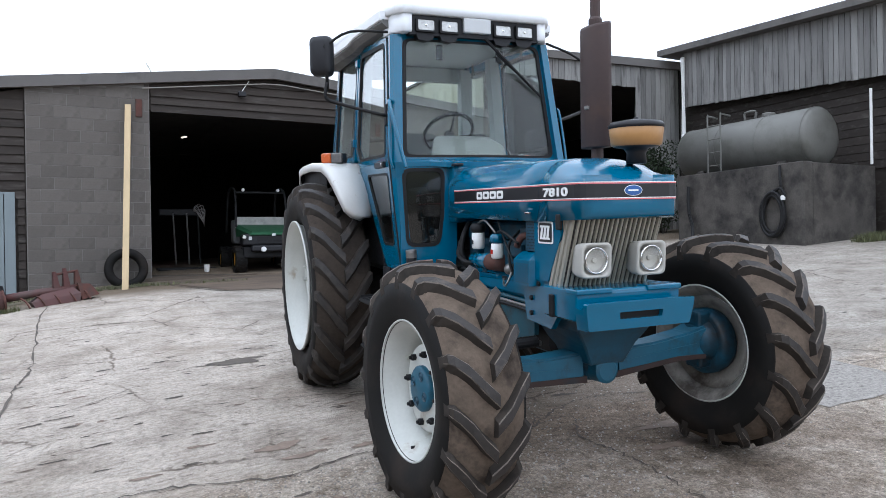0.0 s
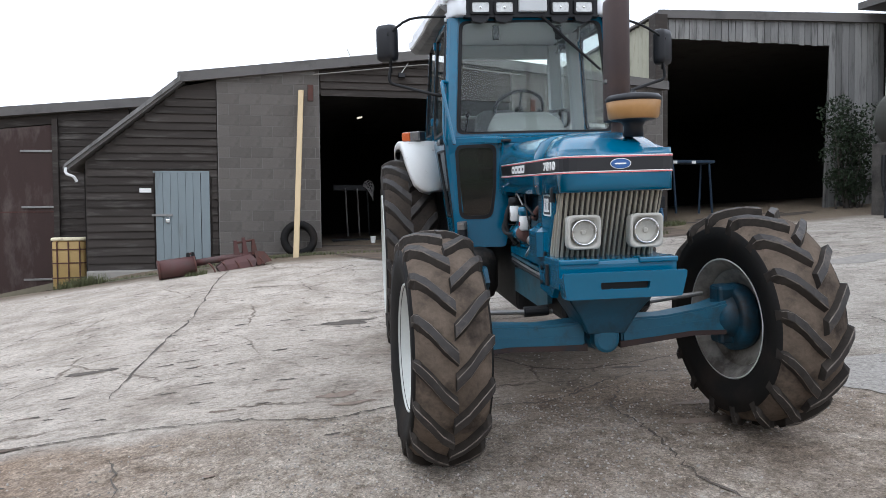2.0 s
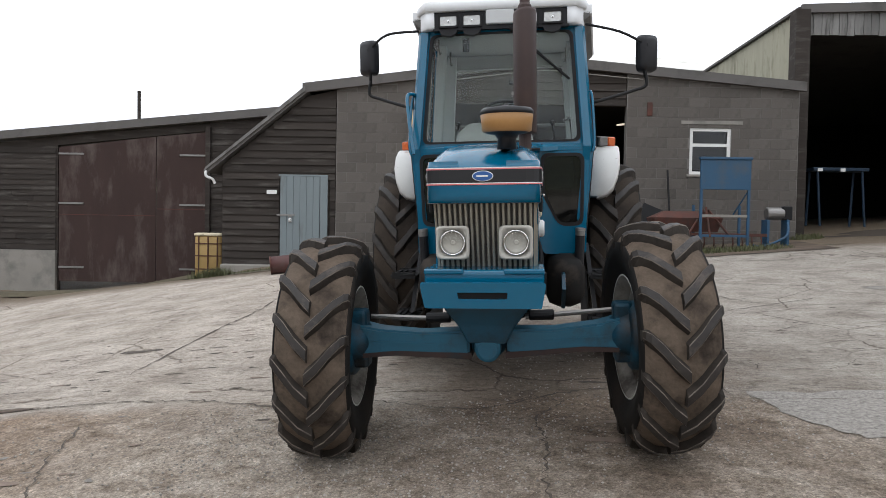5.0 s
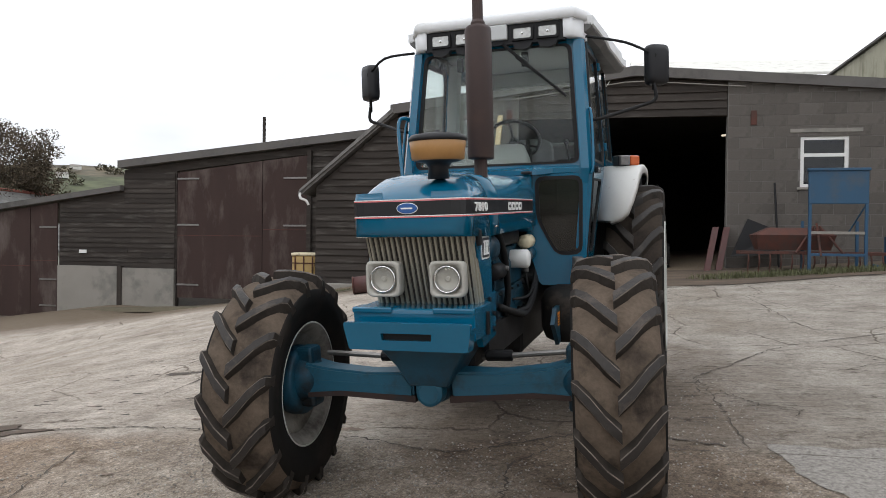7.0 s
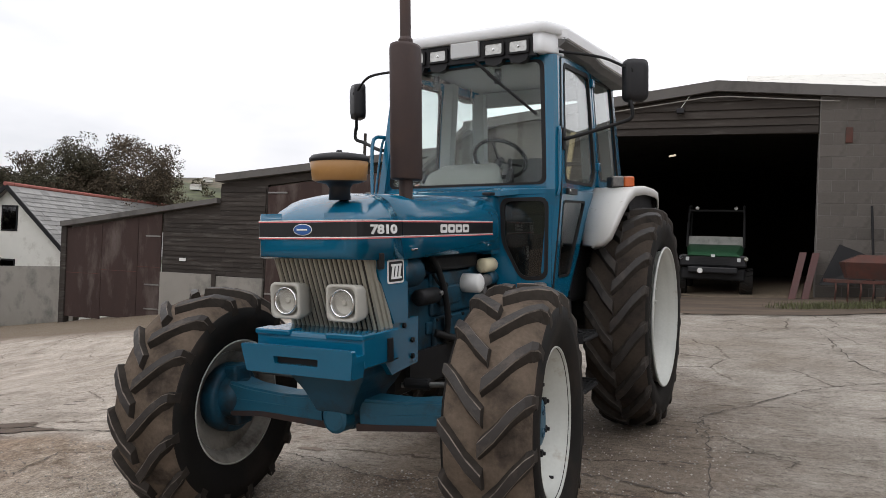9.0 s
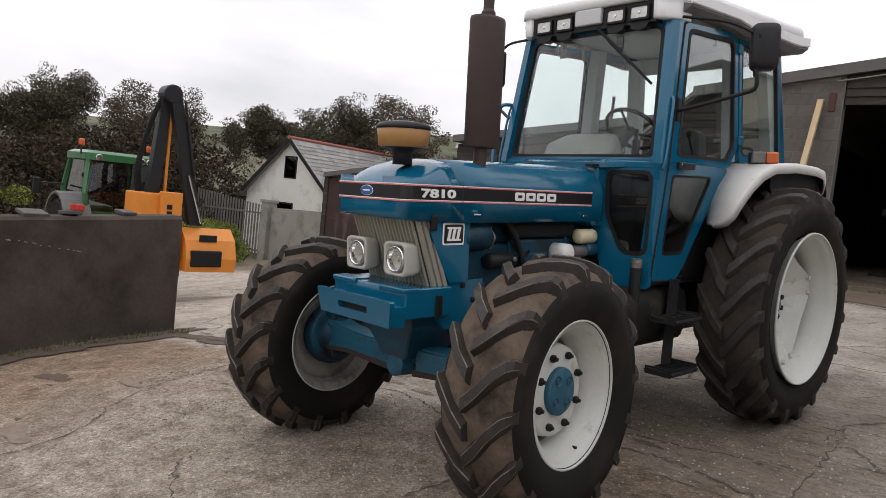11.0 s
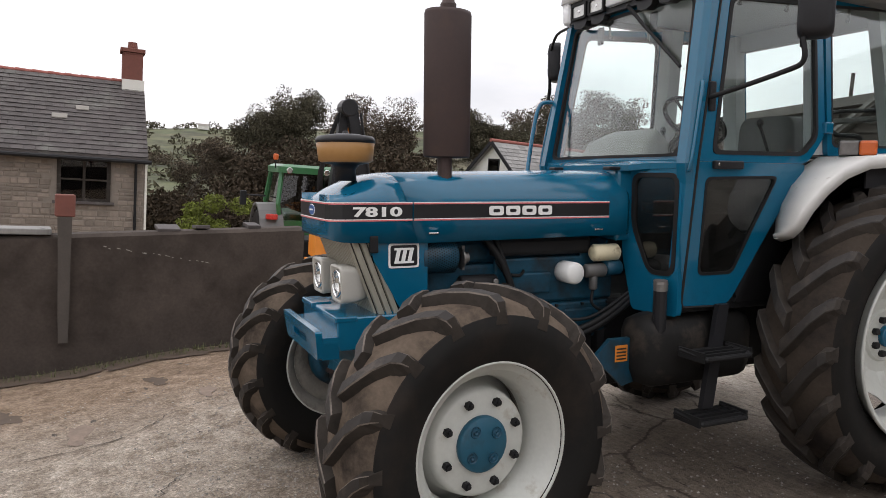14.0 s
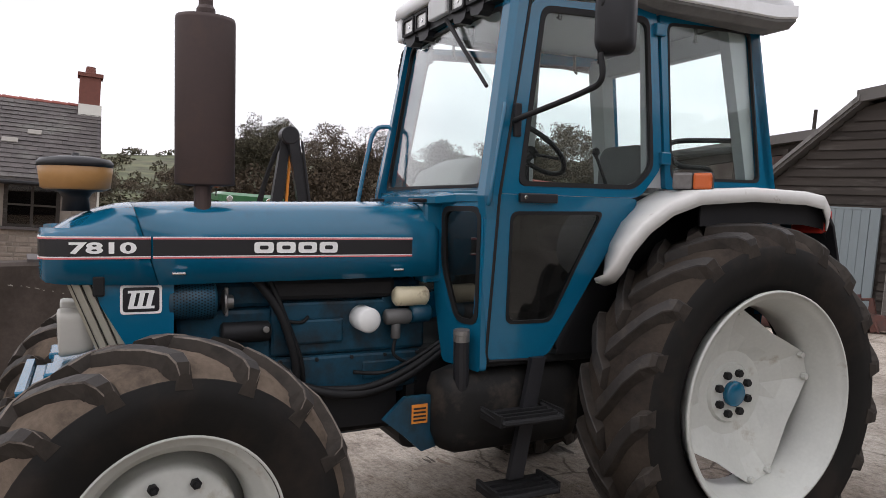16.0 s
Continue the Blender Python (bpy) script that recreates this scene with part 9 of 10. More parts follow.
loft(bm, [[(-0.62, 1.15, 1.08), (0.62, 1.15, 1.08), (0.62, 1.17, 1.08), (-0.62, 1.17, 1.08)], [(-0.58, 1.2, 1.345), (0.58, 1.2, 1.345), (0.58, 1.22, 1.345), (-0.58, 1.22, 1.345)]])
part("screen", bm, DUSTGLASS, uv, "dusty half windscreen")
for s in (1, -1):
    bm = B()
    cyl(bm, (s * 0.66, 0, 0.83), 0.05, -0.14, -0.06, "y", 14, 0.01)
    part("headlamp", bm, REFLECT, uv)
    bm = B()
    cyl(bm, (s * 0.42, 0, 2.0), 0.04, 1.17, 1.25, "y", 12, 0.01)
    part("cage_lamp", bm, PVC, uv)
    bm = B()
    tube(bm, smooth_line([(s * 0.62, 1.1, 1.1), (s * 0.6, 1.3, 1.95), (s * 0.6, 2.2, 2.0), (s * 0.62, 2.5, 1.0)], 5), 0.03, 8)
    part("cage_bar", bm, BLACK, uv)
    for y in (0.35, 2.4):
        wh = new("wheel")
        wh.parent = uv
        bm = B()
        lugged(bm, 0.32, 0.26, (s * 0.68, y, 0.32), 14)
        part("tyre", bm, TYREW, wh)
        bm = B()
        cyl(bm, (s * 0.68, y, 0.32), 0.18, -0.1, 0.1, "x", 16, 0.01)
        part("rim", bm, YELLOW, wh)
bm = B()
cyl(bm, (-0.25, 0, 0.55), 0.06, -0.27, -0.2, "y", 14, 0.01)
part("winch", bm, PVC, uv)
bm = B()
box(bm, -0.6, 0.6, 1.5, 2.0, 0.7, 1.3, 0.06)
part("seat", bm, SEAT, uv)
bm = B()
tube(bm, [(-0.6, 1.3, 1.95), (0.6, 1.3, 1.95)], 0.03, 8)
part("cage_cross_bar", bm, BLACK, uv)

# ---- trees, shrubs, hills ----
def leaf_cloud(name, clumps, count, size, material, seed, parent=None, kind=""):
    """Many small leaf blades scattered in uneven clumps; one mesh."""
    rng = np.random.default_rng(seed)
    c = np.array([k[:3] for k in clumps], float)
    rad = np.array([k[3] for k in clumps], float)
    which = rng.choice(len(c), count, p=rad ** 2 / np.sum(rad ** 2))
    d = rng.normal(size=(count, 3))
    d /= np.linalg.norm(d, axis=1)[:, None]
    p = c[which] + d * (rad[which] * rng.uniform(0.35, 1.0, count) ** 0.6)[:, None] * np.array([1, 1, 0.75])
    u = rng.normal(size=(count, 3))
    u /= np.linalg.norm(u, axis=1)[:, None]
    v = np.cross(u, rng.normal(size=(count, 3)))
    v /= np.linalg.norm(v, axis=1)[:, None]
    s = (size * rng.uniform(0.5, 1.3, count))[:, None]
    verts = np.stack([p - u * s, p + v * s * 0.45, p + u * s, p - v * s * 0.45], 1).reshape(-1, 3)
    me = bpy.data.meshes.new(name)
    me.from_pydata(verts.tolist(), [], np.arange(count * 4).reshape(-1, 4).tolist())
    me.materials.append(material)
    ob = new(name, me)
    if parent is not None:
        ob.parent = parent
    return tagged(ob, kind=kind)


def make_tree(x, y, height, spread, leaves, material, seed, label, bare=0.4, size=0.22):
    """Forked limbs and twigs, with leaf clumps at the limb ends."""
    rng = random.Random(seed)
    z0 = terrain(x, y) - 0.3
    tr = thing("tree", label, "tree", pose(x, y, z0), group="trees beyond the yard")
    bm = B()
    tips = []

    def limb(p, d, length, r, depth):
        pts, rs = [p], [r]
        q, dd = p.copy(), d.copy()
        n = 4
        for k in range(n):
            dd = (dd + Vector((rng.uniform(-1, 1), rng.uniform(-1, 1), rng.uniform(-0.4, 0.7))) * 0.22).normalized()
            q = q + dd * (length / n)
            pts.append(q.copy())
            rs.append(r * (1 - 0.16 * (k + 1)))
        tube(bm, pts, rs, 6 if depth < 2 else 4)
        if depth >= 5:
            tips.append(q)
            return
        kids = 3 if depth < 3 else 3
        for k in range(kids):
            a = rng.uniform(0, 2 * math.pi)
            nd = (dd * rng.uniform(0.55, 0.95) + Vector((math.cos(a), math.sin(a), rng.uniform(-0.15, 0.5))) * rng.uniform(0.6, 0.95)).normalized()
            limb(pts[-1 - (k % 2)], nd, length * rng.uniform(0.62, 0.85), rs[-1] * 0.72, depth + 1)
        if depth >= 2:
            tips.append(q)
    limb(Vector((0, 0, 0)), Vector((0.05, 0.0, 1)), height * 0.3, height * 0.022, 0)
    rad = sorted(math.hypot(t.x, t.y) for t in tips)
    hts = sorted(t.z for t in tips)
    sx = spread / rad[int(len(rad) * 0.88)]
    sz = height / hts[int(len(hts) * 0.97)]
    S = Matrix.Diagonal((sx, sx, sz, 1))
    bmesh.ops.transform(bm, matrix=S, verts=bm.verts)
    part("trunk", bm, BARK, tr)
    ends = [S @ t for t in tips]
    rng.shuffle(ends)
    keep = ends[: max(6, int(len(ends) * (1 - bare)))]
    leaf_cloud("crown", [(t.x, t.y, t.z, rng.uniform(0.4, 1.0) * height * 0.08) for t in keep], leaves, size, material, seed, tr)
    return tr


def at_dir(az, dist, ox=5.0, oy=1.0):
    """A place seen from the yard at that bearing, degrees left of the yard's axis."""
    a = radians(az)
    return ox - dist * math.sin(a), oy + dist * math.cos(a)


for k, (az, dist, el, sp, lv, m_, bare, lab) in enumerate((
        (72.6, 52, 5.2, 2.7, 10000, LEAFD, 0.3, "broad dark tree beyond the lane, leaves thinning"),
        (69.4, 52, 5.6, 3.3, 11500, LEAFD, 0.3, "broad dark tree beyond the lane, leaves thinning"),
        (66.2, 53, 5.3, 3.3, 12000, LEAFB, 0.3, "brown autumn tree beyond the lane, half bare"),
        (63.2, 54, 5.0, 2.4, 9000, LEAFB, 0.4, "brown autumn tree beyond the lane, half bare"),
        (56.6, 50, 5.0, 2.4, 15000, LEAFD, 0.25, "dark rounded tree behind the cottage barn"),
        (53.6, 52, 5.1, 2.8, 11000, LEAFB, 0.4, "autumn tree with bare upper twigs"),
        (50.0, 50, 6.4, 3.0, 10000, LEAFD, 0.45, "autumn tree with bare upper twigs"),
        (47.2, 48, 7.0, 2.9, 8500, LEAFB, 0.55, "nearly bare spreading tree behind the cottage barn"),
        (44.7, 50, 6.0, 1.9, 6000, LEAFB, 0.6, "nearly bare tree on the skyline"),
        (78.0, 56, 1.7, 4.2, 9000, LEAFB, 0.35, "low brown tree beyond the lane"),
        (83.5, 60, 1.4, 4.0, 9000, LEAFB, 0.35, "low brown tree beyond the house"))):
    x, y = at_dir(az, dist)
    make_tree(x, y, dist * math.tan(radians(el)) + 1.8 - terrain(x, y), sp, int(lv * 2.0), m_, 100 + k, lab, bare, 0.078)

# hedgerow thicket and near shrubs
rng = random.Random(77)
cl = []
for k in range(230):
    az = rng.uniform(50, 96)
    d = rng.uniform(34, 66) if az > 59 else rng.uniform(56, 66)
    x, y = at_dir(az, d)
    cl.append((x, y, terrain(x, y) + rng.uniform(0.5, (5.4 if az > 60 else 3.6) if az < 73.5 else 2.7), rng.uniform(1.2, 2.3)))
tagged(leaf_cloud("thicket", cl, 230000, 0.13, THICK, 31), "brown autumn thicket filling the valley side", "bushes", kind="stuff")
bs = thing("laurel_bush", "yellow-green leafy bush behind the low wall", "bush", pose(-19.2, 7.5, terrain(-19.2, 7.5)))
zb = terrain(-19.2, 7.5)
cl2 = []
for k in range(34):
    a, r = rng.uniform(0, 6.28), 1.35 * math.sqrt(rng.random())
    top = 0.45 - zb - 0.5 * (r / 1.4) ** 2
    cl2.append((r * math.cos(a) * 0.8, r * math.sin(a) * 1.1, rng.uniform(0.35, 1.0) * top, rng.uniform(0.25, 0.5)))
for q in cl2[::4]:
    bm = B()
    tube(bm, [(q[0] * 0.2, q[1] * 0.2, -0.1), (q[0] * 0.6, q[1] * 0.6, q[2] * 0.55), q[:3]], [0.04, 0.025, 0.01], 5)
    part("stem", bm, BARK, bs)
leaf_cloud("foliage", cl2, 16000, 0.055, LEAF, 32, bs)
cl3 = []
for k in range(26):
    az = rng.uniform(58, 68)
    d = rng.uniform(27, 31)
    x, y = at_dir(az, d)
    cl3.append((x, y, terrain(x, y) + rng.uniform(0.2, 1.6), rng.uniform(0.5, 0.9)))
tagged(leaf_cloud("hedge", cl3, 30000, 0.06, LEAF, 33), "green hedge behind the flail mower", "bushes", kind="stuff")
cl4 = []
for k in range(420):
    az = rng.uniform(18, 100)
    d = rng.uniform(300, 760)
    x, y = at_dir(az, d)
    cl4.append((x, y, terrain(x, y) + rng.uniform(0.5, 3.0), rng.uniform(4, 9)))
tagged(leaf_cloud("far_woods", cl4, 42000, 1.5, LEAFD, 34), "dark hedges and woods on the far hill", "woods", kind="stuff")
for k in range(10):
    az = rng.uniform(36, 86)
    d = rng.uniform(560, 740)
    x, y = at_dir(az, d)
    fh = thing("far_house", "pale distant farm building on the hillside", "house", pose(x, y, terrain(x, y) - 0.5, 0, 0, rng.uniform(0, 90)), group="distant farm buildings")
    bm = B()
    w, dp, hh = rng.uniform(6, 13), rng.uniform(5, 8), rng.uniform(2.5, 4)
    box(bm, -w / 2, w / 2, -dp / 2, dp / 2, 0, hh)
    part("wall", bm, WHITEWALL, fh)
    bm = B()
    prism(bm, [(-dp / 2 - 0.3, hh), (dp / 2 + 0.3, hh), (0, hh + 2)], "x", -w / 2 - 0.3, w / 2 + 0.3)
    part("roof", bm, PALEREND, fh)

# shrub by the barn post
cl5 = []
rng = random.Random(3)
sh = thing("elder_bush", "dark straggling shrub growing at the barn post", "bush", pose(15.05, 15.9, 1.35))
for k in range(11):
    bm = B()
    p = [(rng.uniform(-0.3, 0.4), rng.uniform(-0.2, 0.1), -0.3)]
    for j in range(5):
        q = p[-1]
        p.append((q[0] + rng.uniform(-0.3, 0.25), q[1] + rng.uniform(-0.14, 0.08), q[2] + rng.uniform(0.35, 0.75)))
    tube(bm, p, [0.03, 0.024, 0.018, 0.014, 0.01, 0.005], 5)
    part("stem", bm, BARK, sh)
    for q in p[2:]:
        cl5.append((q[0], q[1], q[2], rng.uniform(0.18, 0.42)))
ELDER = mat("elder_leaf", (0.022, 0.034, 0.016), 0.7, var=0.3, island=0.5, bump=0, spec=0.3)
leaf_cloud("foliage", cl5, 5200, 0.05, ELDER, 35, sh)
for k in range(2):
    bm = B()
    tube(bm, [(14.75 + k * 0.35, 15.75, 1.3), (15.2 + k * 0.4, 16.4, 3.3)], 0.035, 6)
    tagged(part("pole", bm, WEATHER), "grey pole leaning by the barn post", "pole", group="poles by the barn")
# mast behind the shed
bm = B()
tube(bm, [(-14.84, 36, 2.0), (-14.84, 36, 8.05)], 0.085, 8)
tagged(part("pole", bm, WEATHER), "dark timber pole standing behind the shed", "pole")

# ---- yard details: cracks, patches, grass ----
CRACK = mat("crack_dirt", (0.085, 0.07, 0.056), 0.95, var=0.3, bump=0)
DAMP = mat("brown_patch", (0.185, 0.138, 0.106), 0.85, var=0.45, scale=14, fine=90, bump=0.4)
PATCH = mat("old_concrete_patch", (0.2, 0.182, 0.16), 0.9, var=0.4, scale=14, fine=90, bump=0.4)


def crack(pts, width, seed, mt=None):
    """A ragged dark line laid into the concrete."""
    rng = random.Random(seed)
    line = smooth_line([(x, y, 0) for x, y in pts], 14)
    a, b = [], []
    n = len(line)
    for i, p in enumerate(line):
        d = (line[min(i + 1, n - 1)] - line[max(i - 1, 0)]).normalized()
        nrm = Vector((-d.y, d.x, 0))
        j = rng.gauss(0, 0.011)
        w = width * 0.62 * rng.uniform(0.2, 1.6) * (0.5 if i < 2 or i > n - 3 else 1)
        for lst, k in ((a, 1), (b, -1)):
            q = p + nrm * (j + k * w * 0.5)
            lst.append((q.x, q.y, terrain(q.x, q.y) + 0.006))
    bm = B()
    va, vb = [bm.verts.new(p) for p in a], [bm.verts.new(p) for p in b]
    for i in range(n - 1):
        bm.faces.new((va[i], va[i + 1], vb[i + 1], vb[i]))
    me = bpy.data.meshes.new("crack")
    bm.to_mesh(me)
    bm.free()
    me.materials.append(mt or CRACK)
    return tagged(new("crack", me), "ragged dark crack in the yard concrete", "crack", kind="structure")
for k, (pts, w) in enumerate((
        ([(-0.62, 5.2), (-0.55, 7.2), (-0.45, 8.4), (-0.5, 11.6), (-0.4, 13.8)], 0.03),
        ([(-2.3, 4.7), (-1.1, 4.42), (-0.35, 4.36), (0.31, 4.27), (0.87, 4.07), (1.3, 4.16), (1.73, 4.08), (2.19, 3.93), (2.47, 4.03), (2.84, 4.27), (3.28, 4.38), (3.9, 4.2)], 0.022),
        ([(2.47, 4.03), (2.66, 4.2), (2.8, 4.05), (2.62, 3.72), (2.64, 3.28), (2.58, 2.7), (2.75, 2.2)], 0.02),
        ([(3.89, 5.96), (3.88, 5.4), (4.03, 5.41), (4.24, 5.13), (4.46, 5.03), (4.38, 4.82)], 0.016),
        ([(3.89, 5.94), (4.24, 6.41), (4.7, 7.05), (5.22, 7.45), (6.4, 8.0)], 0.022),
        ([(5.2, 11.2), (5.27, 10.2), (5.35, 8.3), (5.8, 7.7), (6.9, 7.3)], 0.02),
        ([(3.3, 4.12), (3.98, 4.1), (4.71, 4.06), (5.5, 4.0), (6.6, 3.8)], 0.014),
        ([(3.97, 4.1), (3.95, 4.87), (3.93, 5.54), (3.88, 5.96)], 0.014),
        ([(-2.4, 8.2), (-1.96, 9.71), (-1.2, 10.5), (-0.42, 10.42)], 0.02),
        ([(0.5, 1.7), (0.4, 2.3), (0.05, 2.73), (-0.12, 3.21), (-0.3, 3.9)], 0.014),
        ([(6.0, 5.5), (5.86, 4.75), (6.1, 4.2), (6.5, 3.4)], 0.018),
        ([(7.6, 8.9), (9.0, 9.1), (10.5, 9.0)], 0.02),
        ([(7.6, 8.2), (8.0, 7.74), (9.5, 7.6)], 0.02),
        ([(4.5, 6.6), (5.0, 6.2), (5.6, 6.5), (6.2, 6.1)], 0.014),
        ([(-1.6, 5.6), (-0.9, 6.3), (-0.3, 6.2), (0.4, 6.7)], 0.014),
        ([(0.6, 7.0), (1.2, 7.15), (1.7, 6.9), (2.0, 7.3)], 0.018),
        ([(0.2, 9.4), (1.0, 9.9), (1.9, 9.6), (3.0, 10.2)], 0.016),
        ([(-3.2, 6.6), (-2.2, 6.9), (-1.4, 7.6)], 0.016),
        ([(-6.0, 9.0), (-4.0, 9.6), (-2.0, 11.4)], 0.03),
        ([(1.3, 2.5), (1.8, 2.2), (2.6, 2.0)], 0.014),
        ([(4.3, 5.05), (4.9, 4.8), (5.3, 5.1)], 0.01),
        ([(6.5, 12.4), (8.5, 11.6), (11.0, 11.2), (13.4, 10.6)], 0.03))):
    crack(pts, w, 40 + k)


def stain(x, y, rx, ry, material, seed, label, nm="stain", lift=0.004):
    """A thin ragged patch lying on the concrete."""
    rng = random.Random(seed)
    ph = [rng.uniform(0, 6.28) for _ in range(4)]
    bm = B()
    c = bm.verts.new((x, y, terrain(x, y) + lift))
    ring = []
    for k in range(28):
        a = 2 * math.pi * k / 28
        f = 1 + 0.25 * math.sin(2 * a + ph[0]) + 0.2 * math.sin(3 * a + ph[1]) + 0.14 * math.sin(7 * a + ph[2]) + 0.1 * math.sin(11 * a + ph[3])
        px, py = x + rx * f * math.cos(a), y + ry * f * math.sin(a)
        ring.append(bm.verts.new((px, py, terrain(px, py) + lift)))
    for k in range(28):
        bm.faces.new((c, ring[k], ring[(k + 1) % 28]))
    ob = part(nm, bm, material)
    return tagged(ob, label, nm, kind="structure")


AGGREGATE = mat("exposed_aggregate", (0.25, 0.23, 0.205), 0.95, var=0.6, scale=38, fine=110, bump=0.9, bump_dist=0.012, stain=(0.08, 0.07, 0.06), stain_amt=0.25, stain_scale=30)


def coarse_patch(corners, seed, label, material=None, lift=0.005):
    """A repaired area where the stones of the concrete show."""
    rng = random.Random(seed)
    line = []
    for (ax, ay), (bx, by) in zip(corners, corners[1:] + corners[:1]):
        for k in range(8):
            line.append((ax + (bx - ax) * k / 8 + rng.gauss(0, 0.014), ay + (by - ay) * k / 8 + rng.gauss(0, 0.014)))
    cx, cy = sum(p[0] for p in line) / len(line), sum(p[1] for p in line) / len(line)
    bm = B()
    rings = [[bm.verts.new((cx + (x - cx) * f, cy + (y - cy) * f, terrain(cx + (x - cx) * f, cy + (y - cy) * f) + lift)) for x, y in line] for f in (1.0, 0.66, 0.33)]
    for a, b in zip(rings, rings[1:]):
        for k in range(len(line)):
            bm.faces.new((a[k], a[(k + 1) % len(line)], b[(k + 1) % len(line)], b[k]))
    bm.faces.new(rings[-1])
    return tagged(part("patch", bm, material or AGGREGATE), label, "patch", kind="structure")


coarse_patch([(4.1, 4.25), (5.6, 4.22), (5.5, 3.3), (4.4, 3.33), (4.15, 3.75)], 71, "coarse patch of exposed aggregate in the yard")
stain(1.0, 4.55, 0.11, 0.07, DAMP, 1, "small rusty brown patch on the concrete")
stain(1.08, 4.33, 0.14, 0.03, DAMP, 2, "small rusty brown patch on the concrete")
stain(1.47, 4.3, 0.08, 0.04, DAMP, 3, "small rusty brown patch on the concrete")
stain(3.15, 3.35, 0.3, 0.05, DAMP, 4, "faint brown patch between the front wheels")
stain(3.2, 3.65, 0.22, 0.04, DAMP, 5, "faint brown patch between the front wheels")
stain(1.25, 7.1, 0.3, 0.1, CRACK, 6, "crumbled dark patch in the concrete")
stain(-1.0, 6.25, 0.18, 0.07, CRACK, 7, "small dark chip in the concrete")
stain(8.4, 8.4, 0.9, 0.35, PATCH, 8, "darker repaired patch of concrete")
stain(0.1, 2.05, 0.22, 0.08, DAMP, 9, "dark damp patch in the dirty apron")
stain(-0.35, 3.0, 0.18, 0.06, DAMP, 10, "dark damp patch in the dirty apron")
stain(3.1, 4.55, 0.09, 0.03, CRACK, 11, "small dark oil spot behind the wheel")
rng = random.Random(61)
for k in range(110):
    x, y = rng.uniform(-1.9, 2.0), rng.uniform(4.4, 9.5)
    stain(x, y, rng.uniform(0.02, 0.085), rng.uniform(0.008, 0.022), CRACK if k % 3 else DAMP, 200 + k, "small chipped pit in the concrete", "pit", 0.003)
for k in range(60):
    x, y = rng.uniform(3.4, 11.0), rng.uniform(3.5, 13.5)
    stain(x, y, rng.uniform(0.015, 0.06), rng.uniform(0.008, 0.022), CRACK if k % 3 else PATCH, 300 + k, "small chipped pit in the concrete", "pit", 0.003)
for k in range(40):
    x, y = rng.uniform(-2.4, 1.6), rng.uniform(0.6, 4.0)
    stain(x, y, rng.uniform(0.015, 0.05), rng.uniform(0.008, 0.02), (DAMP, PATCH, CRACK)[k % 3], 400 + k, "dirt spot on the brown apron", "pit", 0.003)


def scatter_grass(name, spots, count, label, seed, mt=GRASS, h=0.12):
    rng = random.Random(seed)
    bm_v, bm_f = [], []
    for k in range(count):
        sx, sy, r = spots[k % len(spots)]
        a, d = rng.uniform(0, 6.28), r * math.sqrt(rng.random())
        x, y = sx + d * math.cos(a), sy + d * math.sin(a) * 0.6
        z = terrain(x, y)
        b, w, hh = rng.uniform(0, 6.28), rng.uniform(0.004, 0.01), h * rng.uniform(0.3, 1.2)
        lx, ly = hh * 0.5 * math.cos(b), hh * 0.5 * math.sin(b)
        i = len(bm_v)
        bm_v += [(x - w * math.sin(b), y + w * math.cos(b), z - 0.01), (x + w * math.sin(b), y - w * math.cos(b), z - 0.01), (x + lx, y + ly, z + hh)]
        bm_f.append((i, i + 1, i + 2))
    me = bpy.data.meshes.new(name)
    me.from_pydata(bm_v, [], bm_f)
    me.materials.append(mt)
    return tagged(new(name, me), label, "grass", kind="stuff")


spots = [(-2.5, 4.2 - 0.25 * k, 0.2) for k in range(20)] + [(-2.45, 4.5, 0.2)] * 2
scatter_grass("wall_grass", spots, 1300, "short green and brown grass along the low wall foot", 5, h=0.06)
spots = [(-0.4 + 0.28 * k, 15.0 - 0.05 * k, 0.3) for k in range(12)] + [(-2.6 + 0.25 * k, 14.35 + 0.03 * k, 0.22) for k in range(16)]
scatter_grass("verge_grass", spots, 2000, "mossy grass verge at the workshop wall foot", 6, h=0.07)
spots = [(5.2 + 0.27 * k, 13.6 + 0.02 * k, 0.5) for k in range(12)] + [(9.6, 15.6, 0.5)] * 4
scatter_grass("weeds", spots, 5000, "rough green weeds round the harrow", 7, h=0.12)
spots = [(15.0 + 0.1 * k, 9.7, 0.4) for k in range(8)] + [(-3.0 - 0.1 * k, 14.3, 0.3) for k in range(5)]
scatter_grass("weeds", spots, 2500, "green weeds at the wall foot", 8, h=0.18)
GRIT = mat("loose_grit", (0.3, 0.275, 0.245), 0.9, var=0.3, scale=40, island=0.5, bump=0.2)


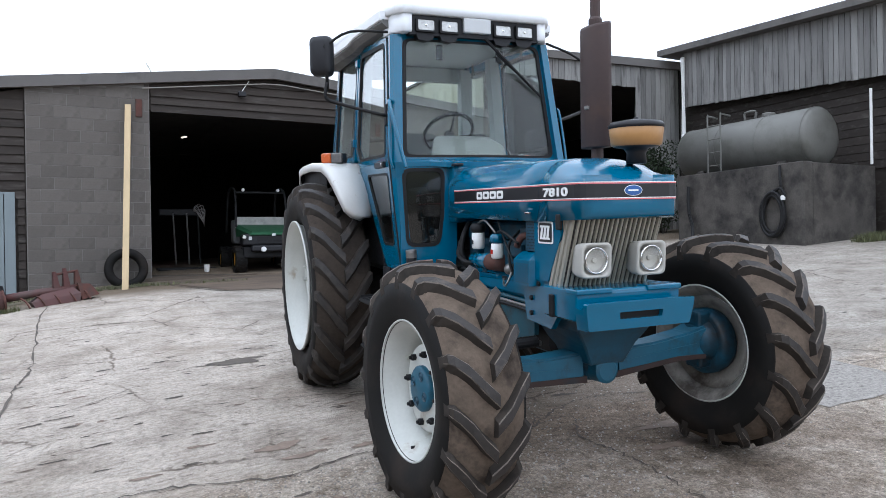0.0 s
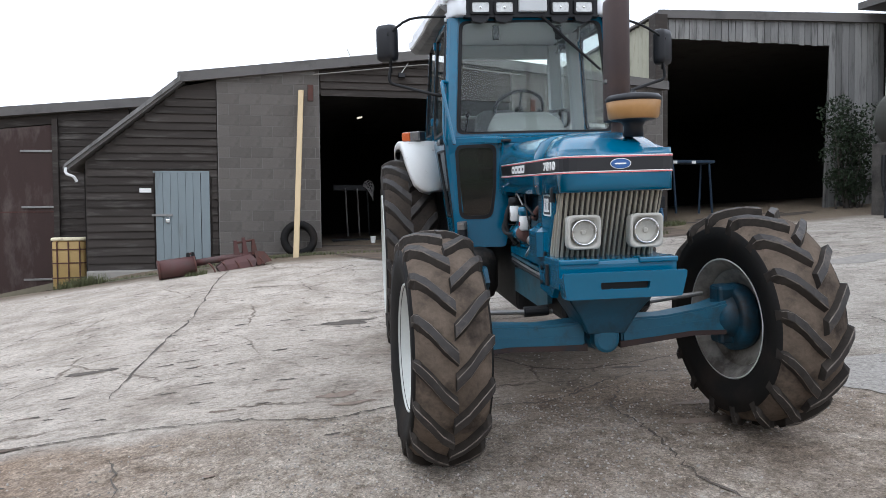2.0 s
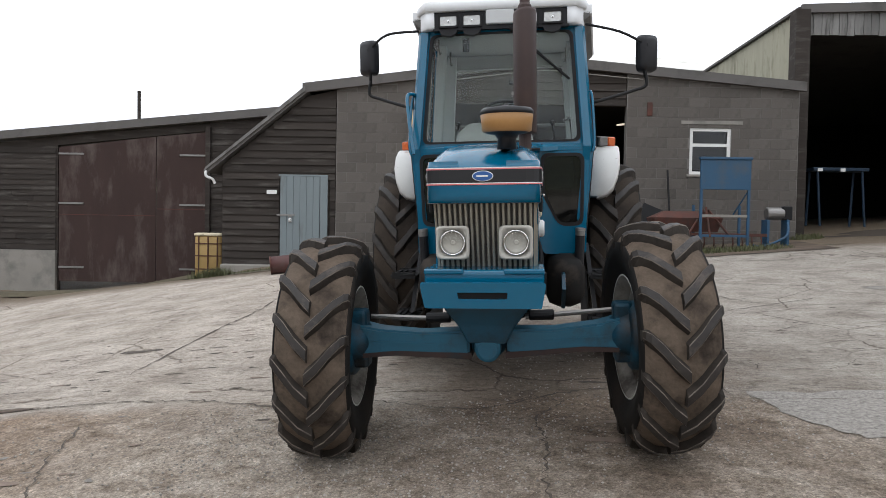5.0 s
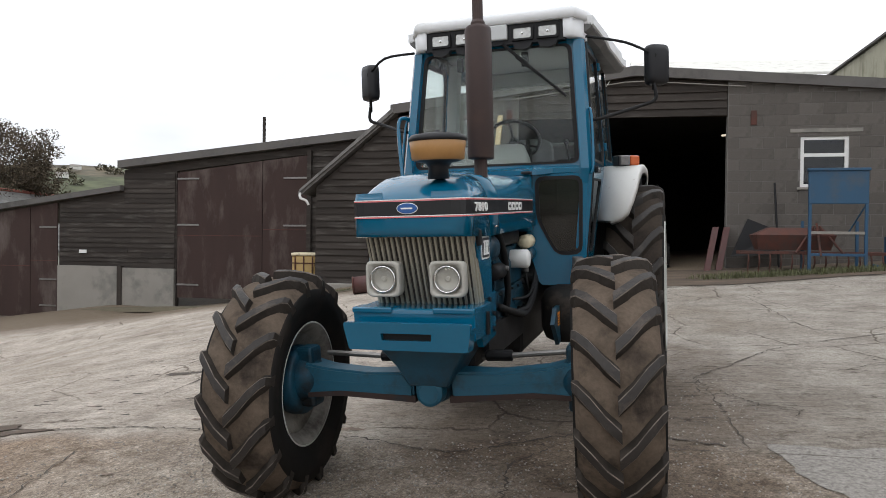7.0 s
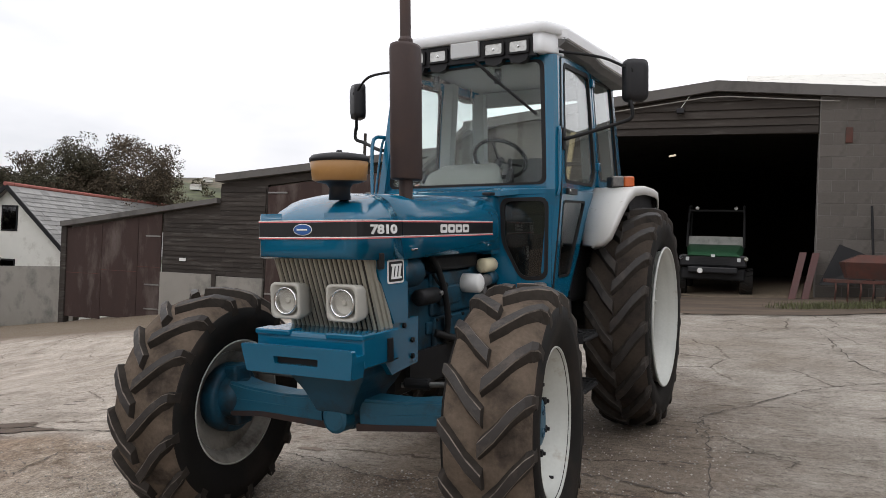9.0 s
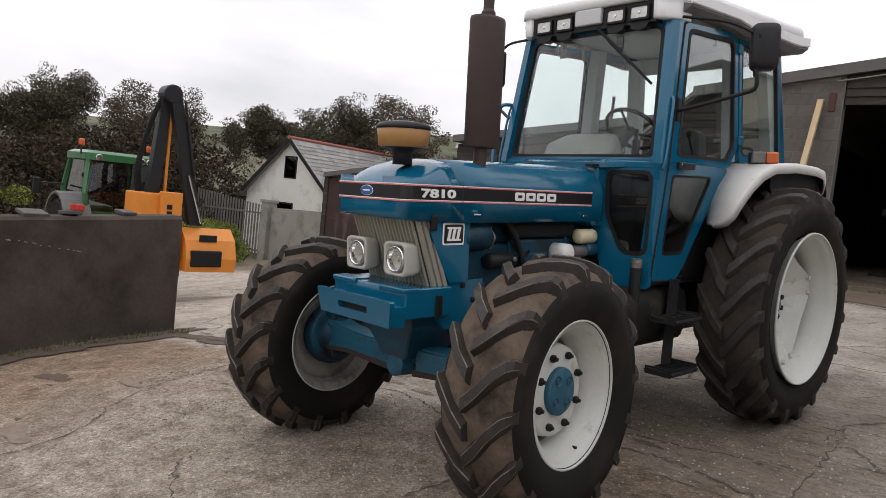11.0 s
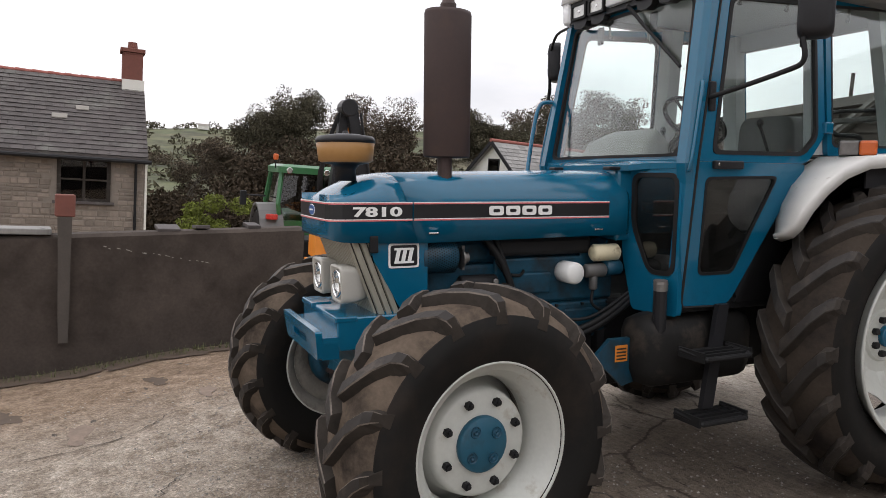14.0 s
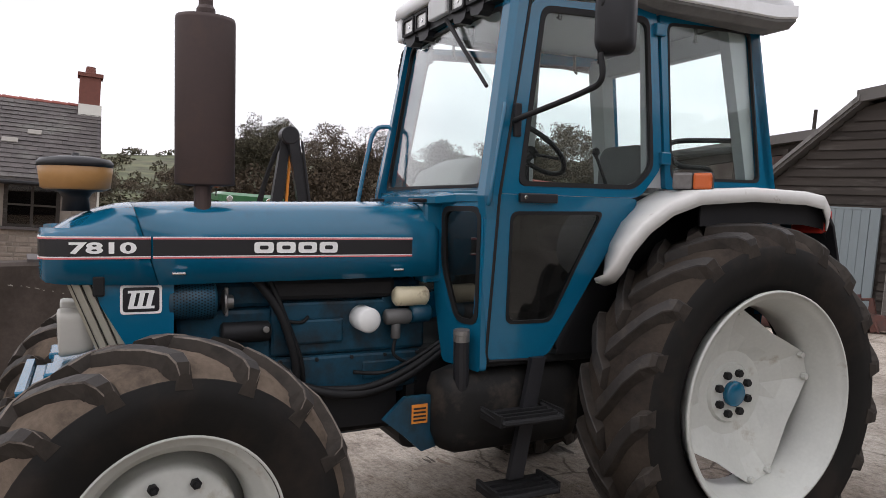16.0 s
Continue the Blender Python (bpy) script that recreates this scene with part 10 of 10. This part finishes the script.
def loose_grit(areas, count, seed, label):
    """Small broken stones lying about, joined."""
    rng = random.Random(seed)
    vs_, fs_ = [], []
    for k in range(count):
        x0, x1, y0, y1 = areas[k % len(areas)]
        x, y = rng.uniform(x0, x1), rng.uniform(y0, y1)
        r = rng.uniform(0.003, 0.009)
        z = terrain(x, y) + r * 0.3
        a = rng.uniform(0, 6.28)
        n = len(vs_)
        for q in range(4):
            b = a + q * math.pi / 2 + rng.uniform(-0.4, 0.4)
            vs_.append((x + r * math.cos(b), y + r * math.sin(b), z))
        vs_ += [(x, y, z + r * rng.uniform(0.5, 0.9)), (x, y, z - r)]
        for q in range(4):
            fs_ += [(n + q, n + (q + 1) % 4, n + 4), (n + (q + 1) % 4, n + q, n + 5)]
    me = bpy.data.meshes.new("loose_grit")
    me.from_pydata(vs_, [], fs_)
    me.materials.append(GRIT)
    return tagged(new("loose_grit", me), label, "grit", kind="stuff")


loose_grit([(-1.0, 2.9, 1.4, 4.1), (0.6, 2.5, 2.3, 4.1), (2.4, 4.2, 3.0, 6.0)], 4200, 77, "small loose stones on the worn concrete")
WETEARTH = mat("dark_wet_earth", (0.085, 0.06, 0.042), 0.85, var=0.4, scale=9, fine=80, bump=0.5)
YARDEARTH = mat("trodden_brown_earth", (0.105, 0.076, 0.053), 0.95, var=0.5, scale=2.5, fine=60, bump=0.5, stain=(0.05, 0.036, 0.026), stain_amt=0.5, stain_scale=0.9, stretch=(0.5, 2.0, 1))
coarse_patch([(1.5, 14.9), (2.3, 12.9), (3.6, 12.45), (5.4, 12.6), (7.2, 13.1), (9.3, 13.3), (9.3, 15.35), (1.4, 15.35)], 72, "brown trodden earth before the workshop doorway", YARDEARTH, 0.012)
crack([(1.5, 14.7), (2.3, 12.85), (3.6, 12.4), (5.4, 12.55), (7.2, 13.05), (9.3, 13.25)], 0.06, 91)
MOSS = mat("mossy_earth", (0.1, 0.085, 0.055), 0.95, var=0.3, scale=6, bump=0.4)
stain(0.6, 14.95, 1.9, 0.28, MOSS, 501, "mossy earth verge below the workshop", "verge", 0.01)
stain(-2.0, 14.3, 1.6, 0.2, MOSS, 502, "mossy earth verge below the lean-to", "verge", 0.01)
stain(7.0, 14.0, 1.9, 0.35, MOSS, 503, "mossy earth below the harrow", "verge", 0.01)
for k in range(9):
    stain(-2.5 + 0.06 * (k % 3), 4.4 - 0.5 * k, 0.3, 0.42, WETEARTH, 504 + k, "dark earth line at the low wall foot", "verge", 0.008 + 0.001 * k)
stain(-1.35, 4.35, 0.35, 0.07, WETEARTH, 520, "dark earth spilled in the slab joint", "verge", 0.008)
stain(-1.9, 4.45, 0.5, 0.12, WETEARTH, 521, "dark earth spilled in the slab joint", "verge", 0.009)
stain(-1.15, 2.75, 0.2, 0.08, WETEARTH, 522, "dark damp patch in the dirty apron")
stain(-0.75, 1.6, 0.22, 0.1, WETEARTH, 523, "dark damp patch in the dirty apron")
stain(-5.6, 16.9, 2.6, 0.9, WETEARTH, 531, "dark trodden earth before the shed doors", "verge", 0.008)
stain(-3.2, 14.6, 0.5, 0.35, MOSS, 532, "mossy earth at the lean-to corner", "verge", 0.01)
scatter_grass("weeds", [(-3.1, 14.3, 0.25), (-4.5, 15.4, 0.3), (-1.0, 13.2, 0.2)], 900, "small green weeds at the slab edge", 9, h=0.1)
stain(-7.0, 17.8, 3.5, 0.5, MOSS, 505, "mossy dirt line before the shed doors", "verge", 0.01)
stain(12.0, 15.9, 2.0, 0.6, EARTH, 506, "straw-brown dirt in the barn mouth", "verge", 0.01)

# blocks of the workshop walls
blocks(wall_block_left, -0.79, 1.32, 0.25, roof_line, seed=2)
blocks(wall_block_right, 5.69, 9.44, 0.45, roof_line, holes=((7.07, 7.99, 2.52, 3.6),), seed=3)
